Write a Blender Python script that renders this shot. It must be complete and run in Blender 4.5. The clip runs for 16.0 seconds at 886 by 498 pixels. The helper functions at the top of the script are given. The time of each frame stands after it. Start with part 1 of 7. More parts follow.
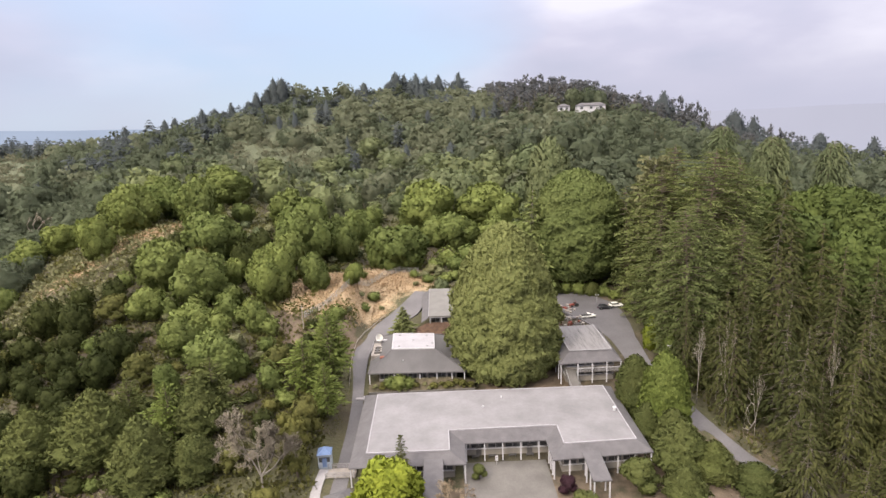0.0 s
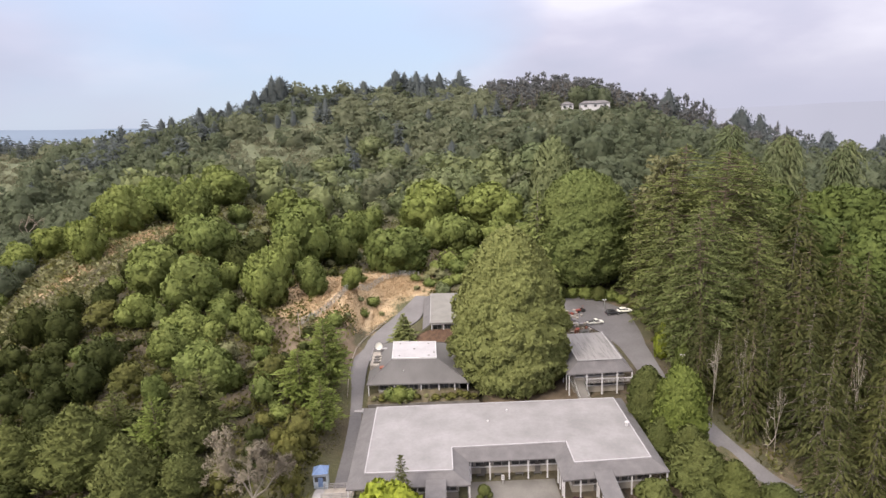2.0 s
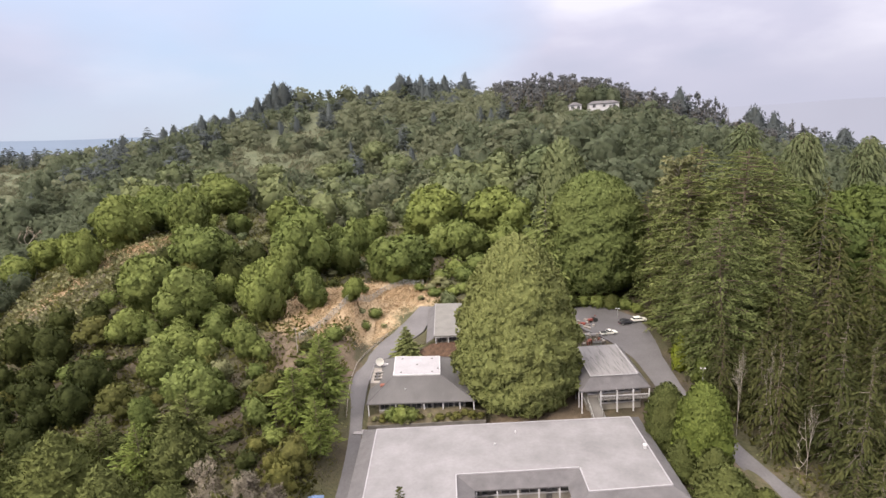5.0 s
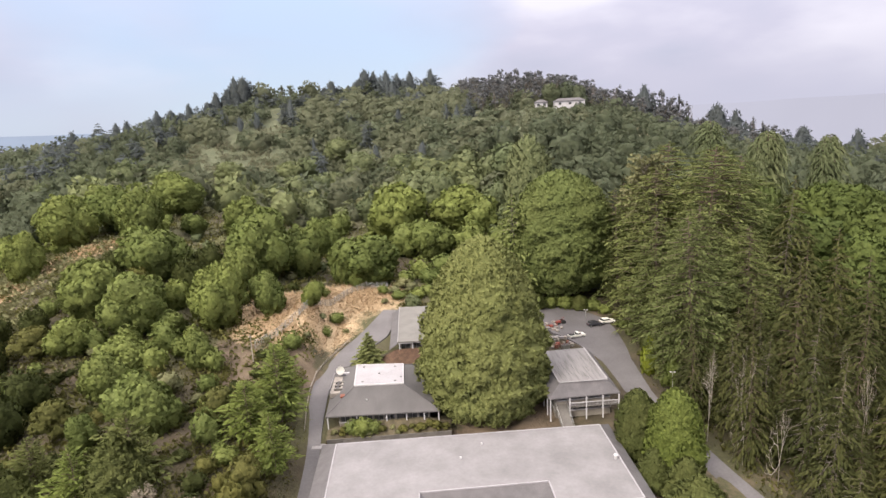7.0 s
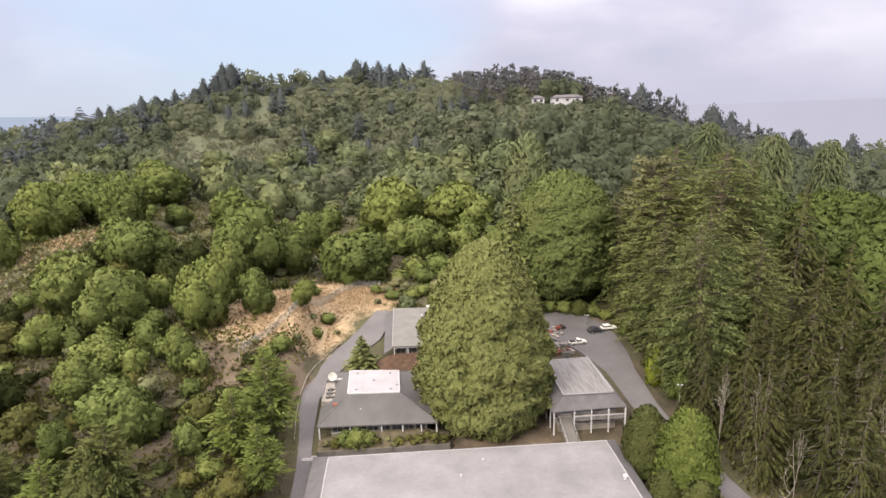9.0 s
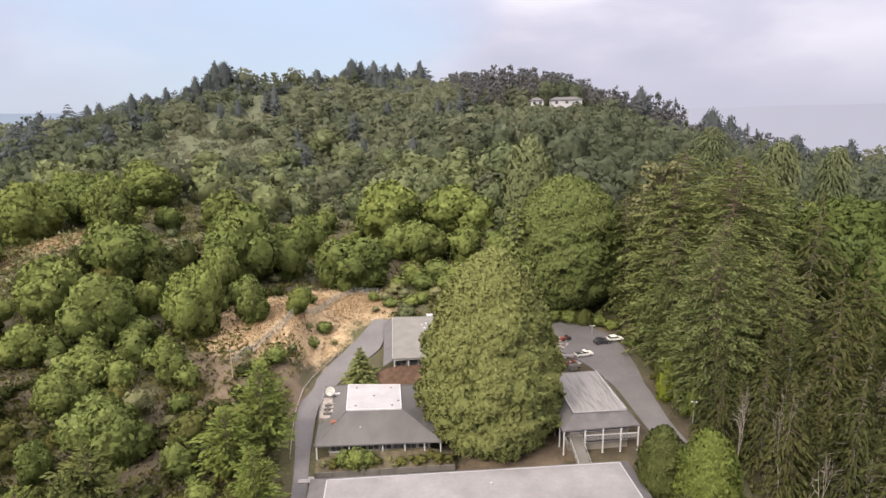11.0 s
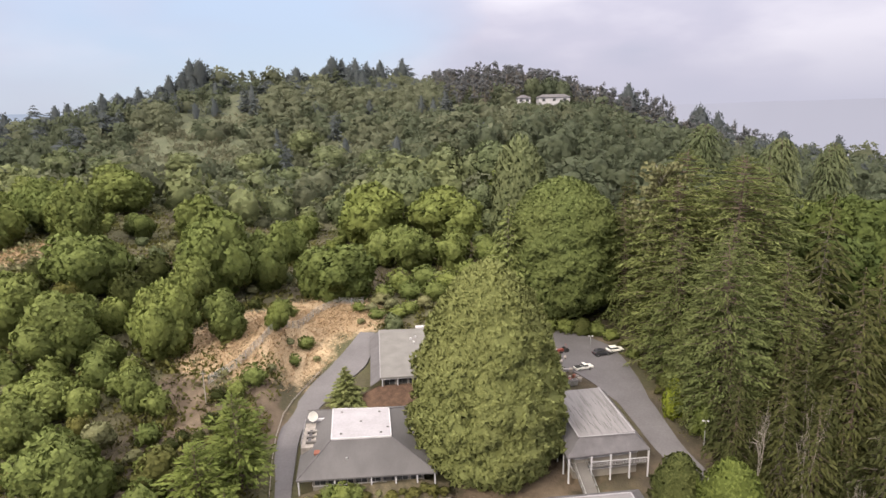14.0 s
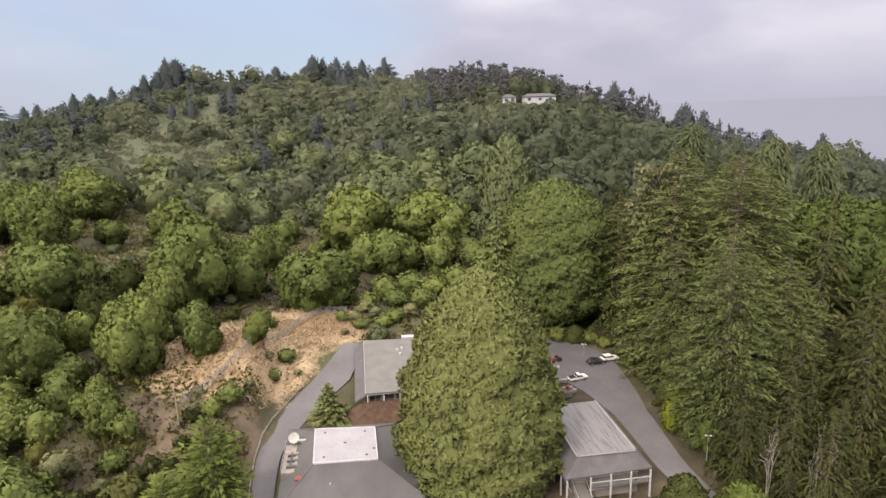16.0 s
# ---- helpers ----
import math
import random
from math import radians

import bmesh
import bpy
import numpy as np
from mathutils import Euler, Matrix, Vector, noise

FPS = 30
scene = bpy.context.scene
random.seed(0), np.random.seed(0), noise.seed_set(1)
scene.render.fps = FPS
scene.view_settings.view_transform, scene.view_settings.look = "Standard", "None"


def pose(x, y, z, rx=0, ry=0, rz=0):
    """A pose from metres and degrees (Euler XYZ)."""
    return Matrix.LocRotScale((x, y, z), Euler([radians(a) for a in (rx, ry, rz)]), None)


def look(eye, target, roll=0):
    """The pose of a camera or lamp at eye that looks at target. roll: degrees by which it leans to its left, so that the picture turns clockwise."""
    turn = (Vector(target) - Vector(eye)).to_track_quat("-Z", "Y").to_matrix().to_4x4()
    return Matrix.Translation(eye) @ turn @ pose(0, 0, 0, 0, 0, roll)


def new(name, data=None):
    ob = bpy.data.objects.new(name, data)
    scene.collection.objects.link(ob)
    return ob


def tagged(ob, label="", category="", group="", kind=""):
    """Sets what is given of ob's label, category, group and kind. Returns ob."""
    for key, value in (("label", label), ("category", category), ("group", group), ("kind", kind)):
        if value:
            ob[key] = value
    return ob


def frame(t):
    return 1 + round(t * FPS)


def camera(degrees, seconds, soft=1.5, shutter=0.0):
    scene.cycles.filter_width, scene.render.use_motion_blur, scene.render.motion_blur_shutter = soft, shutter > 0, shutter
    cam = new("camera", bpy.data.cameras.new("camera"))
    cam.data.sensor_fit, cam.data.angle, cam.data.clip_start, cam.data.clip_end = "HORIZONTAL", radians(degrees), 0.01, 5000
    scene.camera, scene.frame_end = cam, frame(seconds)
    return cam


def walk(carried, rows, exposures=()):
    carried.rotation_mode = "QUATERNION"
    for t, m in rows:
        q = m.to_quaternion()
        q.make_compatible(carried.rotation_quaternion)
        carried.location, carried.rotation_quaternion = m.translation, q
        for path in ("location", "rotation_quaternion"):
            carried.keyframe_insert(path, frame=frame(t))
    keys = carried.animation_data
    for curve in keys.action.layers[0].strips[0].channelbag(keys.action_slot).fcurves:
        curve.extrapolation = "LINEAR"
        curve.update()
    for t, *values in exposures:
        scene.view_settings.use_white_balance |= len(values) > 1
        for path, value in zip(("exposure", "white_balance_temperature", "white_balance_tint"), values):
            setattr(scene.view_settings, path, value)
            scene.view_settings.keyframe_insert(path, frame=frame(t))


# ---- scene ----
# one lens for the whole flight
cam = camera(72.8, 16.0, soft=1.5)
PATH = [
    (0, (0.18, -0.886, 59.851), (0.19, 1.07, 59.435), -2.3),
    (0.5, (0.12, 0.911, 59.914), (0.128, 2.867, 59.497), -2.3),
    (1, (0.117, 2.639, 59.966), (0.121, 4.595, 59.547), -2.3),
    (1.5, (0.138, 4.453, 60.017), (0.144, 6.408, 59.596), -2.4),
    (2, (-0.045, 6.228, 60.006), (-0.038, 8.183, 59.585), -2.4),
    (2.5, (-0.097, 7.897, 60.095), (-0.093, 9.852, 59.671), -2.4),
    (3, (0.012, 9.487, 60.063), (0.005, 11.442, 59.639), -2.5),
    (5.5, (2.298, 15.988, 59.574), (2.279, 17.946, 59.168), -3.6),
    (6, (2.836, 17.472, 59.575), (2.841, 19.43, 59.167), -3.7),
    (6.5, (2.956, 19.208, 59.582), (3.003, 21.164, 59.166), -3.5),
    (7, (2.92, 21.0, 59.525), (3.002, 22.953, 59.102), -3.2),
    (7.5, (2.698, 22.991, 59.616), (2.804, 24.941, 59.185), -2.8),
    (8, (2.017, 24.922, 59.725), (2.139, 26.87, 59.286), -2.4),
    (8.5, (1.076, 26.724, 59.985), (1.205, 28.67, 59.542), -2.0),
    (9, (-0.014, 28.37, 60.243), (0.114, 30.315, 59.795), -1.6),
    (11.5, (-2.517, 36.635, 60.731), (-2.354, 38.578, 60.285), -1.0),
    (12, (-2.727, 38.315, 60.818), (-2.556, 40.257, 60.372), -1.1),
    (12.5, (-2.755, 40.066, 60.847), (-2.575, 42.007, 60.4), -1.2),
    (13, (-2.774, 41.811, 61.016), (-2.584, 43.751, 60.567), -1.2),
    (13.5, (-2.906, 43.653, 61.035), (-2.706, 45.591, 60.583), -1.3),
    (14, (-2.812, 45.424, 61.021), (-2.602, 47.36, 60.567), -1.4),
    (14.5, (-2.809, 47.225, 61.043), (-2.583, 49.159, 60.587), -1.4),
    (15, (-2.754, 49.073, 60.993), (-2.512, 51.005, 60.537), -1.5),
    (15.5, (-2.661, 50.901, 60.976), (-2.406, 52.831, 60.52), -1.5),
    (16, (-2.705, 52.523, 61.131), (-2.442, 54.453, 60.674), -1.6),
]
walk(cam, [(t, look(eye, target, roll)) for t, eye, target, roll in PATH], exposures=[(0, 0.05, 6360, 12), (6, 0.07, 6400, 12), (9, 0.09, 6500, 12), (12, 0.02, 6500, 12), (14.5, -0.03, 6500, 12), (16, -0.15, 6530, 12)])

# ---- sky, sun and exposure ----
SUN_AZ, SUN_EL = radians(220.0), radians(38.0)      # azimuth from north (+y) clockwise
world = bpy.data.worlds.new("world")
scene.world = world
world.use_nodes = True
wt = world.node_tree
wt.nodes.clear()


def wnode(kind, **props):
    n = wt.nodes.new(kind)
    for k, v in props.items():
        if k == "sky_type":
            n.sky_type = v
        elif k == "operation":
            n.operation = v
        elif k == "blend_type":
            n.blend_type = v
        elif k == "data_type":
            n.data_type = v
    return n


def wramp(stops):
    r = wnode("ShaderNodeValToRGB")
    e = r.color_ramp.elements
    while len(e) < len(stops):
        e.new(0.5)
    for k, (p, c) in enumerate(stops):
        e[k].position, e[k].color = p, (*c, 1)
    return r


def wmath(op, a, b=0.0, c=0.0):
    n = wnode("ShaderNodeMath", operation=op)
    for k, v in enumerate((a, b, c)):
        if isinstance(v, (int, float)):
            n.inputs[k].default_value = v
        else:
            link(v, n.inputs[k])
    return n.outputs[0]


link = wt.links.new
w_out = wnode("ShaderNodeOutputWorld")
w_bg = wnode("ShaderNodeBackground")
w_sky = wnode("ShaderNodeTexSky", sky_type="NISHITA")
w_sky.sun_disc, w_sky.sun_elevation, w_sky.sun_rotation = False, SUN_EL, SUN_AZ
w_sky.air_density, w_sky.dust_density, w_sky.ozone_density = 1.0, 0.5, 2.0
w_co = wnode("ShaderNodeTexCoord")
w_map = wnode("ShaderNodeMapping")
w_map.inputs["Scale"].default_value = (1.0, 1.0, 2.6)
w_map.inputs["Rotation"].default_value = (0.0, 0.12, 0.3)
link(w_co.outputs["Generated"], w_map.inputs["Vector"])
w_noise, w_cloud = wnode("ShaderNodeTexNoise"), wnode("ShaderNodeTexNoise")
for n, s, d in ((w_noise, 2.4, 5.0), (w_cloud, 3.4, 6.0)):
    n.inputs["Scale"].default_value, n.inputs["Detail"].default_value, n.inputs["Roughness"].default_value = s, d, 0.45
    link(w_map.outputs["Vector"], n.inputs["Vector"])
w_sep = wnode("ShaderNodeSeparateXYZ")
link(w_co.outputs["Generated"], w_sep.inputs["Vector"])
# a thin bluish gap in the cloud deck, low over the western shoulder of the hill
w_dot = wnode("ShaderNodeVectorMath", operation="DOT_PRODUCT")
link(w_co.outputs["Generated"], w_dot.inputs[0])
w_dot.inputs[1].default_value = Vector((-0.27, 0.94, 0.09)).normalized()
gap = wmath("MULTIPLY_ADD", w_noise.outputs["Fac"], 0.30, w_dot.outputs["Value"])
w_gap = wramp([(0.88, (0, 0, 0)), (1.0, (1, 1, 1))])
link(wmath("ADD", gap, -0.15), w_gap.inputs["Fac"])
w_blue = wnode("ShaderNodeMix", data_type="RGBA")
w_blue.inputs["Factor"].default_value = 0.72
w_scaled = wnode("ShaderNodeMix", data_type="RGBA", blend_type="MULTIPLY")
w_scaled.inputs["Factor"].default_value = 1.0
link(w_sky.outputs["Color"], w_scaled.inputs[6])
w_scaled.inputs[7].default_value = (0.11, 0.11, 0.11, 1)
link(w_scaled.outputs[2], w_blue.inputs[6])
w_blue.inputs[7].default_value = (0.60, 0.70, 0.89, 1)          # high thin haze over the blue
w_cr = wramp([(0.34, (0.52, 0.54, 0.66)), (0.50, (0.62, 0.61, 0.73)), (0.66, (0.80, 0.78, 0.87))])
link(w_cloud.outputs["Fac"], w_cr.inputs["Fac"])
w_mix = wnode("ShaderNodeMix", data_type="RGBA")
link(w_gap.outputs["Color"], w_mix.inputs["Factor"])
w_low = wramp([(0.0, (1, 1, 1)), (0.09, (0, 0, 0))])
link(w_sep.outputs["Z"], w_low.inputs["Fac"])
w_fog = wnode("ShaderNodeMix", data_type="RGBA")
link(w_low.outputs["Color"], w_fog.inputs["Factor"])
link(w_cr.outputs["Color"], w_fog.inputs[6])
w_fog.inputs[7].default_value = (0.57, 0.57, 0.68, 1)
link(w_fog.outputs[2], w_mix.inputs[6])
link(w_blue.outputs[2], w_mix.inputs[7])
w_high = wramp([(0.30, (0, 0, 0)), (0.60, (1, 1, 1))])
link(w_sep.outputs["Z"], w_high.inputs["Fac"])
w_top = wnode("ShaderNodeMix", data_type="RGBA")                # thin, sunlit cloud overhead is a warmer white
link(w_high.outputs["Color"], w_top.inputs["Factor"])
link(w_mix.outputs[2], w_top.inputs[6])
w_top.inputs[7].default_value = (0.74, 0.70, 0.66, 1)
link(w_top.outputs[2], w_bg.inputs["Color"])
# an overcast deck is brighter overhead than at the horizon
link(wmath("MULTIPLY_ADD", wmath("POWER", wmath("MAXIMUM", w_sep.outputs["Z"], 0.0), 2.0), 4.8, 1.03), w_bg.inputs["Strength"])
link(w_bg.outputs["Background"], w_out.inputs["Surface"])

sun_data = bpy.data.lights.new("sun", "SUN")
sun_data.energy, sun_data.angle, sun_data.color = 4.5, radians(20.0), (1.0, 0.91, 0.74)
sun = new("sun", sun_data)
sun_dir = Vector((math.sin(SUN_AZ) * math.cos(SUN_EL), math.cos(SUN_AZ) * math.cos(SUN_EL), math.sin(SUN_EL)))
sun.matrix_world = look(sun_dir * 300, (0, 0, 0))
scene.view_settings.exposure = 0.0


# ---- materials ----
def material(name):
    m = bpy.data.materials.new(name)
    m.use_nodes = True
    nt = m.node_tree
    b = nt.nodes["Principled BSDF"]
    return m, nt, b


def noise_node(nt, scale, detail=3.0, rough=0.55, coords="Object"):
    tc = nt.nodes.new("ShaderNodeTexCoord")
    n = nt.nodes.new("ShaderNodeTexNoise")
    n.inputs["Scale"].default_value, n.inputs["Detail"].default_value, n.inputs["Roughness"].default_value = scale, detail, rough
    nt.links.new(tc.outputs[coords], n.inputs["Vector"])
    return n


def ramp_node(nt, source, stops):
    r = nt.nodes.new("ShaderNodeValToRGB")
    e = r.color_ramp.elements
    while len(e) < len(stops):
        e.new(0.5)
    for k, (p, c) in enumerate(stops):
        e[k].position, e[k].color = p, (*c, 1)
    nt.links.new(source, r.inputs["Fac"])
    return r


def mix_node(nt, fac, a, b, mode="MIX"):
    m = nt.nodes.new("ShaderNodeMix")
    m.data_type, m.blend_type = "RGBA", mode
    for value, socket in ((fac, 0), (a, 6), (b, 7)):
        if isinstance(value, (int, float)):
            m.inputs[socket].default_value = value
        elif isinstance(value, tuple):
            m.inputs[socket].default_value = (*value, 1)
        else:
            nt.links.new(value, m.inputs[socket])
    return m.outputs[2]


def bump_node(nt, bsdf, source, strength, distance):
    b = nt.nodes.new("ShaderNodeBump")
    b.inputs["Strength"].default_value, b.inputs["Distance"].default_value = strength, distance
    nt.links.new(source, b.inputs["Height"])
    nt.links.new(b.outputs["Normal"], bsdf.inputs["Normal"])


def surface(name, dark, light, scale=1.5, rough=0.85, fine=14.0, bump=0.3, metal=0.0, spread=0.12):
    """Two scales of variation between a dark and a light tone, with fine relief."""
    m, nt, b = material(name)
    big, small = noise_node(nt, scale, 4), noise_node(nt, fine, 3)
    base = ramp_node(nt, big.outputs["Fac"], [(0.3, dark), (0.7, light)])
    shade = ramp_node(nt, small.outputs["Fac"], [(0.25, (1 - spread * 2,) * 3), (0.75, (1 + spread,) * 3)])
    nt.links.new(mix_node(nt, 1.0, base.outputs["Color"], shade.outputs["Color"], "MULTIPLY"), b.inputs["Base Color"])
    b.inputs["Roughness"].default_value, b.inputs["Metallic"].default_value = rough, metal
    if bump:
        bump_node(nt, b, small.outputs["Fac"], bump, 0.03)
    return m


def foliage(name, dark, light, tint=(0.20, 0.17, 0.05), tint_amount=0.35, through_light=0.28, grain=13.0, sheen=0.0):
    """Leaves: each tuft and each tree a little different, with light passing through."""
    m, nt, b = material(name)
    geo = nt.nodes.new("ShaderNodeNewGeometry")
    info = nt.nodes.new("ShaderNodeObjectInfo")
    patch = noise_node(nt, 0.35, 3)
    mean = [(a + b) / 2 for a, b in zip(dark, light)]
    spread = 0.60 if grain > 5 else 0.4
    tuft = ramp_node(nt, geo.outputs["Random Per Island"], [(0.0, [spread * a + (1 - spread) * c for a, c in zip(dark, mean)]), (1.0, [spread * b + (1 - spread) * c for b, c in zip(light, mean)])])
    clump = noise_node(nt, grain, 4, 0.7)
    whole = ramp_node(nt, info.outputs["Random"], [(0.0, (0.80, 0.84, 0.84)), (0.5, (1.0, 1.0, 1.0)), (1.0, (1.15, 1.13, 1.04))])
    c = mix_node(nt, 1.0, tuft.outputs["Color"], whole.outputs["Color"], "MULTIPLY")
    lo, hi = (0.72, 1.24) if grain > 5 else (0.76, 1.22)
    mottle = ramp_node(nt, clump.outputs["Fac"], [(0.30, (lo, lo, lo * 1.02)), (0.50, (1.0, 1.0, 1.0)), (0.70, (hi, hi * 0.98, hi * 0.92))])
    c = mix_node(nt, 1.0, c, mottle.outputs["Color"], "MULTIPLY")
    bump_node(nt, b, clump.outputs["Fac"], 0.8, 0.10 if grain > 5 else 0.4)
    worn = ramp_node(nt, patch.outputs["Fac"], [(0.45, (0, 0, 0)), (0.75, (tint_amount,) * 3)])
    c = mix_node(nt, worn.outputs["Color"], c, tint)
    nt.links.new(c, b.inputs["Base Color"])
    # waxy leaves: a broad sky-coloured sheen
    b.inputs["Roughness"].default_value = 0.72
    b.inputs["Specular IOR Level"].default_value = 0.08
    b.inputs["Sheen Weight"].default_value = sheen
    b.inputs["Sheen Roughness"].default_value = 0.45
    b.inputs["Sheen Tint"].default_value = (0.86, 0.92, 1.0, 1)
    tr = nt.nodes.new("ShaderNodeBsdfTranslucent")
    nt.links.new(c, tr.inputs["Color"])
    mx = nt.nodes.new("ShaderNodeMixShader")
    mx.inputs["Fac"].default_value = through_light
    nt.links.new(b.outputs["BSDF"], mx.inputs[1])
    nt.links.new(tr.outputs["BSDF"], mx.inputs[2])
    nt.links.new(mx.outputs["Shader"], nt.nodes["Material Output"].inputs["Surface"])
    return m


BAY = foliage("bay_leaves", (0.09752, 0.1219, 0.0371), (0.1972, 0.229, 0.07526), (0.175, 0.178, 0.066))
OLIVE = foliage("oak_leaves", (0.0653, 0.07, 0.0227), (0.1462, 0.14, 0.0466), (0.185, 0.165, 0.066))
SAGE = foliage("sage_leaves", (0.1358, 0.1418, 0.075), (0.2516, 0.2472, 0.1344), (0.213, 0.1872, 0.104))
LIME = foliage("yellow_green_leaves", (0.130, 0.168, 0.026), (0.27, 0.305, 0.046), (0.32, 0.30, 0.03), 0.2)
FIR = foliage("fir_needles", (0.036, 0.042, 0.0155), (0.088, 0.092, 0.035), (0.175, 0.152, 0.054))
LAYER = foliage("layered_conifer_needles", (0.083, 0.099, 0.036), (0.174, 0.196, 0.075), (0.20, 0.192, 0.078))
BROADLEAF = foliage("bright_broadleaf_leaves", (0.05, 0.07, 0.022), (0.106, 0.134, 0.043), (0.12, 0.122, 0.046))
CEDAR = foliage("cedar_needles", (0.109, 0.131, 0.044), (0.216, 0.245, 0.090), (0.235, 0.230, 0.088))
REDWOOD = foliage("redwood_needles", (0.114, 0.130, 0.050), (0.242, 0.260, 0.106), (0.24, 0.23, 0.098), grain=34.0)
PINE = foliage("pine_needles", (0.060, 0.072, 0.025), (0.132, 0.146, 0.052), (0.165, 0.155, 0.062))
FRESH = foliage("young_conifer_needles", (0.078, 0.102, 0.027), (0.166, 0.200, 0.056), (0.21, 0.22, 0.09))
# hill leaves paled and greyed: distance haze is put into their base colour
HAZED_LEAF = foliage("hazed_hill_leaves", (0.112, 0.126, 0.082), (0.205, 0.218, 0.145), (0.15, 0.14, 0.09), through_light=0.5, grain=2.6, sheen=0.0)
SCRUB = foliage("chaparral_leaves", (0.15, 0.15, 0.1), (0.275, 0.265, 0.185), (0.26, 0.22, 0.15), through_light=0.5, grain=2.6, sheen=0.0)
# darker oak tone, also painted shade on the far west slope; haze mixed in
DARK_HAZED = foliage("dark_hazed_oak_leaves", (0.086, 0.102, 0.066), (0.162, 0.184, 0.120), (0.13, 0.126, 0.085), through_light=0.5, grain=2.6, sheen=0.0)
# dark needles turned bluer than green: the crest's haze is painted into them
HAZED_CONIFER = foliage("hazed_conifer_needles", (0.0831, 0.0974, 0.1031), (0.1701, 0.1878, 0.1963), (0.126, 0.1236, 0.1096), through_light=0.5, grain=2.6, sheen=0.0)
# bay leaves darkened in colour to imitate trees standing in shade
SHADY_BAY = foliage("shade_toned_bay_leaves", (0.027, 0.034, 0.011), (0.058, 0.067, 0.022), (0.088, 0.088, 0.036))
# slope green greyed against the near bays, some distance haze in the colour
GREYED_SLOPE = foliage("greyed_slope_leaves", (0.08892, 0.1072, 0.05472), (0.1824, 0.2052, 0.1083), (0.15, 0.145, 0.075))
# naturally grey-green leaf, with blue added to its colour for distance haze
EUCALYPT = foliage("hazed_eucalyptus_leaves", (0.0882, 0.0964, 0.1115), (0.1676, 0.1746, 0.2033), (0.1907, 0.1669, 0.152), through_light=0.5, grain=2.6, sheen=0.0)
PLUM = foliage("plum_leaves", (0.030, 0.014, 0.020), (0.06, 0.03, 0.04), (0.05, 0.03, 0.03))
GREY_TWIG = foliage("grey_lichen_twigs", (0.132, 0.112, 0.088), (0.245, 0.212, 0.170), (0.25, 0.20, 0.155), 0.4, 0.1)
TAN_TWIG = foliage("bare_tan_twigs", (0.16, 0.12, 0.09), (0.30, 0.24, 0.17), (0.2, 0.16, 0.1), 0.4, 0.1)
STRAW = foliage("dry_grass_blades", (0.3257, 0.2248, 0.1371), (0.603, 0.4437, 0.2959), (0.34, 0.24, 0.13), 0.5, 0.2)
BARK = surface("bark", (0.09, 0.065, 0.05), (0.17, 0.13, 0.10), 2.0, 0.95, 9.0, 0.6)
PALE_BARK = surface("pale_bark", (0.26, 0.22, 0.18), (0.45, 0.40, 0.35), 2.0, 0.95, 9.0, 0.5)
GREY_BARK = surface("grey_bark", (0.11, 0.092, 0.075), (0.21, 0.18, 0.15), 2.0, 0.95, 9.0, 0.5)
ASPHALT = surface("asphalt", (0.0994, 0.0915, 0.0976), (0.1383, 0.1281, 0.1367), 0.12, 0.92, 2.5, 0.15, spread=0.08)
CONCRETE = surface("concrete", (0.096, 0.087, 0.082), (0.142, 0.129, 0.122), 0.25, 0.9, 5.0, 0.2)
ROOF_GREY = surface("grey_roll_roofing", (0.0849, 0.0783, 0.0845), (0.1179, 0.1091, 0.1173), 0.5, 0.95, 9.0, 0.25)
ROOF_WHITE = surface("white_roof_membrane", (0.1469, 0.1388, 0.1472), (0.2128, 0.2011, 0.2145), 0.16, 0.8, 1.6, 0.05, spread=0.05)
ROOF_BRIGHT = surface("fresh_white_membrane", (0.2597, 0.2453, 0.2648), (0.3245, 0.3075, 0.3352), 0.3, 0.75, 2.0, 0.05, spread=0.06)
WHITE = surface("white_paint", (0.3889, 0.3713, 0.393), (0.4908, 0.4747, 0.5045), 0.8, 0.6, 10.0, 0.1, spread=0.05)
BEIGE = surface("beige_stucco", (0.20, 0.178, 0.157), (0.265, 0.237, 0.21), 0.6, 0.9, 12.0, 0.2)
PALE_CONCRETE = surface("pale_concrete", (0.2364, 0.22, 0.226), (0.3152, 0.295, 0.3051), 0.4, 0.9, 6.0, 0.2)


def streaked(name, dark, light, stretch, rough=0.95):
    """Roofing with stains drawn out along one direction."""
    m, nt, b = material(name)
    tc, mp = nt.nodes.new("ShaderNodeTexCoord"), nt.nodes.new("ShaderNodeMapping")
    mp.inputs["Scale"].default_value = stretch
    n = nt.nodes.new("ShaderNodeTexNoise")
    n.inputs["Scale"].default_value, n.inputs["Detail"].default_value = 1.0, 5.0
    nt.links.new(tc.outputs["Object"], mp.inputs["Vector"])
    nt.links.new(mp.outputs["Vector"], n.inputs["Vector"])
    fine = noise_node(nt, 8.0, 3)
    base = ramp_node(nt, n.outputs["Fac"], [(0.34, dark), (0.52, light), (0.8, tuple(c * 1.12 for c in light))])
    grit = ramp_node(nt, fine.outputs["Fac"], [(0.3, (0.85,) * 3), (0.7, (1.1,) * 3)])
    nt.links.new(mix_node(nt, 1.0, base.outputs["Color"], grit.outputs["Color"], "MULTIPLY"), b.inputs["Base Color"])
    b.inputs["Roughness"].default_value = rough
    bump_node(nt, b, fine.outputs["Fac"], 0.2, 0.03)
    return m


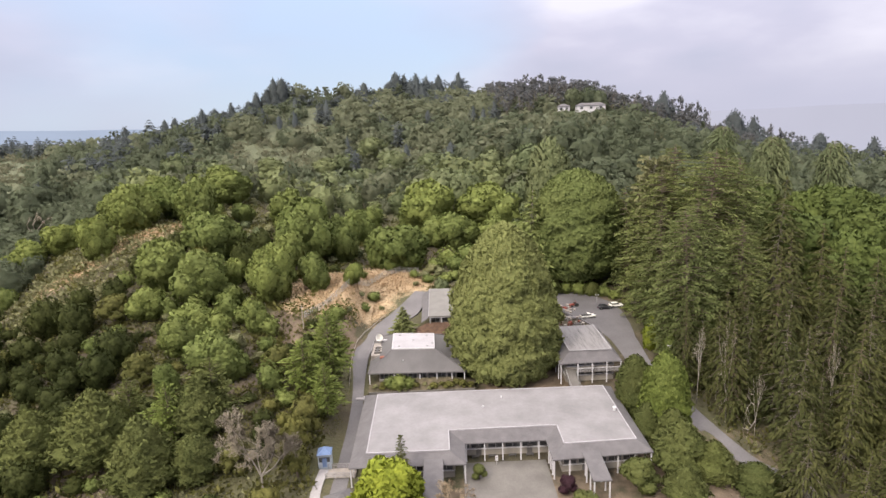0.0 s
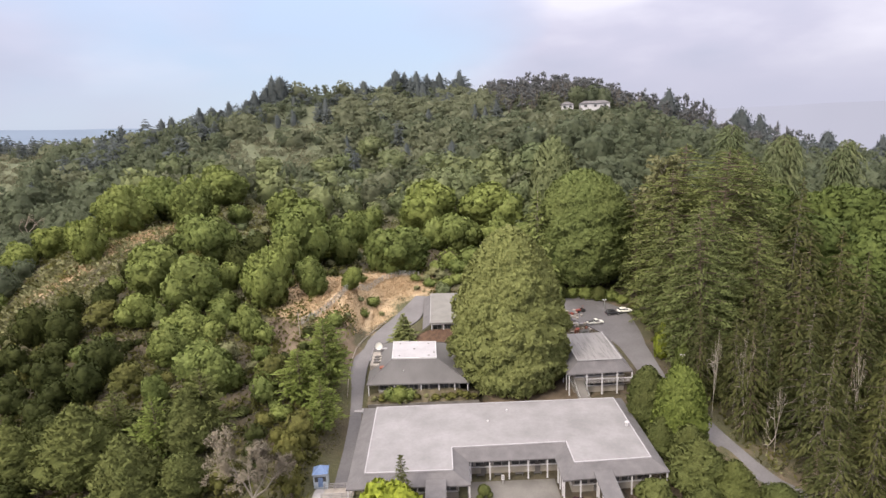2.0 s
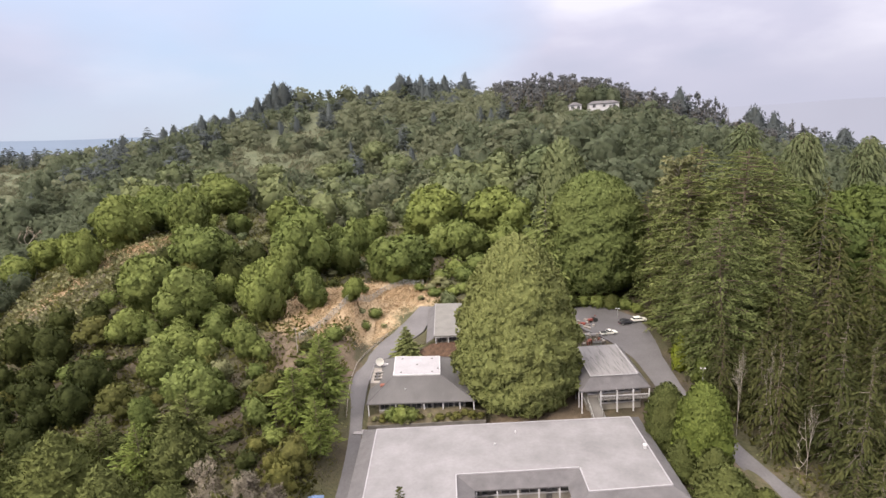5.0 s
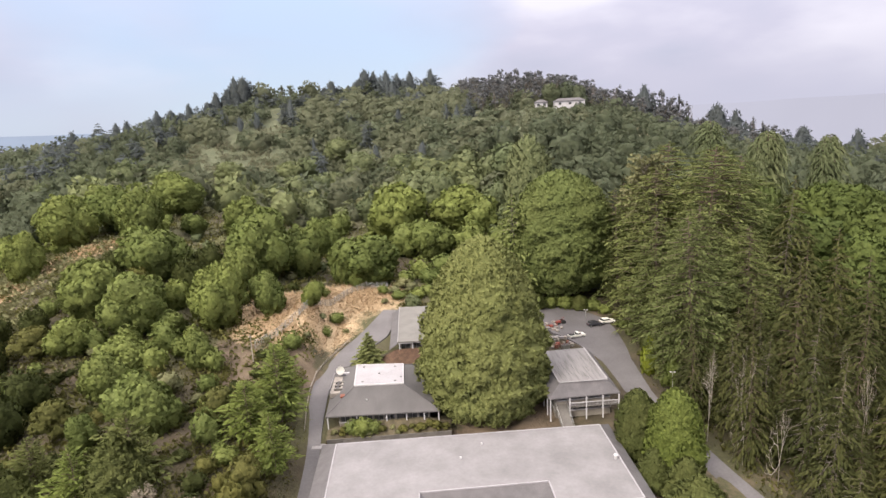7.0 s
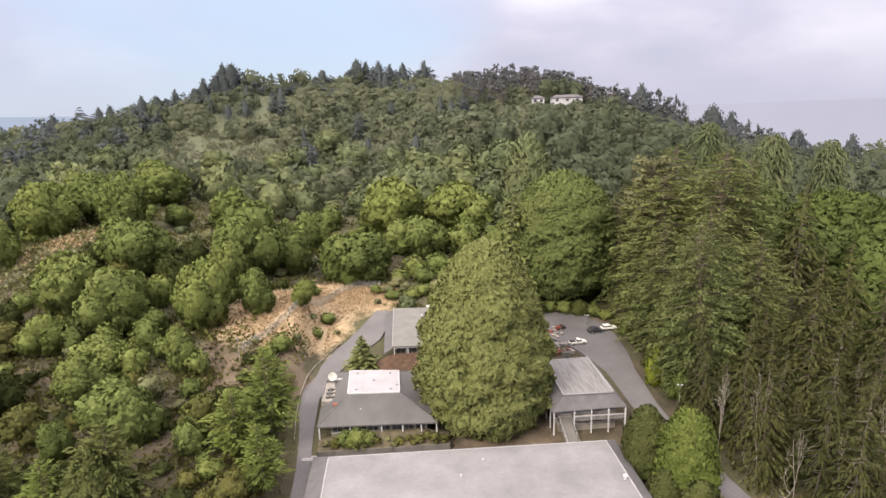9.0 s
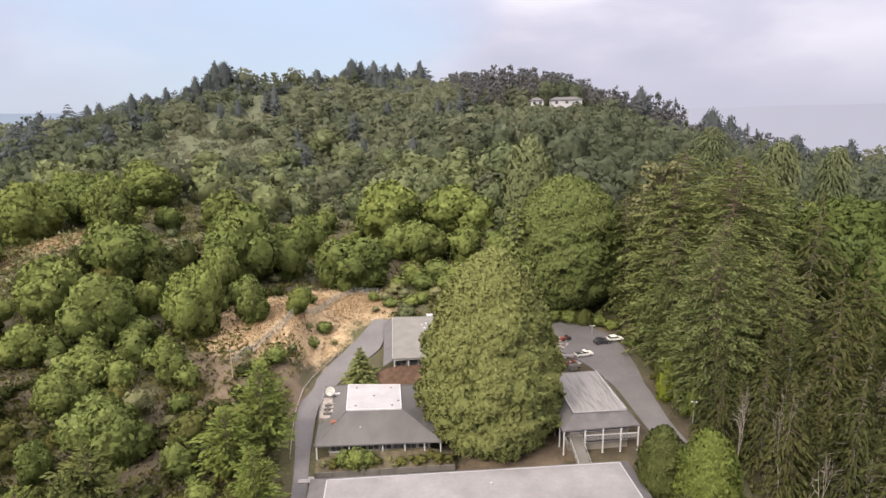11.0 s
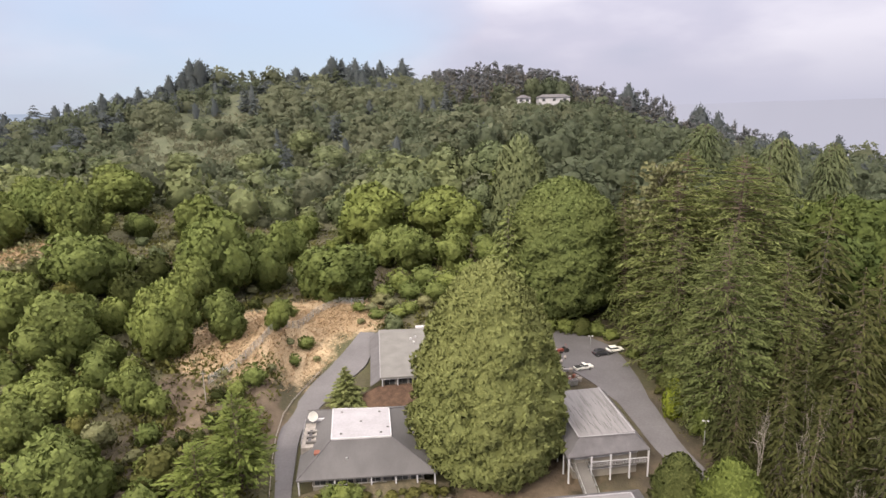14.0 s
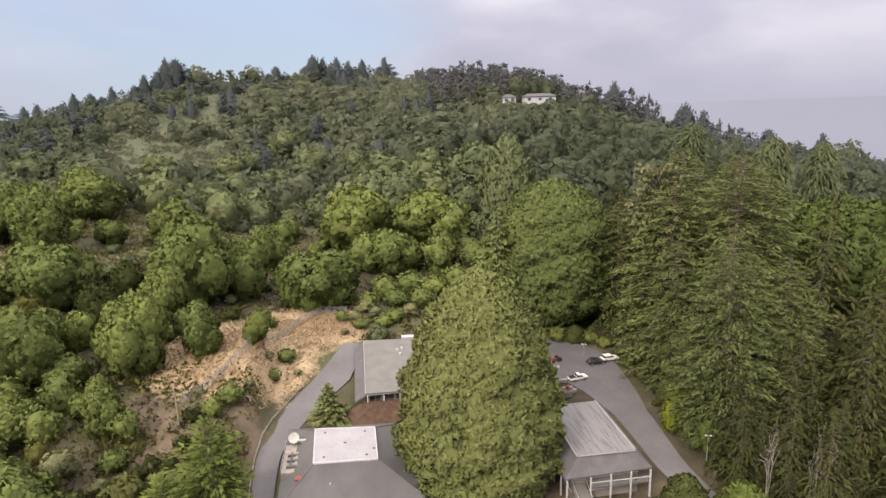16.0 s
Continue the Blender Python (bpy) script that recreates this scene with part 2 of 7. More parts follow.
STAINED_ROOF = streaked("stained_grey_roofing", (0.0744, 0.0693, 0.0723), (0.0976, 0.0909, 0.094), (0.16, 0.10, 0.1))
WORN_WHITE_ROOF = streaked("worn_white_roofing", (0.1375, 0.1286, 0.1322), (0.1792, 0.1692, 0.1768), (1.6, 0.16, 0.3))
FRAME = surface("window_frame_paint", (0.2167, 0.205, 0.2147), (0.2856, 0.272, 0.2881), 0.8, 0.7, 9.0, 0.1)
DARK_TRIM = surface("dark_fascia_paint", (0.06, 0.055, 0.055), (0.10, 0.09, 0.09), 0.8, 0.7, 8.0, 0.1)
BLUE = surface("blue_paint", (0.11, 0.17, 0.32), (0.16, 0.23, 0.40), 1.2, 0.7, 8.0, 0.1)
PALE_BLUE = surface("pale_blue_paint", (0.36, 0.40, 0.46), (0.44, 0.48, 0.54), 1.2, 0.7, 8.0, 0.1)
RED = surface("red_paint", (0.1786, 0.0347, 0.0248), (0.248, 0.0546, 0.0397), 2.0, 0.55, 8.0, 0.1)
BRICK_RED = surface("brick", (0.1581, 0.0527, 0.0343), (0.2213, 0.079, 0.0527), 2.0, 0.9, 20.0, 0.3)
GALV = surface("galvanised_steel", (0.36, 0.36, 0.36), (0.46, 0.46, 0.46), 2.0, 0.5, 15.0, 0.05, 0.6)
TIMBER = surface("weathered_timber", (0.24, 0.21, 0.19), (0.36, 0.32, 0.29), 1.0, 0.9, 12.0, 0.3)
CAR_WHITE = surface("white_car_paint", (0.70, 0.68, 0.64), (0.78, 0.76, 0.72), 0.8, 0.3, 6.0, 0.0, spread=0.03)
CAR_DARK = surface("dark_car_paint", (0.022, 0.022, 0.03), (0.035, 0.035, 0.045), 0.8, 0.3, 6.0, 0.0, spread=0.05)
MULCH = surface("bark_mulch", (0.0562, 0.0315, 0.021), (0.1125, 0.066, 0.0435), 0.9, 1.0, 7.0, 0.6, spread=0.25)
EARTH = surface("dark_earth", (0.055, 0.046, 0.028), (0.13, 0.105, 0.065), 0.9, 1.0, 5.0, 0.6, spread=0.25)
RUBBER = surface("rubber", (0.018, 0.018, 0.018), (0.03, 0.03, 0.03), 2.0, 0.9, 20.0, 0.1)


def glass_dark(name):
    m, nt, b = material(name)
    n = noise_node(nt, 0.9, 2)
    nt.links.new(ramp_node(nt, n.outputs["Fac"], [(0.3, (0.03, 0.032, 0.035)), (0.7, (0.10, 0.10, 0.10))]).outputs["Color"], b.inputs["Base Color"])
    b.inputs["Roughness"].default_value = 0.08
    return m


GLASS = glass_dark("window_glass")


def ground_material():
    """Soil, leaf litter and low scrub; the face attribute 'dry' turns it to straw."""
    m, nt, b = material("hillside_soil_and_scrub")
    big, mid, fine = noise_node(nt, 0.035, 4), noise_node(nt, 0.22, 4, 0.65), noise_node(nt, 1.6, 4, 0.7)
    soil = ramp_node(nt, mid.outputs["Fac"], [(0.3, (0.036, 0.028, 0.018)), (0.5, (0.058, 0.045, 0.030)), (0.72, (0.090, 0.066, 0.044))])
    scrub = ramp_node(nt, fine.outputs["Fac"], [(0.3, (0.040, 0.040, 0.018)), (0.7, (0.090, 0.084, 0.040))])
    cover = ramp_node(nt, big.outputs["Fac"], [(0.40, (0, 0, 0)), (0.58, (1, 1, 1))])
    c = mix_node(nt, cover.outputs["Color"], soil.outputs["Color"], scrub.outputs["Color"])
    straw = ramp_node(nt, fine.outputs["Fac"], [(0.25, (0.23, 0.165, 0.10)), (0.5, (0.37, 0.275, 0.175)), (0.75, (0.51, 0.395, 0.27))])
    bare = ramp_node(nt, mid.outputs["Fac"], [(0.35, (0.080, 0.058, 0.040)), (0.65, (0.145, 0.108, 0.076))])
    att = nt.nodes.new("ShaderNodeAttribute")
    att.attribute_name = "dry"
    sep = nt.nodes.new("ShaderNodeSeparateColor")
    nt.links.new(att.outputs["Color"], sep.inputs["Color"])
    ragged = nt.nodes.new("ShaderNodeMath")
    ragged.operation = "MULTIPLY_ADD"
    nt.links.new(mid.outputs["Fac"], ragged.inputs[0])
    ragged.inputs[1].default_value = 0.9
    nt.links.new(sep.outputs["Red"], ragged.inputs[2])
    mask = ramp_node(nt, ragged.outputs[0], [(0.80, (0, 0, 0)), (1.0, (1, 1, 1))])
    ragged2 = nt.nodes.new("ShaderNodeMath")
    ragged2.operation = "MULTIPLY_ADD"
    nt.links.new(mid.outputs["Fac"], ragged2.inputs[0])
    ragged2.inputs[1].default_value = 0.9
    nt.links.new(sep.outputs["Green"], ragged2.inputs[2])
    mask2 = ramp_node(nt, ragged2.outputs[0], [(0.80, (0, 0, 0)), (1.0, (1, 1, 1))])
    green = ramp_node(nt, mid.outputs["Fac"], [(0.3, (0.062, 0.072, 0.042)), (0.7, (0.105, 0.110, 0.066))])
    c = mix_node(nt, sep.outputs["Blue"], c, green.outputs["Color"])
    c = mix_node(nt, mask2.outputs["Color"], c, bare.outputs["Color"])
    c = mix_node(nt, mask.outputs["Color"], c, straw.outputs["Color"])
    nt.links.new(c, b.inputs["Base Color"])
    b.inputs["Roughness"].default_value = 1.0
    bump_node(nt, b, fine.outputs["Fac"], 0.8, 0.35)
    return m


GROUND = ground_material()


# ---- small mesh tools ----
def mesh_ob(name, verts, faces, mat, parent=None, label=""):
    me = bpy.data.meshes.new(name)
    me.from_pydata([tuple(v) for v in verts], [], faces)
    me.materials.append(mat)
    me.update()
    ob = new(name, me)
    if parent:
        ob.parent = parent
    if label:
        ob["label"] = label
    return ob


def part(name, bm, mat, parent=None, label=""):
    me = bpy.data.meshes.new(name)
    bm.normal_update()
    bm.to_mesh(me)
    bm.free()
    me.materials.append(mat)
    ob = new(name, me)
    if parent:
        ob.parent = parent
    if label:
        ob["label"] = label
    return ob


def empty(name, m, label, category, group="", kind=""):
    ob = new(name)
    ob.empty_display_size = 0.5
    ob.matrix_basis = m
    return tagged(ob, label, category, group, kind)


def add_box(bm, x0, y0, z0, x1, y1, z1, m=None):
    r = bmesh.ops.create_cube(bm, size=1.0)
    t = Matrix.Translation(((x0 + x1) / 2, (y0 + y1) / 2, (z0 + z1) / 2)) @ Matrix.Diagonal((abs(x1 - x0), abs(y1 - y0), abs(z1 - z0), 1))
    bmesh.ops.transform(bm, matrix=(m @ t) if m else t, verts=r["verts"])
    return r["verts"]


def box(name, x0, y0, z0, x1, y1, z1, mat, parent=None, label="", bevel=0.0, m=None):
    bm = bmesh.new()
    add_box(bm, x0, y0, z0, x1, y1, z1, m)
    if bevel:
        bmesh.ops.bevel(bm, geom=bm.edges[:], offset=bevel, segments=1, affect="EDGES")
    return part(name, bm, mat, parent, label)


def add_tube(bm, a, b, r0, r1=None, sides=8):
    a, b = Vector(a), Vector(b)
    r1 = r0 if r1 is None else r1
    d = b - a
    res = bmesh.ops.create_cone(bm, cap_ends=True, segments=sides, radius1=r0, radius2=max(r1, 0.002), depth=d.length)
    bmesh.ops.transform(bm, matrix=Matrix.Translation((a + b) / 2) @ d.to_track_quat("Z", "Y").to_matrix().to_4x4(), verts=res["verts"])


def tube(name, a, b, r0, mat, parent=None, label="", r1=None, sides=8):
    bm = bmesh.new()
    add_tube(bm, a, b, r0, r1, sides)
    return part(name, bm, mat, parent, label)


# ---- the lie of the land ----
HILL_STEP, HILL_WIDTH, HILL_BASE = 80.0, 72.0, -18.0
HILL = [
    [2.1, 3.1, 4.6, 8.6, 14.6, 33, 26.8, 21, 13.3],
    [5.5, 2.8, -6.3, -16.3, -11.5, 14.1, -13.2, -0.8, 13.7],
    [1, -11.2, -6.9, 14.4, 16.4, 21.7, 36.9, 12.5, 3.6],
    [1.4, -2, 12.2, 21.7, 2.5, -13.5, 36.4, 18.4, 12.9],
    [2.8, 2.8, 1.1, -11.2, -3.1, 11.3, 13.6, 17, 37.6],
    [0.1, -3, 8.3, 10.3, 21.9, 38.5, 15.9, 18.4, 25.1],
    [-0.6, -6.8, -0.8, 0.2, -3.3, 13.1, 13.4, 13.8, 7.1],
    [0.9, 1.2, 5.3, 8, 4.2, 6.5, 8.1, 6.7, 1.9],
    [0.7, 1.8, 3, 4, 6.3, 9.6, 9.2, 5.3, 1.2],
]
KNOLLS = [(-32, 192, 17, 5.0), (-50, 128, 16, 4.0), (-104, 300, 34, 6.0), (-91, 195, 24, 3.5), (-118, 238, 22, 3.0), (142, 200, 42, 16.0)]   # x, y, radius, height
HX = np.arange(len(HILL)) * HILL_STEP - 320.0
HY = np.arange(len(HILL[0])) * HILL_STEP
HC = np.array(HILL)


def smooth(a, b, v):
    t = np.clip((v - a) / (b - a), 0, 1)
    return t * t * (3 - 2 * t)


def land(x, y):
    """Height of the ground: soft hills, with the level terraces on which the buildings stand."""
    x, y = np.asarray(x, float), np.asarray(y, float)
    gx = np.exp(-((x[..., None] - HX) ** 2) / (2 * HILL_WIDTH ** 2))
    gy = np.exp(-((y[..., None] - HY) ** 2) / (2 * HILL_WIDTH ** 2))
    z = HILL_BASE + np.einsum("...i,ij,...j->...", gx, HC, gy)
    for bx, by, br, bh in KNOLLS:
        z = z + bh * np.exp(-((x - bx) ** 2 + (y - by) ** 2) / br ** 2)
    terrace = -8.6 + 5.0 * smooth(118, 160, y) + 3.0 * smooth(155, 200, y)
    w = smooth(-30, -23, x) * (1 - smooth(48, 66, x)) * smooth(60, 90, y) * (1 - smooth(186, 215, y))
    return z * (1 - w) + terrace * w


def land_at(x, y):
    return float(land(np.array([x]), np.array([y]))[0])


def blob(x, y, cx, cy, rx, ry, turn=0.0):
    c, s = math.cos(radians(turn)), math.sin(radians(turn))
    u, v = (x - cx) * c + (y - cy) * s, -(x - cx) * s + (y - cy) * c
    return np.exp(-((u / rx) ** 2 + (v / ry) ** 2))


def dry_at(x, y):
    bank = np.maximum(blob(x, y, -34, 188, 19, 15, 40), blob(x, y, -18, 211, 19, 13, 40))
    ridge = 0.95 * np.maximum(blob(x, y, -118, 240, 19, 11, 60), 0.8 * blob(x, y, -135, 225, 26, 14, 60))
    return np.clip(np.maximum(bank * 1.05, ridge * 0.95), 0, 1)


def bare_at(x, y):
    v = np.maximum(blob(x, y, -44, 166, 7, 14, 20), 0.35 * blob(x, y, -36, 122, 8, 12))
    v = np.maximum(v, blob(x, y, 6, 136, 26, 4))
    v = np.maximum(v, blob(x, y, -62, 262, 7, 26, -20))
    v = np.maximum(v, 0.5 * blob(x, y, 66, 112, 9, 16))
    v = np.maximum(v, blob(x, y, 46, 104, 14, 20))
    v = np.maximum(v, 0.25 * blob(x, y, -28, 108, 6, 22))
    v = np.maximum(v, blob(x, y, 10, 92, 34, 12))
    v = np.maximum(v, blob(x, y, 0, 166, 16, 5))
    v = np.maximum(v, blob(x, y, 22, 150, 14, 22))
    v = np.maximum(v, blob(x, y, -30, 168, 5, 18, 20))
    v = np.maximum(v, 0.55 * blob(x, y, 56, 192, 14, 4, -30))
    v = np.maximum(v, 0.55 * blob(x, y, 62, 160, 3.5, 34, 5))
    return np.clip(v, 0, 1)


def build_ground():
    def axis(lo, hi, fine_lo, fine_hi, step):
        mid = list(np.arange(fine_lo, fine_hi + 0.01, step))
        up, down, s = [mid[-1]], [mid[0]], step
        while up[-1] < hi:
            s *= 1.16
            up.append(up[-1] + s)
        s = step
        while down[-1] > lo:
            s *= 1.16
            down.append(down[-1] - s)
        return np.array(down[:0:-1] + mid + up[1:])
    xs, ys = axis(-4000, 4000, -170, 130, 2.5), axis(-3000, 4600, 60, 330, 2.5)
    X, Y = np.meshgrid(xs, ys, indexing="ij")
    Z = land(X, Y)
    rough = np.array([noise.noise((a * 0.09, b * 0.09, 3.0)) for a, b in zip(X.ravel(), Y.ravel())]).reshape(X.shape)
    flat = smooth(-30, -24, X) * (1 - smooth(50, 66, X)) * smooth(60, 85, Y) * (1 - smooth(200, 215, Y))
    Z = Z + 0.7 * rough * (1 - flat)
    n, m = X.shape
    verts = np.stack([X, Y, Z], -1).reshape(-1, 3)
    idx = np.arange(n * m).reshape(n, m)
    faces = np.stack([idx[:-1, :-1], idx[1:, :-1], idx[1:, 1:], idx[:-1, 1:]], -1).reshape(-1, 4)
    me = bpy.data.meshes.new("ground")
    me.from_pydata(verts.tolist(), [], faces.tolist())
    me.polygons.foreach_set("use_smooth", np.ones(len(faces), bool))
    col = me.color_attributes.new("dry", "FLOAT_COLOR", "POINT")
    rgba = np.stack([dry_at(X, Y), bare_at(X, Y), smooth(300, 345, Y), np.ones_like(X)], -1).reshape(-1)
    col.data.foreach_set("color", rgba.astype(np.float32))
    me.materials.append(GROUND)
    tagged(new("ground", me), "brown soil, scrub and dry grass hillside", "ground", kind="structure")


build_ground()


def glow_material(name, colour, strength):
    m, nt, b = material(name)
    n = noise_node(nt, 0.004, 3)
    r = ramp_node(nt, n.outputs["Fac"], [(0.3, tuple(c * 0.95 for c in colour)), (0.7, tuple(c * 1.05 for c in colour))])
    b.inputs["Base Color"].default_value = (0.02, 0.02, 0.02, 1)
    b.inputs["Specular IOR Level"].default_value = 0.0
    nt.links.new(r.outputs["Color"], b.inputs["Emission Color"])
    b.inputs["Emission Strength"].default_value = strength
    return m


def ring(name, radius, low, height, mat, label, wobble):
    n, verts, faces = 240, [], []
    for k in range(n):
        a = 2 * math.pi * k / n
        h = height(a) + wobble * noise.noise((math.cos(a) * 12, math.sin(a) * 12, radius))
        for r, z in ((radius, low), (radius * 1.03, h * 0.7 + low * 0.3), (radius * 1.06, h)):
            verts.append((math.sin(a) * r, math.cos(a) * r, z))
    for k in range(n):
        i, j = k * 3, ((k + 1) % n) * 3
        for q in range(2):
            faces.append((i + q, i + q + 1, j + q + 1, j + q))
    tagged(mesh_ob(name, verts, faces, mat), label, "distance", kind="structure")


# self-glowing backdrops: sea fog filling the lowlands, a coast range beyond in haze blue
ring("backdrop", 900, -120, lambda a: 55 + 9 * math.sin(a), glow_material("sea_fog_glow", (0.50, 0.50, 0.60), 1.0), "pale glowing ring of sea fog over the lowlands", 1.5)
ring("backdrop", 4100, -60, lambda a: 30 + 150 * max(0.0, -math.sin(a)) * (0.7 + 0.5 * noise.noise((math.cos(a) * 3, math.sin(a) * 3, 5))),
     glow_material("hazy_hills_glow", (0.36, 0.43, 0.56), 1.0), "glowing hazy blue hills on the horizon", 10)


def ribbon(name, points, widths, mat, label, lift=0.07, across=5, kind="structure", category="road"):
    """A strip of paving that follows the land along a smooth line."""
    pts = [Vector((x, y, 0)) for x, y in points]
    line, wide = [], []
    for k in range(len(pts) - 1):
        p0, p1, p2, p3 = pts[max(k - 1, 0)], pts[k], pts[k + 1], pts[min(k + 2, len(pts) - 1)]
        steps = max(2, int((p2 - p1).length / 1.5))
        for j in range(steps):
            t = j / steps
            line.append(0.5 * ((2 * p1) + (p2 - p0) * t + (2 * p0 - 5 * p1 + 4 * p2 - p3) * t * t + (3 * p1 - p0 - 3 * p2 + p3) * t ** 3))
            wide.append(widths[k] * (1 - t) + widths[k + 1] * t)
    line.append(pts[-1])
    wide.append(widths[-1])
    verts, faces = [], []
    for k, p in enumerate(line):
        d = (line[min(k + 1, len(line) - 1)] - line[max(k - 1, 0)]).normalized()
        side = Vector((-d.y, d.x, 0))
        row = [p + side * wide[k] * (j / (across - 1) - 0.5) for j in range(across)]
        zs = [land_at(q.x, q.y) for q in row]
        level = max(zs) * 0.5 + sum(zs) / len(zs) * 0.5
        for q, z in zip(row, zs):
            verts.append((q.x, q.y, max(z, level) + lift))
        verts.append((row[0].x, row[0].y, zs[0] - 0.4))
        verts.append((row[-1].x, row[-1].y, zs[-1] - 0.4))
    w = across + 2
    for k in range(len(line) - 1):
        a, b = k * w, (k + 1) * w
        for j in range(across - 1):
            faces.append((a + j, b + j, b + j + 1, a + j + 1))
        faces.append((a + across, b + across, b, a))
        faces.append((a + across - 1, b + across - 1, b + across + 1, a + across + 1))
    ob = mesh_ob(name, verts, faces, mat)
    return tagged(ob, label, category, kind=kind)


ribbon("road", [(-21.4, 78), (-21.2, 104), (-21.4, 126), (-22.6, 147), (-22.4, 163), (-17.6, 177), (-11.6, 188), (-8.6, 197), (-7.2, 203)],
       [3.0, 3.0, 3.2, 3.8, 4.6, 7.0, 8.6, 6.0, 4.0], ASPHALT, "grey asphalt service road climbing past the buildings")
ribbon("road", [(84, 84), (72, 99), (66, 106), (60.5, 111.5), (57.0, 124), (54.4, 136), (52.0, 146), (51.7, 154), (51.8, 163), (51.0, 174), (48, 184), (43, 192), (36, 196), (28, 196)],
       [4.6, 4.6, 4.6, 4.6, 4.6, 5.0, 5.9, 6.6, 7.6, 12.5, 19, 17, 12, 8], ASPHALT, "worn grey asphalt drive widening into a parking lot")
ribbon("pavement", [(11.5, 84), (11.5, 90), (11.5, 98), (11.5, 110)], [14, 16, 17, 17], CONCRETE,
       "grey paved courtyard in front of the long building", category="pavement", lift=0.05)
ribbon("pavement", [(-22, 137.2), (-12, 136.6), (-6, 138), (1, 139.6), (7, 139.8)], [1.8, 1.8, 1.8, 1.8, 1.8], PALE_CONCRETE,
       "pale concrete footpath between two buildings", category="path", lift=0.09)


# ---- trees ----
def unit(v):
    return v / np.maximum(np.linalg.norm(v, axis=-1, keepdims=True), 1e-9)


def tuft_mesh(points, axes, length, width, rng, bend=0.25, out=None, soft=0.72):
    """A bent four-cornered spray of leaves at each point, growing along its axis, facing outwards."""
    n = len(points)
    if out is None:
        side = unit(np.cross(axes, rng.normal(size=(n, 3))))
    else:
        side = unit(np.cross(axes, out + rng.normal(size=(n, 3)) * 0.35))
    up = np.cross(side, axes)
    L, W = length[:, None], width[:, None]
    fold = up * W * bend
    v = np.stack([points - axes * L * 0.35, points + side * W * 0.5 + fold, points + axes * L * 0.65, points - side * W * 0.5 + fold], 1).reshape(-1, 3)
    f = np.arange(4 * n).reshape(n, 4)
    if out is None:
        return v, f
    return v, f, np.repeat(unit(out * soft + up * (1 - soft)), 4, axis=0)


def to_mesh(name, pieces, mat):
    """One mesh out of several (verts, faces) pieces."""
    me = bpy.data.meshes.new(name)
    verts, loops, sizes, base = [], [], [], 0
    norms = []
    for v, f, *rest in pieces:
        verts.append(np.asarray(v, float))
        norms.append(rest[0] if rest else np.zeros((len(v), 3)))
        f = np.asarray(f)
        loops.append((f + base).ravel())
        sizes.append(np.full(len(f), f.shape[1]))
        base += len(v)
    verts, loops, sizes = np.concatenate(verts), np.concatenate(loops), np.concatenate(sizes)
    me.vertices.add(len(verts))
    me.vertices.foreach_set("co", verts.ravel())
    me.loops.add(len(loops))
    me.loops.foreach_set("vertex_index", loops.astype(np.int32))
    me.polygons.add(len(sizes))
    me.polygons.foreach_set("loop_start", np.concatenate([[0], np.cumsum(sizes)[:-1]]).astype(np.int32))
    me.polygons.foreach_set("loop_total", sizes.astype(np.int32))
    me.update(calc_edges=True)
    norms = np.concatenate(norms)
    if np.any(norms):
        me.polygons.foreach_set("use_smooth", np.ones(len(sizes), bool))
        me.normals_split_custom_set_from_vertices(norms.tolist())
    me.materials.append(mat)
    return me


def ball(subdiv):
    """subdiv 1 is the plain icosahedron."""
    bm = bmesh.new()
    bmesh.ops.create_icosphere(bm, subdivisions=subdiv, radius=1.0)
    v = np.array([p.co[:] for p in bm.verts])
    f = np.array([[q.index for q in p.verts] for p in bm.faces])
    bm.free()
    return v, f


BALL0, BALL1, BALL2, BALL3 = ball(1), ball(2), ball(3), ball(4)


def limb_pieces(segments, sides=5):
    """Tapered limbs: (start, end, radius at start, radius at end)."""
    out = []
    for a, b, r0, r1 in segments:
        a, b = np.array(a, float), np.array(b, float)
        d = unit(b - a)
        u = unit(np.cross(d, [0.3, 0.5, 0.81]))
        w = np.cross(d, u)
        ang = np.arange(sides) * 2 * np.pi / sides
        ring = np.cos(ang)[:, None] * u + np.sin(ang)[:, None] * w
        v = np.concatenate([a + ring * r0, b + ring * r1])
        f = [(k, (k + 1) % sides, sides + (k + 1) % sides, sides + k) for k in range(sides)]
        out.append((v, np.array(f)))
    return out


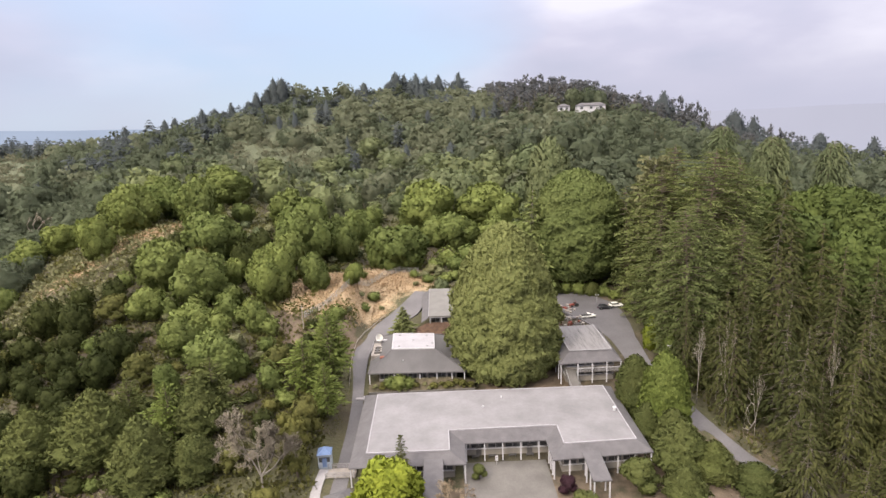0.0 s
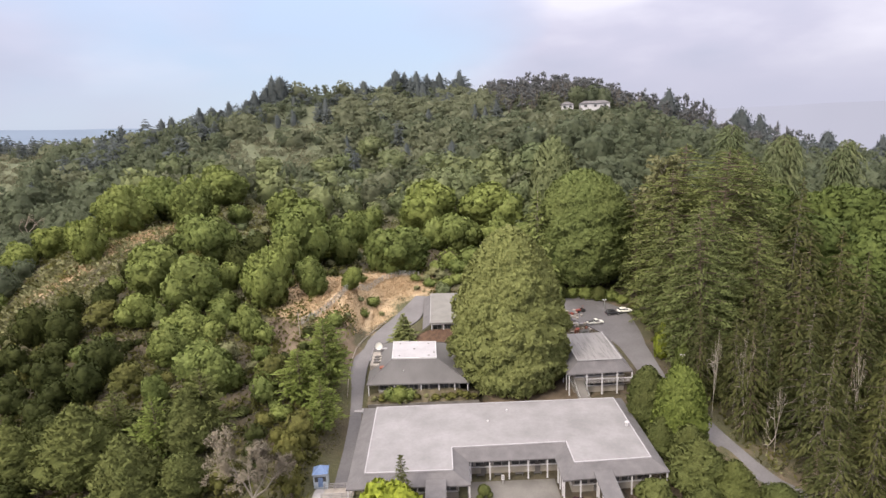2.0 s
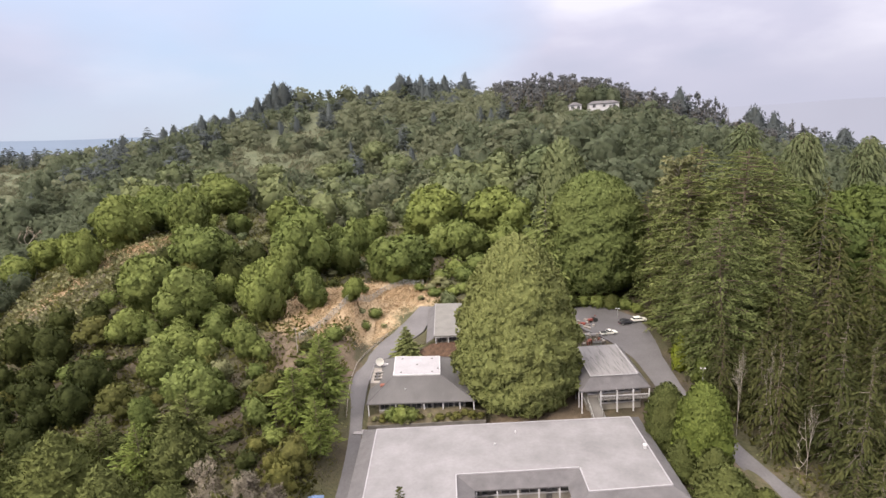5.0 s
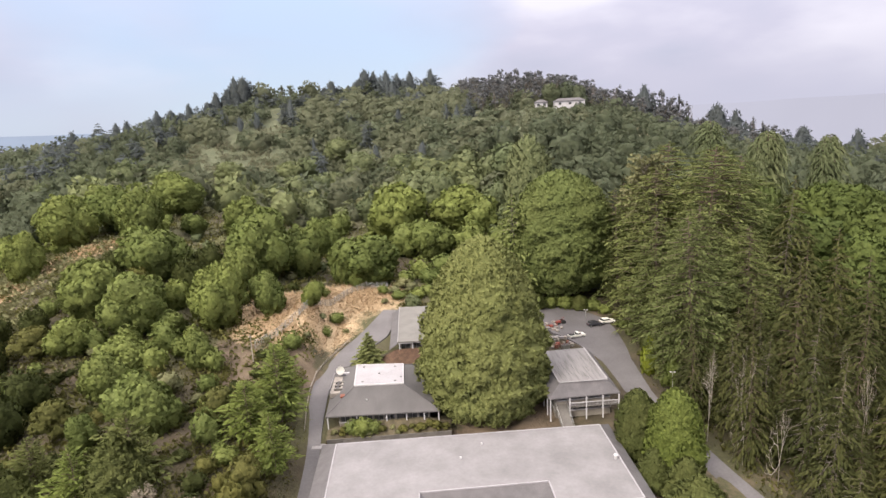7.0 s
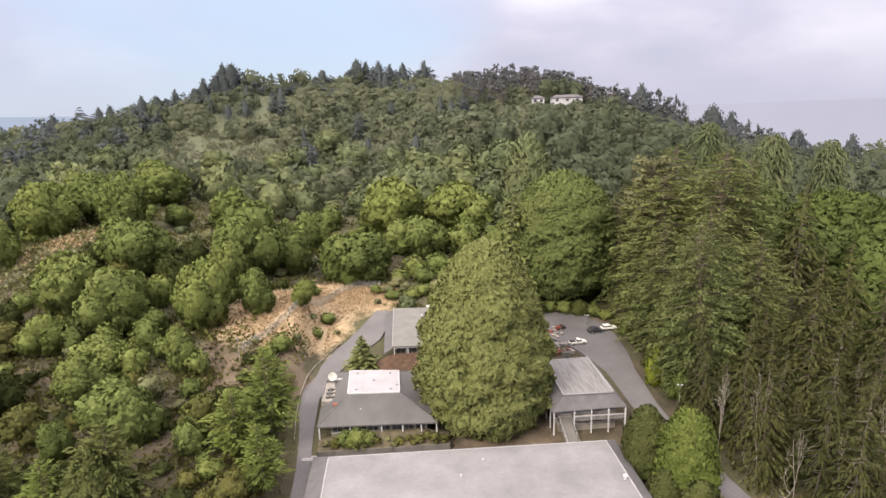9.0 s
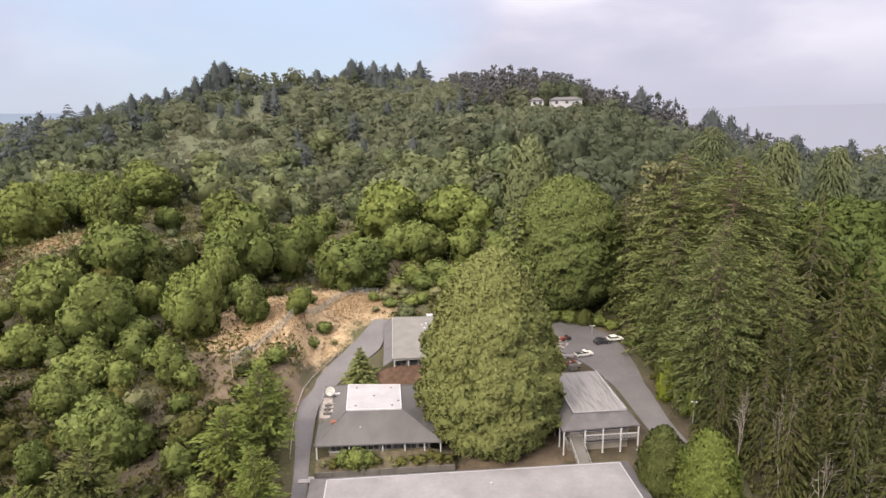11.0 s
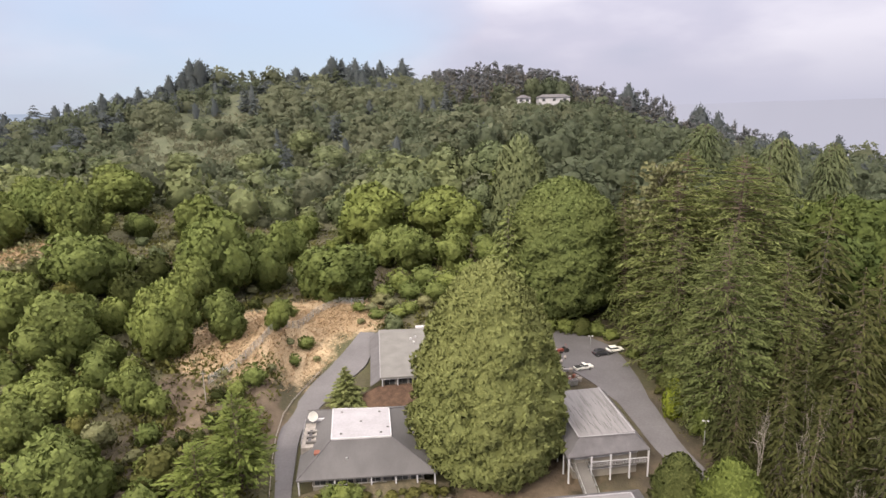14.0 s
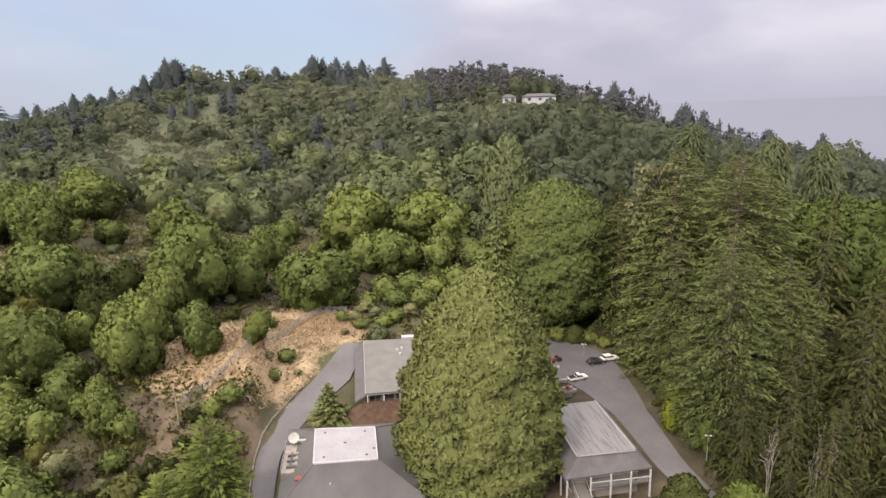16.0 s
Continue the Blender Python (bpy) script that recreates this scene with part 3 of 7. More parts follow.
def broad_tree(seed, lobes, tufts, size, flat=0.8, open_=0.0, spiky=0.35):
    """A round-crowned tree, 2 high and 1 in radius: trunk and limbs, and a crown of many leaf tufts on uneven lobes."""
    rng = np.random.default_rng(seed)
    c, r = [np.array([0, 0, 1.15])], [0.62]
    for k in range(lobes):
        a = 2 * np.pi * (k * 0.618 + 0.1 * rng.random())
        h = rng.uniform(0.0, 1.0)
        reach = (0.70 - 0.44 * h) * rng.uniform(0.8, 1.1)
        c.append(np.array([math.cos(a) * reach, math.sin(a) * reach, 0.40 + h * 1.12]))
        r.append(rng.uniform(0.28, 0.44) * (1.05 - 0.25 * h))
    c, r = np.array(c), np.array(r)
    pts, nrm = [], []
    share = r ** 2 / np.sum(r ** 2)
    for k in range(len(c)):
        n = max(8, int(tufts * 2.4 * share[k]))
        d = unit(rng.normal(size=(n, 3)))
        p = c[k] + d * r[k] * np.array([1, 1, flat]) * rng.uniform(0.90, 1.05, (n, 1))
        gap = np.min(np.where(np.arange(len(c)) == k, 9, np.linalg.norm((p[:, None] - c) / np.array([1, 1, flat]), axis=2) / r), axis=1)
        keep = (gap > 0.95) & (p[:, 2] > 0.04) & (d[:, 2] > -0.8) & (rng.random(n) > open_)
        pts.append(p[keep]), nrm.append(d[keep])
    pts, nrm = np.concatenate(pts), np.concatenate(nrm)
    axes = rng.normal(size=pts.shape)
    axes = unit(unit(axes - nrm * np.sum(axes * nrm, axis=1, keepdims=True)) + nrm * spiky * 1.2 + np.array([0, 0, 0.15]))
    s = size * rng.uniform(0.6, 1.35, len(pts))
    pieces = [tuft_mesh(pts, axes, s, s * 0.8, rng, out=unit(nrm + 0.5 * unit(pts - np.array([0, 0, 0.9]))))]
    v1, f1 = BALL1 if tufts > 400 else BALL0
    for k in range(len(c)):
        jig = 1 + 0.07 * rng.normal(size=(len(v1), 1))
        shrink = 0.90 if open_ < 0.22 else 0.72
        pieces.append((c[k] + v1 * jig * r[k] * shrink * np.array([1, 1, flat]), f1, v1))
    limbs = [((0, 0, -0.15), (0.02, 0.01, 0.45), 0.075, 0.055), ((0.02, 0.01, 0.45), (0, 0, 1.1), 0.055, 0.03)]
    for k in range(1, len(c), 2):
        limbs.append(((0.02, 0.01, 0.35 + 0.03 * k), tuple(c[k]), 0.035, 0.012))
    return pieces, limb_pieces(limbs)


def scatter_dirs(n, rng, jitter):
    """Directions spread evenly over the sphere, a little uneven."""
    k = np.arange(n) + 0.5
    z, a = 1 - 2 * k / n, k * 2.399963
    s = np.sqrt(1 - z * z)
    return unit(np.stack([s * np.cos(a), s * np.sin(a), z], 1) + rng.normal(size=(n, 3)) * jitter)


def clumps(centres, normals, radius, per, rng, slim=0.7, length=1.25, lift=0.15, calm=0.0):
    """Rounded clumps of leaf sprays, as on a cauliflower: each spray points out of its clump."""
    n = len(centres)
    c, m = np.repeat(centres, per, axis=0), np.repeat(normals, per, axis=0)
    R = np.repeat(radius * rng.uniform(0.75, 1.25, n), per)
    d = unit(rng.normal(size=c.shape) + m * 1.1)
    flip = np.sum(d * m, axis=1, keepdims=True)
    d = unit(d + m * np.maximum(0.1 - flip, 0))
    p = c + d * R[:, None] * rng.uniform(0.55, 1.0, (len(c), 1))
    side = rng.normal(size=c.shape)
    axes = unit(unit(side - d * np.sum(side * d, axis=1, keepdims=True)) + d * 0.55 + np.array([0, 0, lift]))
    s = R * length * rng.uniform(0.7, 1.3, len(c)) * min(1.0, 3.2 / math.sqrt(per))
    return tuft_mesh(p, axes, s, s * slim, rng, out=unit(d * (1 - calm) + m * (0.75 + calm) + 0.18 * (1 - calm) * rng.normal(size=d.shape)), soft=0.85)


def dome_tree(seed, shell, bunches, size, per=9, big=11, deep=0.28, rough=0.02, squat=1.12, calm=0.0):
    """A dense domed tree, 2 high and 1 in radius: a lobed crown down to the ground, set all over with rounded bunches of leaves."""
    rng = np.random.default_rng(seed)
    B = scatter_dirs(big, rng, 0.25)
    swell, pb = rng.uniform(0.80, 1.12, big), math.sqrt(4 / big)
    lean = rng.normal(size=3) * np.array([0.10, 0.10, 0.0])

    def shape(d):
        ib = np.argmax(d @ B.T, axis=1)
        db = np.linalg.norm(d - B[ib], axis=1) / pb
        r = swell[ib] * (1 - deep * np.clip(db, 0, 1.3) ** 2)
        n = unit(d + (d - B[ib]) / pb * 2.2 * deep)
        p = d * r[:, None] * np.array([1.0, 1.0, squat]) + lean * (0.5 + 0.5 * d[:, 2:3])
        p[:, 2] += 0.88
        return p, n
    v1, f1 = shell
    p, n = shape(v1)
    p = p * (1 + rough * rng.normal(size=(len(p), 1)))
    f1 = f1[np.max(p[f1][:, :, 2], axis=1) > 0.0]
    used, back = np.unique(f1, return_inverse=True)
    core = 0.98 - 0.5 * size
    pieces = [(p[used] * np.array([core, core, core + 0.01]), back.reshape(f1.shape), n[used])]
    q, m = shape(scatter_dirs(int(bunches * 1.25), rng, 0.9 / math.sqrt(bunches)))
    keep = q[:, 2] > 0.10
    pieces.append(clumps(q[keep] * 0.97, m[keep], size, per, rng, calm=calm))
    limbs = [((0, 0, -0.15), (0.02, 0.01, 0.45), 0.075, 0.055), ((0.02, 0.01, 0.45), (0, 0, 1.1), 0.055, 0.03)]
    for k in range(0, big, 3):
        limbs.append(((0.02, 0.01, 0.4), tuple(B[k] * 0.6 + np.array([0, 0, 0.9])), 0.03, 0.012))
    return pieces, limb_pieces(limbs)


def clump_conifer(seed, bunches, size, profile, per=12, lumps=0.10, fine=0.06, rows=48, cols=48, slim=0.5, calm=0.3):
    """A conifer with a closed crown, 3 high and 1 in radius, whose branch ends are rounded bunches of upturned sprays."""
    rng = np.random.default_rng(seed)
    hs, rs = np.array([p[0] for p in profile]), np.array([p[1] for p in profile])

    def radius(h, a):
        lump = np.array([noise.noise((math.cos(q) * 2.6, math.sin(q) * 2.6, t * 9.0 + seed)) * lumps + fine * noise.noise((math.cos(q) * 7, math.sin(q) * 7, t * 26.0 + seed)) for q, t in zip(a, h)])
        return np.interp(h, hs, rs) * (1 + lump)
    grid = np.linspace(hs[0], hs[-1], 400)
    weight = np.interp(grid, hs, rs) + 0.05
    k = np.arange(bunches)
    h = np.interp((k + rng.random(bunches)) / bunches, np.cumsum(weight) / weight.sum(), grid)
    a = k * 2.399963 + rng.normal(size=bunches) * 0.06
    slope = np.interp(h + 0.02, hs, rs) - np.interp(h - 0.02, hs, rs)
    out = unit(np.stack([np.cos(a), np.sin(a), np.clip(-slope / 0.12, -0.3, 1.6) + 0.15], 1))
    r = radius(h, a)
    c = np.stack([np.cos(a) * r, np.sin(a) * r, h * 3], 1)
    pieces = [clumps(c, out, size, per, rng, slim, 1.5, 0.55, calm)]
    hh, aa = np.repeat(np.linspace(hs[0], hs[-1], rows), cols), np.tile(np.arange(cols) * 2 * np.pi / cols, rows)
    rr = radius(hh, aa) * (1 - size * 0.35)
    v = np.stack([np.cos(aa) * rr, np.sin(aa) * rr, hh * 3], 1)
    f = [(i * cols + j, i * cols + (j + 1) % cols, (i + 1) * cols + (j + 1) % cols, (i + 1) * cols + j) for i in range(rows - 1) for j in range(cols)]
    pieces.append((v, np.array(f), unit(np.stack([np.cos(aa), np.sin(aa), 0.3 + 0 * aa], 1))))
    return pieces, limb_pieces([((0, 0, -0.2), (0, 0, 0.6), 0.07, 0.06), ((0, 0, 0.6), (0, 0, 2.9), 0.06, 0.01)], 7)


def bough_tree(seed, tiers, per, sprays, profile, size=0.08, droop=0.35, rise=0.25, ragged=0.2, slim=0.42, fan=0.30, weep=0.25, bare=0.0, bare_to=0.4, stem=0.05):
    """A conifer, 3 high and 1 in radius, with tiers of long flat boughs: each bough a drooping rib feathered on both sides."""
    rng = np.random.default_rng(seed)
    hs, rs = np.array([p[0] for p in profile]), np.array([p[1] for p in profile])
    P, A, S, N = [], [], [], []
    limbs = [((0, 0, -0.2), (0, 0, 1.5), stem, stem * 0.65), ((0, 0, 1.5), (0, 0, 2.97), stem * 0.65, 0.006)]
    turn = 0.0
    for w in range(tiers):
        base = hs[0] + (0.99 - hs[0]) * w / tiers
        for k in range(max(3, int(round(per * (0.35 + 0.65 * float(np.interp(base, hs, rs))))))):
            h = min(base + rng.uniform(0, 1.0) / tiers, 0.99)
            turn += 2.399963 + rng.normal() * 0.15
            ln = max(0.05, float(np.interp(h, hs, rs)) * (1 + ragged * rng.normal()))
            out = np.array([math.cos(turn), math.sin(turn), 0.0])
            side = np.array([-out[1], out[0], 0.0])
            up_tilt = rise * (0.35 + 0.65 * h)
            tip = out * ln + np.array([0, 0, 3 * h + up_tilt * ln - droop * ln])
            if h < bare_to and rng.random() < bare:
                limbs.append(((0, 0, 3 * h), tuple(tip * np.array([0.8, 0.8, 1])), 0.011, 0.004))
                continue
            if k % 2 == 0:
                limbs.append(((0, 0, 3 * h), tuple(out * ln * 0.8 + np.array([0, 0, 3 * h + up_tilt * ln * 0.8 - droop * ln * 0.64])), 0.012, 0.004))
            cnt = max(3, int(sprays * (0.25 + 0.75 * ln)))
            t = 0.22 + 0.78 * (np.arange(cnt) + rng.random(cnt)) / cnt
            hand = np.where(np.arange(cnt) % 2 == 0, 1.0, -1.0)
            reach = hand * fan * ln * np.sqrt(np.clip(1.02 - t, 0, 1)) * rng.uniform(0.15, 1.0, cnt)
            p = out * (ln * t)[:, None] + side * reach[:, None]
            p[:, 2] = 3 * h + up_tilt * ln * t - droop * ln * t ** 2 - weep * np.abs(reach) + rng.normal(size=cnt) * 0.008
            ax = out * 0.9 + side * (hand * 0.75 * (1.1 - t))[:, None] + rng.normal(size=(cnt, 3)) * 0.18
            ax[:, 2] += up_tilt - 1.5 * droop * t - weep * 0.5
            P.append(p), A.append(unit(ax)), S.append(size * rng.uniform(0.7, 1.35, cnt) * (0.6 + 0.4 * ln))
            N.append(np.tile(out * 0.45 + np.array([0, 0, 0.9]), (cnt, 1)) + side * (hand * 0.25)[:, None])
    P, A, S, N = np.concatenate(P), np.concatenate(A), np.concatenate(S), np.concatenate(N)
    return [tuft_mesh(P, A, S * 1.7, S * slim * 2, rng, 0.22, unit(N + 0.2 * rng.normal(size=N.shape)), 0.8)], limb_pieces(limbs, 4)


def fir_tree(seed, whorls, per, sprays, droop=0.25, base=0.10, size=0.17, ragged=0.25, power=0.75, bare=0.0, slim=0.6, fan=0.08, tilt=0.75):
    """A conifer, 3 high and 1 in radius: a straight trunk with tiers of drooping boughs, each a row of flat sprays."""
    rng = np.random.default_rng(seed)
    P, A, S = [], [], []
    limbs = [((0, 0, -0.2), (0, 0, 1.4), 0.055, 0.035), ((0, 0, 1.4), (0, 0, 2.95), 0.035, 0.006)]
    for w in range(whorls):
        h = base + (1 - base) * (w + rng.uniform(-0.3, 0.3)) / whorls
        h = min(max(h, base), 0.985)
        reach = (1 - h) ** power * (0.55 + 0.45 * min(1, (h - base + 0.08) / 0.2))
        n = max(3, int(round(per * (0.45 + 0.55 * reach))))
        for k in range(n):
            a = 2 * np.pi * (k / n + rng.random() * 0.9 / n) + w * 1.7
            if rng.random() < bare:
                if rng.random() < 0.5:
                    limbs.append(((0, 0, 3 * h), (math.cos(a) * reach * 0.8, math.sin(a) * reach * 0.8, 3 * h - 0.1), 0.010, 0.003))
                continue
            ln = max(0.06, reach * (1 + ragged * rng.normal() * 0.6))
            out = np.array([math.cos(a), math.sin(a), 0])
            cnt = max(2, int(sprays * (0.35 + 0.65 * reach)))
            s = (np.arange(cnt) + rng.random(cnt) * 0.7 + 0.25) / cnt
            z = 3 * h + 0.10 * ln * s - droop * ln * s ** 2 * 1.3 + rng.normal(size=cnt) * 0.012
            side = np.array([-out[1], out[0], 0])
            swing = np.where(np.arange(cnt) % 2 == 0, 1, -1) * (1 - s * 0.8)
            p = out * (ln * s)[:, None] + side * (swing * (0.04 + fan * ln) * rng.uniform(0.3, 1.3, cnt))[:, None]
            p[:, 2] = z
            ax = out + side * (swing * 0.8)[:, None] + rng.normal(size=(cnt, 3)) * 0.22
            ax[:, 2] += -droop * 1.2 * s + 0.12
            P.append(p), A.append(unit(ax)), S.append(size * rng.uniform(0.7, 1.3, cnt) * (0.55 + 0.45 * (1 - h)))
            if reach > 0.35 and k % 3 == 0:
                limbs.append(((0, 0, 3 * h), tuple(p[-1] * np.array([0.85, 0.85, 1])), 0.012, 0.003))
    P, A, S = np.concatenate(P), np.concatenate(A), np.concatenate(S)
    face = unit(P * np.array([1, 1, 0]) + 1e-6) * 0.7 + np.array([0, 0, tilt])
    return [tuft_mesh(P, A, S * 1.6, S * slim, rng, 0.2, unit(face))], limb_pieces(limbs, 4)


def dense_conifer(seed, tufts, size, profile, lumps=0.10, up=0.7, inner=0.90, tiers=0.0, rows=28, cols=36, slim=0.7, skirts=14, lit=0.45):
    """A conifer with a closed crown, 3 high and 1 in radius: upturned sprays over an uneven surface of revolution."""
    rng = np.random.default_rng(seed)
    hs, rs = np.array([p[0] for p in profile]), np.array([p[1] for p in profile])
    grid = np.linspace(hs[0], hs[-1], 400)
    weight = np.interp(grid, hs, rs) + 0.04
    h = np.interp(rng.random(tufts), np.cumsum(weight) / weight.sum(), grid)
    a = rng.random(tufts) * 2 * np.pi

    def radius(h, a):
        lump = np.array([noise.noise((math.cos(q) * 2.6, math.sin(q) * 2.6, t * 9.0 + seed)) + 0.6 * noise.noise((math.cos(q) * 6, math.sin(q) * 6, t * 22.0 + seed)) for q, t in zip(a, h)])
        if not tiers:
            return np.interp(h, hs, rs) * (1 + lumps * lump)
        sway = np.array([noise.noise((math.cos(q) * 2.4, math.sin(q) * 2.4, seed * 3.7)) + 0.7 * noise.noise((math.cos(q) * 6, math.sin(q) * 6, t * 5.0)) for q, t in zip(a, h)])
        step = (h * skirts + 1.4 * sway) % 1.0
        return np.interp(h, hs, rs) * (1 + lumps * lump + tiers * (0.5 - step))
    r = radius(h, a) * rng.uniform(0.90, 1.03, tufts)
    out = np.stack([np.cos(a), np.sin(a), np.zeros(tufts)], 1)
    P = out * r[:, None]
    P[:, 2] = h * 3
    axes = unit(out * 0.75 + np.array([0, 0, up]) + rng.normal(size=(tufts, 3)) * 0.38)
    s = size * rng.uniform(0.6, 1.4, tufts)
    pieces = [tuft_mesh(P, axes, s * 1.5, s * slim, rng, 0.3, unit(out + np.array([0, 0, lit]) + 0.35 * rng.normal(size=P.shape)), 0.8)]
    hh = np.repeat(np.linspace(hs[0], hs[-1], rows), cols)
    aa = np.tile(np.arange(cols) * 2 * np.pi / cols, rows)
    rr = radius(hh, aa) * inner
    v = np.stack([np.cos(aa) * rr, np.sin(aa) * rr, hh * 3], 1)
    f = [(i * cols + j, i * cols + (j + 1) % cols, (i + 1) * cols + (j + 1) % cols, (i + 1) * cols + j) for i in range(rows - 1) for j in range(cols)]
    pieces.append((v, np.array(f), unit(np.stack([np.cos(aa), np.sin(aa), 0.3 + 0 * aa], 1))))
    limbs = [((0, 0, -0.2), (0, 0, 0.6), 0.07, 0.06), ((0, 0, 0.6), (0, 0, 2.9), 0.06, 0.01)]
    return pieces, limb_pieces(limbs, 7)


def twig_tree(seed, depth=5, twigs=1500, size=0.06, spread=0.62):
    """A leafless, lichen-grey tree, 2 high and about 1 in radius: forking limbs with sprays of fine twigs."""
    rng = np.random.default_rng(seed)
    limbs, tips = [], []

    def grow(p, d, ln, r, level):
        q = p + d * ln
        limbs.append((tuple(p), tuple(q), r, r * 0.68))
        if level >= 2:
            tips.append((p, q))
        if level == depth:
            return
        for k in range(2 if level else 4):
            e = unit(d + rng.normal(size=3) * spread + np.array([0, 0, 0.12]))
            grow(q, e, ln * rng.uniform(0.68, 0.86), r * 0.64, level + 1)
    grow(np.array([0, 0, -0.1]), np.array([0.04, 0.0, 1.0]), 0.55, 0.038, 0)
    pick = rng.integers(0, len(tips), twigs)
    t = rng.random((twigs, 1))
    p = np.array([tips[i][0] for i in pick]) * (1 - t) + np.array([tips[i][1] for i in pick]) * t
    p = p + rng.normal(size=p.shape) * 0.035
    s = size * rng.uniform(0.6, 1.4, twigs)
    return [tuft_mesh(p, unit(rng.normal(size=p.shape) + np.array([0, 0, 0.4])), s * 1.5, s * 0.5, rng, out=unit(p - np.array([0, 0, 0.8])))], limb_pieces(limbs, 4)


def low_brush(seed, sprays=13):
    """A low, ragged bush, 2 high and 1 in radius: nothing but upright leafy sprays."""
    g = np.random.default_rng(seed)
    d = unit(g.normal(size=(sprays, 3)) * np.array([1, 1, 0.8]))
    d[:, 2] = np.abs(d[:, 2])
    p = d * g.uniform(0.35, 1.0, (sprays, 1)) * np.array([1, 1, 1.5])
    s = g.uniform(0.35, 0.75, sprays)
    return [tuft_mesh(p, unit(d * 0.6 + np.array([0, 0, 0.7]) + 0.4 * g.normal(size=p.shape)), s, s * 0.6, g, out=unit(d + 0.3 * g.normal(size=p.shape)), soft=0.55)]


def gum_tree(seed, clumps, tufts, size):
    """A eucalyptus, 3 high and 1 in radius: bare pale stems under high, broken clumps of leaves."""
    rng = np.random.default_rng(seed)
    limbs, pieces = [], []
    for k in range(3):
        a = k * 2.1 + rng.random()
        top = np.array([math.cos(a) * 0.3, math.sin(a) * 0.3, rng.uniform(2.2, 2.7)])
        limbs.append(((0.1 * math.cos(a), 0.1 * math.sin(a), -0.2), tuple(top), 0.04, 0.015))
    v1, f1 = BALL0
    for k in range(clumps):
        a, h = rng.random() * 6.28, rng.uniform(1.2, 2.85)
        reach = rng.uniform(0.15, 0.8) * (1.1 - 0.25 * h / 2.85)
        c = np.array([math.cos(a) * reach, math.sin(a) * reach, h])
        r = rng.uniform(0.15, 0.30)
        limbs.append(((c[0] * 0.3, c[1] * 0.3, h - 0.5), tuple(c), 0.014, 0.006))
        n = tufts // clumps
        d = unit(rng.normal(size=(n, 3)))
        s = size * rng.uniform(0.6, 1.3, n)
        pieces.append(tuft_mesh(c + d * r * rng.uniform(0.6, 1.05, (n, 1)), unit(d + rng.normal(size=(n, 3)) * 0.7 - np.array([0, 0, 0.3])), s, s * 0.7, rng, out=d))
        pieces.append((c + v1 * r * 0.62, f1, v1))
    return pieces, limb_pieces(limbs, 4)


def make(build, leaf, bark, *args, **kw):
    crown, limbs = build(*args, **kw)
    return to_mesh("crown", crown, leaf), to_mesh("trunk", limbs, bark)


def recolour(pair, leaf):
    crown = pair[0].copy()
    crown.materials[0] = leaf
    return crown, pair[1]


redwood_profile = [(0.0, 0.78), (0.09, 0.97), (0.20, 1.0), (0.35, 0.99), (0.5, 0.92), (0.65, 0.80), (0.78, 0.64), (0.88, 0.46), (0.95, 0.28), (0.985, 0.14), (1.0, 0.03)]
cedar_profile = [(0.10, 0.62), (0.2, 0.86), (0.35, 1.0), (0.55, 1.0), (0.7, 0.93), (0.83, 0.77), (0.92, 0.54), (0.97, 0.32), (1.0, 0.04)]
plume_profile = [(0.05, 0.6), (0.16, 0.95), (0.32, 1.0), (0.5, 0.86), (0.68, 0.62), (0.84, 0.36), (0.94, 0.17), (1.0, 0.02)]
round_plume = [(0.03, 0.70), (0.14, 0.95), (0.34, 1.0), (0.58, 0.92), (0.78, 0.70), (0.92, 0.40), (1.0, 0.05)]
leaf_profile = [(0.06, 0.55), (0.2, 0.9), (0.4, 1.0), (0.65, 0.85), (0.85, 0.5), (1.0, 0.05)]

BAYS = [make(dome_tree, BAY, BARK, 10 + k, BALL3, 300, 0.110, 8, calm=0.3) for k in range(6)]
BAYS_PLAIN = [make(dome_tree, BAY, BARK, 90 + k, BALL2, 150, 0.15, 5, calm=0.3) for k in range(4)]
BROADLEAVES = [recolour(p, BROADLEAF) for p in BAYS]
# bay crowns again, in the leaf colour darkened as if shaded
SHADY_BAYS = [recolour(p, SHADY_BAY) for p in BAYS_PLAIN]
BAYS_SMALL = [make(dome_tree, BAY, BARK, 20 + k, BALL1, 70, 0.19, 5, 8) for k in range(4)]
# small bay crowns with the same shade put into their colour
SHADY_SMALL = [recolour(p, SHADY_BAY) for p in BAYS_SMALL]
OAKS = [make(broad_tree, OLIVE, BARK, 30 + k, 10, 460, 0.165, 0.8, 0.25, 0.6) for k in range(3)]
OAKS_SMALL = [recolour(p, OLIVE) for p in BAYS_SMALL]
SAGES = [make(broad_tree, SAGE, BARK, 40 + k, 8, 700, 0.15, 0.8, 0.3, 0.6) for k in range(3)]
HILL_BAYS = [make(dome_tree, BAY, BARK, 25 + k, BALL2, 140, 0.15, 5, calm=0.35) for k in range(4)]
HILL_OAKS = [recolour(p, GREYED_SLOPE) for p in HILL_BAYS]
# the same crowns in the dark tone that has haze mixed in
CREST_OAKS = [recolour(p, DARK_HAZED) for p in HILL_BAYS]
fir_profile = [(0.05, 0.62), (0.12, 0.95), (0.25, 1.0), (0.45, 0.82), (0.65, 0.58), (0.82, 0.33), (0.93, 0.15), (1.0, 0.015)]
FIRS = [make(bough_tree, FIR, BARK, 50 + k, 26, 8, 14, fir_profile, 0.125, 0.36, 0.25, 0.25, 0.28, 0.25, 0.2) for k in range(3)]
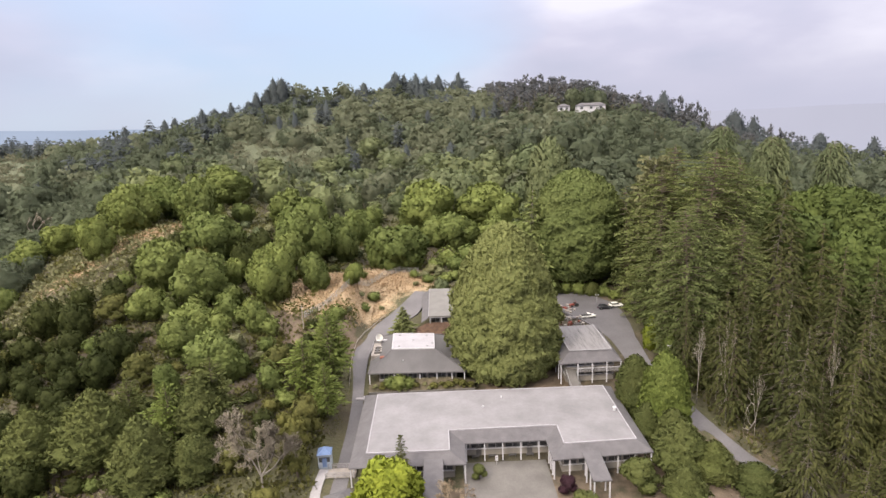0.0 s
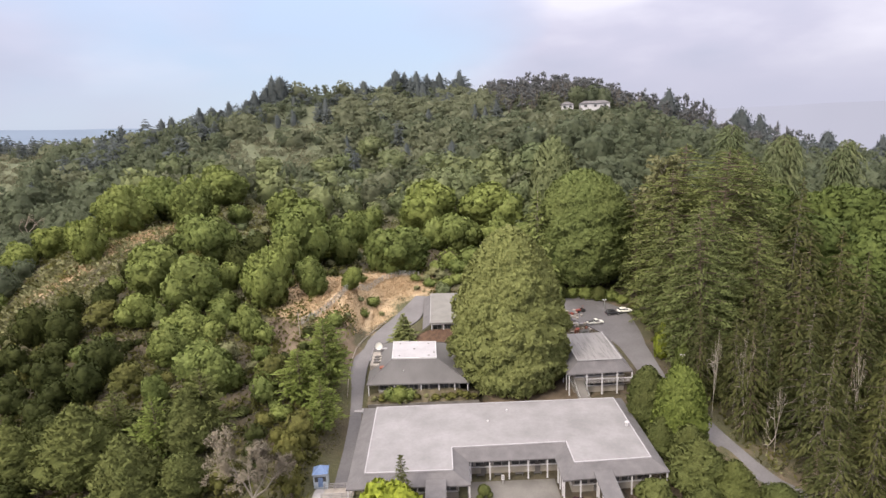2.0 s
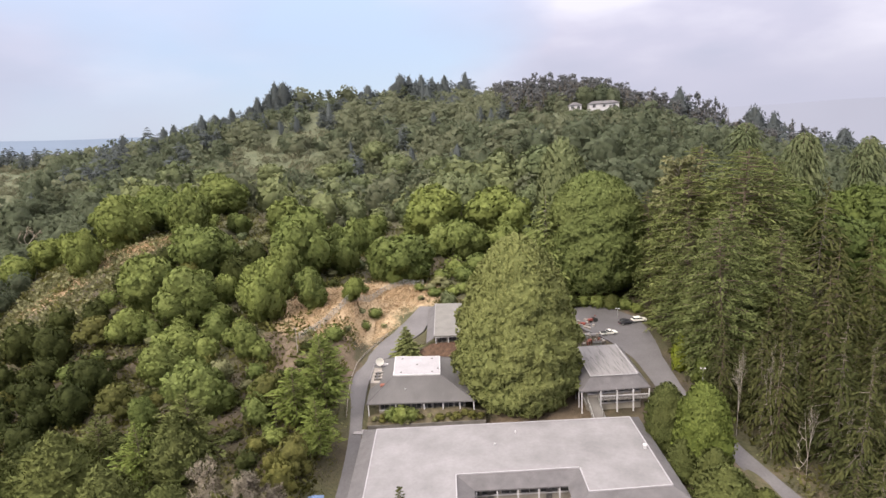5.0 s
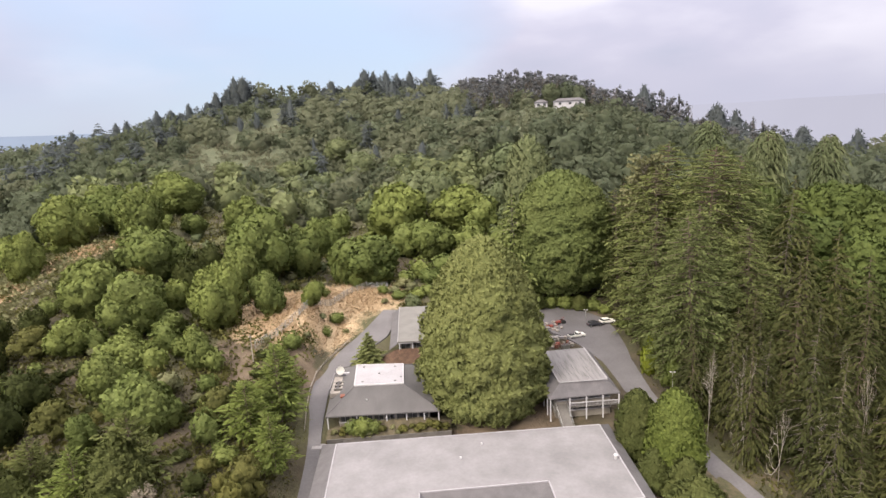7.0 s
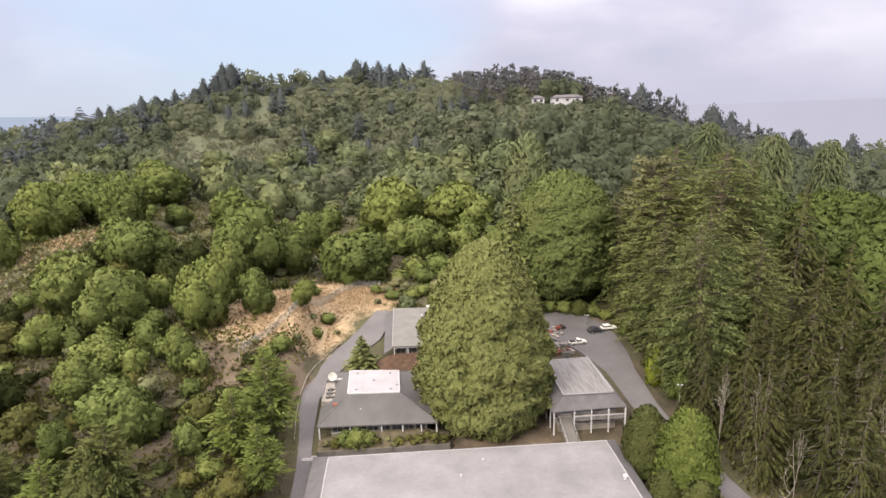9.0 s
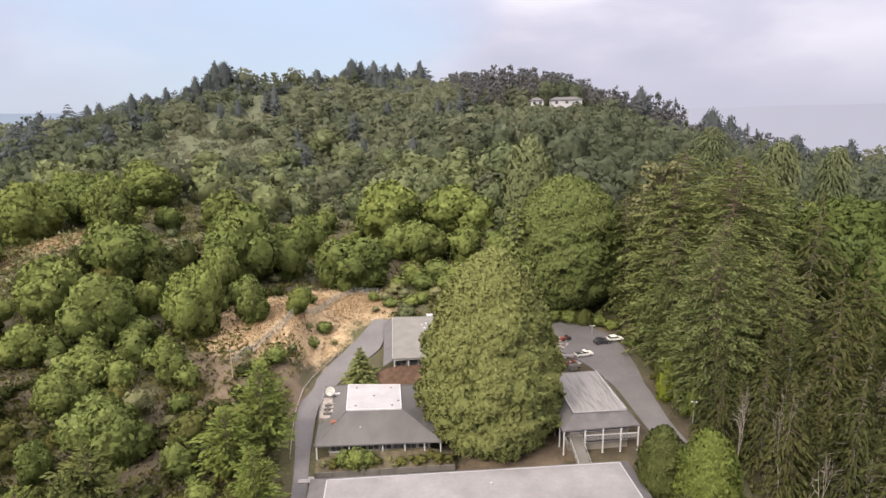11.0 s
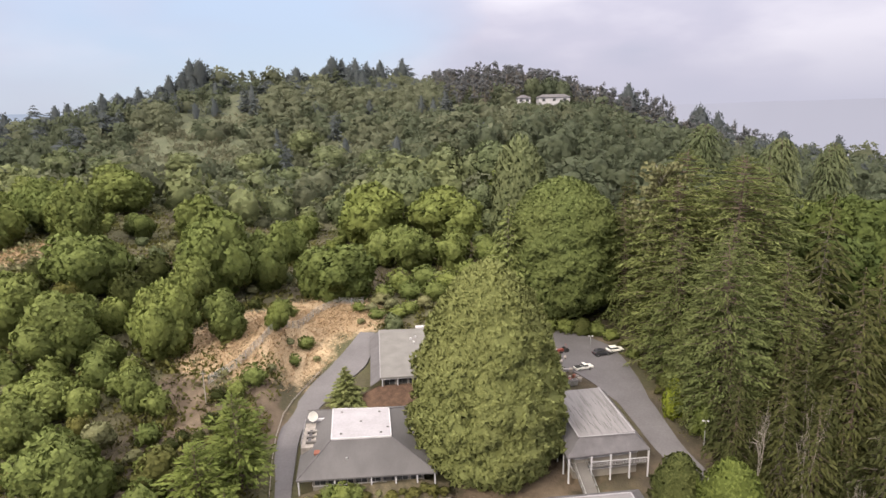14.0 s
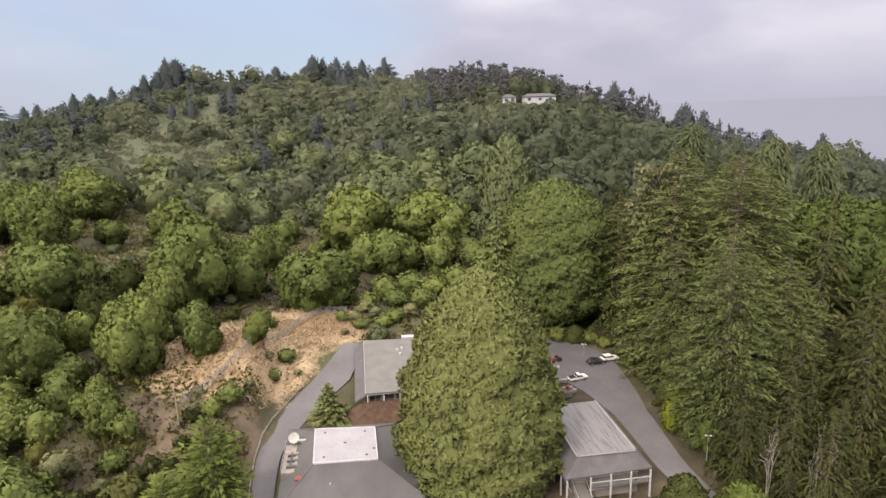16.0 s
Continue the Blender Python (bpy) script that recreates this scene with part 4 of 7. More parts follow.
open_profile = [(0.06, 0.55), (0.15, 0.95), (0.3, 1.0), (0.5, 0.78), (0.7, 0.52), (0.85, 0.28), (1.0, 0.04)]
layer_profile = [(0.05, 0.8), (0.15, 1.0), (0.40, 1.0), (0.62, 0.88), (0.80, 0.66), (0.91, 0.42), (1.0, 0.10)]
column_profile = [(0.03, 0.8), (0.15, 1.0), (0.72, 1.0), (0.90, 0.92), (0.96, 0.75), (1.0, 0.50)]
FIRS_OPEN = [make(bough_tree, FIR, GREY_BARK if k % 2 else BARK, 60 + k, 28, 8, 14, open_profile, 0.125, 0.38, 0.26, 0.28, 0.28, 0.26, 0.2, 0.25 if k % 2 else 0.1, 0.4, 0.032) for k in range(5)]
FIRS_FINE = [make(bough_tree, LAYER, BARK, 65 + k, 36, 11, 52, layer_profile, 0.050, 0.20, 0.24, 0.18, 0.27, 0.20, 0.12) for k in range(4)]
COLUMNS = [make(bough_tree, GREYED_SLOPE, BARK, 75 + k, 40, 8, 18, column_profile, 0.14, 0.75, 0.45, 0.30, 0.26, 0.45, 0.3) for k in range(2)]
PINES = [make(clump_conifer, PINE, BARK, 80 + k, 620, 0.105, round_plume if k % 2 else plume_profile, per=8, lumps=0.45, fine=0.30, rows=26, cols=22, slim=0.42, calm=0.2) for k in range(4)]


KIND = {}
for pairs, word in ((BAYS, "bay_tree"), (BAYS_SMALL, "bay_tree"), (SHADY_SMALL, "bay_tree"), (SHADY_BAYS, "bay_tree"), (BAYS_PLAIN, "bay_tree"), (OAKS, "oak_tree"), (OAKS_SMALL, "oak_tree"), (HILL_OAKS, "oak_tree"), (CREST_OAKS, "oak_tree"), (HILL_BAYS, "bay_tree"), (SAGES, "sage_shrub"), (PINES, "pine_tree"), (FIRS, "fir_tree"), (FIRS_OPEN, "fir_tree"), (FIRS_FINE, "fir_tree"), (COLUMNS, "fir_tree"), (BROADLEAVES, "broadleaf_tree")):
    for pair in pairs:
        KIND[pair[0].name] = word


def plant(pair, x, y, r, h, tall, rng, name="tree", label="", category="tree", group="", sink=0.0, lean=3.0):
    """A tree on the land at (x, y): crown radius r, height h; tall is the mesh's own height."""
    tall = 3.0 if pair in PINES else tall
    m = pose(x, y, land_at(x, y) - sink, rng.uniform(-lean, lean), rng.uniform(-lean, lean), rng.uniform(0, 360))
    root = empty(name if name == "shrub" else KIND.get(pair[0].name, name), m, label, category, group)
    scale = Matrix.Diagonal((r, r, h / tall, 1))
    for me, kind in ((pair[1], "trunk"), (pair[0], "crown")):
        ob = new(kind, me)
        ob.parent = root
        ob.matrix_basis = scale
    return root


L_BAY = "round dark-green bay tree on the hillside"
L_OAK = "grey-green spreading oak on the slope"
L_FIR = "tall dark-green fir in the dense wood"
rng = random.Random(5)
occupied = []


def note(x, y, r):
    occupied.append((x, y, r))


def free(x, y, r, slack=0.75):
    return all((x - a) ** 2 + (y - b) ** 2 > (slack * (r + c)) ** 2 for a, b, c in occupied)


# keep the buildings, roads and lawns clear
def clear_of_site(x, y, r):
    if -24.3 - 0.85 * r < x < 43 + r and 60 < y < 136 + r:
        return False
    if -25.3 - 0.85 * r < x < 48 + r * 0.6 and 130 < y < 205:
        return False
    if 46 - r < x < 60 + r * 0.7 and 112 < y < 150:
        return False
    if 40 < x < 62 + r * 0.6 and 145 < y < 197:
        return False
    if abs((x - 66) * 0.64 + (y - 106) * 0.77) < 3.4 + 0.7 * r and 52 < x < 90 and y < 118:
        return False
    return True


def clear_of_meadow(x, y, limit=0.38):
    X, Y = np.array([x]), np.array([y])
    open_slope = float(blob(X, Y, -127, 222, 27, 36)[0]) < 0.28
    return open_slope and float(dry_at(X, Y)[0]) < limit and float(bare_at(X, Y)[0]) < limit + 0.25


# the landmark trees: x, y, crown radius, height
for x, y, r, h in [(-129.2, 252.5, 10.9, 18.1), (-128.0, 280.6, 9.2, 15.3), (-100.7, 250.5, 9.0, 18.4), (-80.3, 210.6, 10.4, 15.5), (-100.8, 291.1, 12.0, 15.6), (-86.4, 263.9, 5.2, 8),
                   (-131.3, 226.5, 6.5, 14.5), (-88.8, 187.6, 8.8, 14.5), (-74.2, 180.5, 8.8, 13.8), (-187.7, 346.9, 10.4, 12), (-116, 266, 8, 13), (-155, 290, 9.5, 14), (-178.2, 256.9, 7.8, 12), (-170.6, 268.4, 8.1, 12), (-147.2, 252.5, 7.2, 10.5), (-188, 256.3, 6.9, 10), (-135.2, 296.2, 9.4, 14)]:
    # past y 300 the bays switch to the haze-greyed leaf colour
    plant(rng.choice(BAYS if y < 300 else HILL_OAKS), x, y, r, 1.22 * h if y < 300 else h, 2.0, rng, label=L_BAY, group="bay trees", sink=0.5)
    note(x, y, r)
for x, y, r, h in [(-67.0, 266.2, 9.5, 17), (-50.3, 219.8, 11.4, 20), (-53.6, 205.6, 6.2, 13), (-40.4, 187.6, 5.0, 10.1), (-53.4, 182.4, 7.3, 16.2), (-38.2, 228.7, 7.6, 16.5), (-36.1, 259.7, 7, 14),
                   (-15.1, 228.6, 11.6, 16.1), (-23.6, 227.0, 6.2, 12.8), (-4.8, 285.1, 14.6, 22), (22.5, 283.0, 13.8, 17.2), (8.8, 255.7, 9.3, 14.1), (-66.5, 338.8, 10.8, 14), (-103.6, 378.8, 9, 11),
                   (-29.1, 191.8, 3.3, 6.4), (50.0, 310.7, 11.2, 19.6)]:
    # farther bays again get the greyed colour, haze included
    plant(rng.choice(BAYS if y < 300 else HILL_OAKS), x, y, r, 1.22 * h if y < 300 else h, 2.0, rng, label=L_BAY, group="bay trees", sink=0.5)
    note(x, y, r)
for x, y, r, h, kind in [(-72.5, 155.7, 5.6, 10.5, BAYS), (-54.5, 137.5, 7.2, 13.8, BAYS), (-65.5, 178.7, 4.6, 7.5, BAYS), (-53.2, 164.2, 4.3, 10, BAYS), (-70.1, 164.7, 6.8, 9, BAYS), (-67.9, 136.8, 3.2, 8.5, BAYS),
                         (-77.3, 142.6, 5.4, 10, OAKS), (-40.8, 138.4, 5.0, 10, OAKS), (-98.4, 173.0, 6.5, 10, OAKS), (-88.3, 172.4, 5.9, 10, BAYS),
                         (-30.2, 118.5, 4.2, 11, OAKS), (-31.2, 111.5, 4, 10, OAKS), (-29.6, 106, 3.2, 8, OAKS), (-33, 96, 4, 8, OAKS), (-42, 108, 4, 8, OAKS)]:
    plant(rng.choice(kind), x, y, r, h, 2.0, rng, label=L_OAK if kind is OAKS else L_BAY, group="valley trees", sink=0.3)
    note(x, y, r)
for x, y, r, h in [(-148.8, 348.0, 11.0, 18.7), (-130.2, 322.1, 6.4, 10.8), (-171.7, 346.7, 7.6, 13.0), (-45.9, 319.7, 7.9, 13.3), (-19.8, 316.3, 6.8, 11.5), (1.1, 315.6, 11.0, 18.6), (14.7, 304.1, 10.6, 18.0), (30.5, 273.2, 8.6, 14.6), (22.7, 253.1, 7.9, 13.4), (-2.5, 259.9, 7.6, 13.0), (-13.9, 291.6, 7.2, 12.2), (-61.2, 350.5, 9.8, 16.6), (-33.3, 296.3, 6.3, 10.7), (43.5, 315.8, 8.9, 15.2)]:
    # upper crowns take the leaf tone with haze mixed in
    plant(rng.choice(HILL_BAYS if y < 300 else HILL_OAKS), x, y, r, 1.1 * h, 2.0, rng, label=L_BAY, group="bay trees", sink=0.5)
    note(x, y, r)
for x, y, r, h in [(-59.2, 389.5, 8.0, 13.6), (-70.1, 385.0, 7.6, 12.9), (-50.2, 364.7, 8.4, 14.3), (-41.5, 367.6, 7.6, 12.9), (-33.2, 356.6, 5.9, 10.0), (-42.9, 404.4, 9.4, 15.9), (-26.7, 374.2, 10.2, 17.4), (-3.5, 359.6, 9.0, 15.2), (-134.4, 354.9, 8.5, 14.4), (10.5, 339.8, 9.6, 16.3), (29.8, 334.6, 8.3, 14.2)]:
    # all in the greyed tone that carries the slope's haze
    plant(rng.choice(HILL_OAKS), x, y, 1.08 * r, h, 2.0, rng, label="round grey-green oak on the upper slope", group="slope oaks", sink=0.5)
    note(x, y, r)
for x, y, r, h in [(-103.6, 355.4, 5.2, 6.2), (-88.9, 351.0, 5.1, 6.2), (-93.9, 339.9, 3.3, 3.9), (-15.4, 351.9, 4.7, 5.6), (-25.0, 339.3, 5.0, 6.1), (-29.4, 306.6, 4.0, 4.8), (-76.2, 356.0, 3.5, 4.2), (-63.5, 365.1, 4.2, 5.0), (-44.1, 348.7, 4.0, 4.8), (0.3, 286.2, 2.4, 2.8), (11.1, 288.8, 3.3, 4.0), (14.7, 239.6, 4.7, 5.6), (-3.0, 223.4, 3.9, 4.7), (-41.1, 222.8, 2.8, 3.4), (-81.3, 170.2, 2.7, 3.3), (-87.5, 178.0, 2.3, 2.8), (-59.9, 179.1, 2.1, 2.6), (-27.4, 357.7, 3.6, 4.3)]:
    plant(rng.choice(SAGES), x, y, r, h, 2.0, rng, label="silvery sage-green shrub on the slope", group="sage shrubs", sink=0.3)
    note(x, y, r)
for x, y, r, h in [(-82.1, 173.1, 3.3, 5.6), (-64.0, 172.2, 3.7, 6.2), (-58.4, 169.0, 2.7, 4.7), (-49.3, 162.7, 2.9, 4.9), (-47.8, 154.0, 2.3, 3.8), (-43.4, 143.5, 3.1, 5.3), (-41.9, 133.3, 3.2, 5.5), (-64.2, 162.8, 3.6, 6.1), (-72.9, 172.0, 3.4, 5.8)]:
    plant(rng.choice(BAYS_SMALL), x, y, r, 1.25 * h, 2.0, rng, label=L_BAY, group="valley trees", sink=0.3)
    note(x, y, r)
for x, y, r, h in [(-75.0, 117.0, 7.0, 16.5), (-59.3, 105.9, 6.0, 15.3), (-52.8, 118.8, 5.4, 13), (-88.9, 118.2, 6.3, 14.1), (45.7, 105.2, 5.1, 10.2)]:
    plant(rng.choice(PINES), x, y, r, h, 2.0, rng, label="bushy bright-green pine in the valley", group="pines", sink=0.2)
    note(x, y, r)


def special(build, leaf, bark, x, y, r, h, tall, label, name, category, args, kw=None, group="", sink=0.0):
    note(x, y, r)
    return plant(make(build, leaf, bark, *args, **(kw or {})), x, y, r, h, tall, rng, name, label, category, group, sink, 1.0)


special(clump_conifer, REDWOOD, BARK, 16.0, 148.5, 13.2, 38.5, 3.0, "huge broad redwood with dense olive-green sprays", "redwood_tree", "tree",
        (3, 3800, 0.047, redwood_profile), {"per": 12, "lumps": 0.20, "fine": 0.14, "rows": 60, "cols": 64, "slim": 0.42, "calm": 0.22})
special(clump_conifer, CEDAR, BARK, 48.5, 206, 14.6, 41, 3.0, "great dark-green cedar with a rounded crown behind the parking lot", "cedar_tree", "tree",
        (7, 3400, 0.045, cedar_profile), {"per": 8, "lumps": 0.16, "fine": 0.10})
special(bough_tree, CEDAR, PALE_BARK, 32.5, 204, 9.5, 36, 3.0, "grey-green conifer with long drooping pale boughs", "conifer_tree", "tree",
        (8, 32, 11, 34, open_profile, 0.075, 0.36, 0.30), {"ragged": 0.15})
special(clump_conifer, GREYED_SLOPE, BARK, 46.9, 251, 9.0, 50 - land_at(46.9, 251), 3.0, "round-topped green conifer rising behind the cedar", "conifer_tree", "tree",
        (9, 520, 0.12, [(0.02, 0.7), (0.3, 1.0), (0.6, 0.96), (0.8, 0.78), (0.92, 0.50), (1.0, 0.06)]), {"per": 8, "rows": 24, "cols": 20})
special(bough_tree, SAGE, PALE_BARK, 70.0, 192.0, 5.0, 44, 3.0, "slender pale grey-green conifer at the edge of the wood", "conifer_tree", "tree",
        (19, 36, 10, 34, column_profile, 0.085, 0.25, 0.5), {"ragged": 0.3})
special(bough_tree, REDWOOD, BARK, -11.4, 168.5, 4.0, 10.0, 3.0, "small pointed yellow-green conifer beside the road", "conifer_tree", "tree",
        (11, 24, 10, 30, [(0.03, 0.85), (0.12, 1.0), (0.4, 0.72), (0.7, 0.40), (0.9, 0.17), (1.0, 0.03)], 0.15, 0.20, 0.40), {"ragged": 0.2})
special(dome_tree, LIME, BARK, 57.4, 156.0, 2.1, 9.0, 2.0, "bright yellow-green sapling at the edge of the fir wood", "tree", "tree", (213, BALL1, 90, 0.17, 7, 7))
special(broad_tree, FRESH, BARK, 60.0, 149.0, 2.7, 8.5, 2.0, "small olive tree beside the lamp post", "tree", "tree", (214, 9, 700, 0.16, 0.9, 0.3, 0.7))
for k, (x, y, r, h, leaf, lab) in enumerate([(-28.8, 142, 5.4, 17.5, FRESH, "tall feathery light-green conifer beside the road"), (-27.2, 127, 3.9, 12.8, FRESH, "feathery light-green conifer beside the road"),
                                             (-33.5, 134.5, 4.4, 13, FRESH, "feathery light-green conifer on the bank below the road"), (-50.5, 121, 4.6, 15, PINE, "feathery green conifer in the valley"),
                                             (-58.5, 117, 4.2, 14, FRESH, "feathery green conifer in the valley"), (-71.5, 126, 4.0, 12, PINE, "feathery green conifer in the valley"),
                                             (48.0, 119.5, 4.7, 18.0, FRESH, "tall fresh-green conifer beside the drive"), (43.8, 127.5, 3.9, 14.0, PINE, "green conifer against the long building")]):
    if x > 0:
        special(clump_conifer, leaf, BARK, x, y, r, h, 3.0, lab, "conifer_tree", "tree", (500 + k, 1100, 0.080, round_plume), {"per": 8, "lumps": 0.35, "fine": 0.25, "rows": 30, "cols": 24})
    else:
        special(bough_tree, leaf, BARK, x, y, r, h, 3.0, lab, "conifer_tree", "tree", (500 + k, 24, 9, 20, plume_profile, 0.125, 0.30, 0.75, 0.28, 0.30, 0.34, 0.1))
special(twig_tree, GREY_TWIG, TIMBER, -35.2, 101.5, 7.0, 17.5, 2.0, "leafless lichen-grey tree with dense twigs", "bare_tree", "tree", (5, 7, 10500, 0.036, 0.52))
special(twig_tree, TAN_TWIG, BARK, 0.8, 94, 4.4, 7.5, 2.0, "leafless tan tree in the courtyard", "bare_tree", "tree", (6, 6, 2600, 0.045, 0.55))
special(broad_tree, LIME, BARK, -10.1, 91.5, 7.2, 12.9, 2.0, "bright yellow-green leafy tree beside the courtyard", "tree", "tree", (205, 15, 3000, 0.13, 1.15, 0.1, 1.2))
special(fir_tree, FIR, BARK, -8.8, 100.4, 2.9, 12.6, 3.0, "slender dark conifer at the eaves", "conifer_tree", "tree", (12, 20, 9, 8, 0.2, 0.1, 0.2))
special(broad_tree, PINE, BARK, 24.0, 92.0, 3.4, 5.0, 2.0, "yellow-green shrub in the courtyard", "shrub", "shrub", (206, 9, 1100, 0.14, 0.9, 0.1, 0.9))
special(broad_tree, PINE, BARK, 35.5, 99.5, 4.3, 6.4, 2.0, "yellow-green shrub beside the long building", "shrub", "shrub", (207, 10, 1400, 0.12, 0.9, 0.1, 0.9))
special(broad_tree, PLUM, BARK, 22.2, 99.0, 2.1, 3.6, 2.0, "dark purple plum bush by the colonnade", "shrub", "shrub", (208, 8, 600, 0.17, 0.9))
special(broad_tree, PINE, BARK, 6.0, 104.5, 1.8, 3.4, 2.0, "round green bush in the courtyard", "shrub", "shrub", (209, 7, 600, 0.17, 0.9))

for x, y, r, h in [(50.5, 101.5, 3.6, 8), (42.5, 95.5, 3.4, 6.5), (57, 98.5, 3.4, 6.5), (47, 112.5, 3.6, 9), (43.0, 117.5, 3.0, 8.5)]:
    plant(rng.choice(PINES), x, y, r, h, 2.0, rng, label="leafy green tree beside the long building", group="trees by the drive", sink=0.2)
    note(x, y, r)
special(twig_tree, GREY_TWIG, PALE_BARK, -207, 306, 9, 17, 2.0, "bleached leafless tree on the far slope", "bare_tree", "tree", (7, 5, 500, 0.05))
for x, y, h in [(72, 114, 24), (59.6, 130.5, 23), (63.2, 123.5, 27), (85, 121, 26), (90, 133, 25), (67, 118, 20)]:
    special(twig_tree, GREY_TWIG, TIMBER, x, y, 2.2, h, 2.0, "bleached dead tree with broken limbs", "dead_tree", "tree", (400 + int(x), 5, 160, 0.05), group="dead trees")
for x, y, r, h in [(-15.4, 138.3, 1.3, 2.0), (-13.6, 138.8, 1.9, 3.0), (-11.4, 138.2, 2.4, 3.6), (-9.0, 138.7, 1.8, 2.7), (-7.2, 137.9, 1.4, 1.9), (-17.3, 138.6, 1.0, 1.2), (-5.0, 138.9, 0.9, 1.1), (-2.8, 138.0, 1.5, 1.5), (-0.8, 138.6, 1.1, 1.3), (1.0, 138.0, 1.6, 1.7), (3.0, 138.6, 1.4, 2.1), (4.6, 137.8, 1.5, 2.3), (6.4, 137.9, 1.2, 1.6), (-3.9, 137.3, 0.8, 0.9), (-9.9, 137.2, 1.0, 1.2)]:
    plant(rng.choice(BAYS_SMALL if r > 1.7 else SAGES if r < 1.05 else OAKS), x, y, r, h, 2.0, rng, "shrub", "low green-brown shrub in front of the hipped building", "shrub", "planting bed", sink=-1.55)
for x, y, r, h in [(-23.2, 195, 2.4, 3.6), (-24.9, 187, 2.0, 3.0), (-26.5, 191, 1.5, 2.2), (-9.0, 207.5, 1.6, 2.2), (-31.5, 171.5, 2.6, 4.6), (-28.5, 176, 1.6, 2.4), (-34.5, 168, 2.2, 4.0), (-30, 203, 2.6, 4.4), (-27.4, 205, 1.8, 3.0), (-20, 190.5, 1.2, 1.6), (-4.5, 212, 2.6, 3.2), (2, 213, 2.8, 3.6), (-38.5, 173.5, 1.4, 2.0)]:
    plant(rng.choice(BAYS_SMALL if r > 1.7 else SAGES), x, y, r, h, 2.0, rng, "shrub", "green shrub on the dry grass bank", "shrub", "shrubs on the bank", sink=0.1)
    note(x, y, r)

# scrub between the hall and the woods
for x, y, r, h in [(-6, 216, 2.6, 3.6), (0, 219, 3.0, 4.2), (5, 216, 2.8, 4.0), (10, 220, 3.2, 4.6), (-2, 226, 3.5, 5.4), (6, 228, 4.0, 6.0), (14, 227, 4.2, 6.4), (-10, 217, 2.2, 3.2), (18, 219, 3.4, 5.0), (24, 214, 3.6, 5.6), (19, 234, 4.4, 7.0), (3, 236, 4.6, 7.4), (26, 224, 4.0, 6.0), (12, 239, 4.4, 7.2), (27, 238, 5.0, 8.0)]:
    plant(rng.choice(SAGES if r < 3.3 and rng.random() < 0.5 else BAYS_SMALL), x, y, r, h, 2.0, rng, "shrub", "dense green shrub behind the hall", "shrub", "shrubs behind the hall", sink=0.2)
    note(x, y, r)

# the hedge behind the parking lot
for x, y, r, h, stock in [(35, 199.5, 2.4, 4.2, BAYS_SMALL), (39, 200.5, 3.0, 5.4, PINES), (43.5, 199.8, 2.6, 4.4, BAYS_SMALL), (47.5, 198.6, 3.0, 5.0, BAYS_SMALL), (51.5, 197.2, 2.5, 4.6, PINES), (55.0, 195.0, 2.6, 4.0, BAYS_SMALL), (58.2, 191.6, 2.2, 3.4, BAYS_SMALL),
                          (59.6, 187.0, 1.6, 2.4, OAKS), (60.0, 181.5, 1.8, 2.8, BAYS_SMALL), (59.6, 176, 1.5, 2.2, OAKS), (62.5, 168, 2.3, 5.0, PINES), (58.8, 165, 1.4, 2.0, OAKS), (58.2, 157, 1.3, 2.0, OAKS)]:
    plant(rng.choice(stock), x, y, r, h, 2.0, rng, "shrub", "bright green shrub along the edge of the lot", "shrub", "hedge by the lot", sink=0.1)
    note(x, y, r)

# the fir wood beside the drive: x, y, crown radius, height
for x, y, r, h in [(68, 177, 11.5, 46), (80, 177, 14.5, 50.5), (93, 184, 11.5, 44), (75, 192, 13, 49), (65.5, 150, 8.8, 42), (64.5, 169, 7.2, 36), (61.5, 155, 5.5, 31), (71, 162, 9, 41), (84, 160, 8, 35), (63.5, 196, 7, 36), (97, 198, 11, 42)]:
    plant(rng.choice(FIRS_FINE), x, y, r, h, 3.0, rng, "fir_tree", "towering conifer with wide layered olive-green boughs", "tree", "fir wood")
    note(x, y, r * 0.8)
for x, y, r, h in [(127, 228, 5.0, 36), (132, 232, 4.8, 35), (123, 227, 4.4, 33), (176, 263, 5.2, 38), (171, 260, 4.8, 35), (144, 306, 6.6, 30)]:
    plant(rng.choice(COLUMNS), x, y, r, h, 3.0, rng, "fir_tree", "tall columnar conifer with weeping boughs", "tree", "fir wood")
    note(x, y, r * 0.8)
for x, y, r, h in [(59, 137, 3.6, 22), (65, 124.5, 4.2, 27), (70, 109, 4.4, 31), (73, 120, 4.8, 34), (79.5, 134, 5.8, 37), (62, 143, 4, 24), (88, 128, 5.2, 34), (84, 112, 5, 31), (77, 104, 4, 26), (92, 118, 5.5, 33),
                   (97, 138, 6.2, 36), (66, 133, 3.8, 23), (104, 128, 6, 33), (89, 146, 7, 38), (98, 170, 8.5, 42), (104, 158, 6, 33), (112, 146, 6, 30)]:
    plant(rng.choice(FIRS_OPEN), x, y, r, h, 3.0, rng, "fir_tree", "grey-olive fir with open boughs and a pale stem", "tree", "fir wood")
    note(x, y, r * 0.75)
for x, y, r, h in [(109, 162, 9.5, 23), (122, 172, 10, 22), (118, 186, 10, 22), (133, 186, 10, 21), (137, 205, 10.5, 20), (126, 203, 9, 21), (150, 198, 10, 19), (112, 204, 9, 24), (120, 155, 8.5, 20), (132, 165, 9, 20), (147, 182, 9, 19), (153, 215, 10, 18), (146, 222, 9, 18)]:
    plant(rng.choice(BROADLEAVES), x, y, r, h, 2.0, rng, "tree", "large bright-green broadleaf tree in the wood", "tree", "broadleaf wood", sink=0.5)
    note(x, y, r)
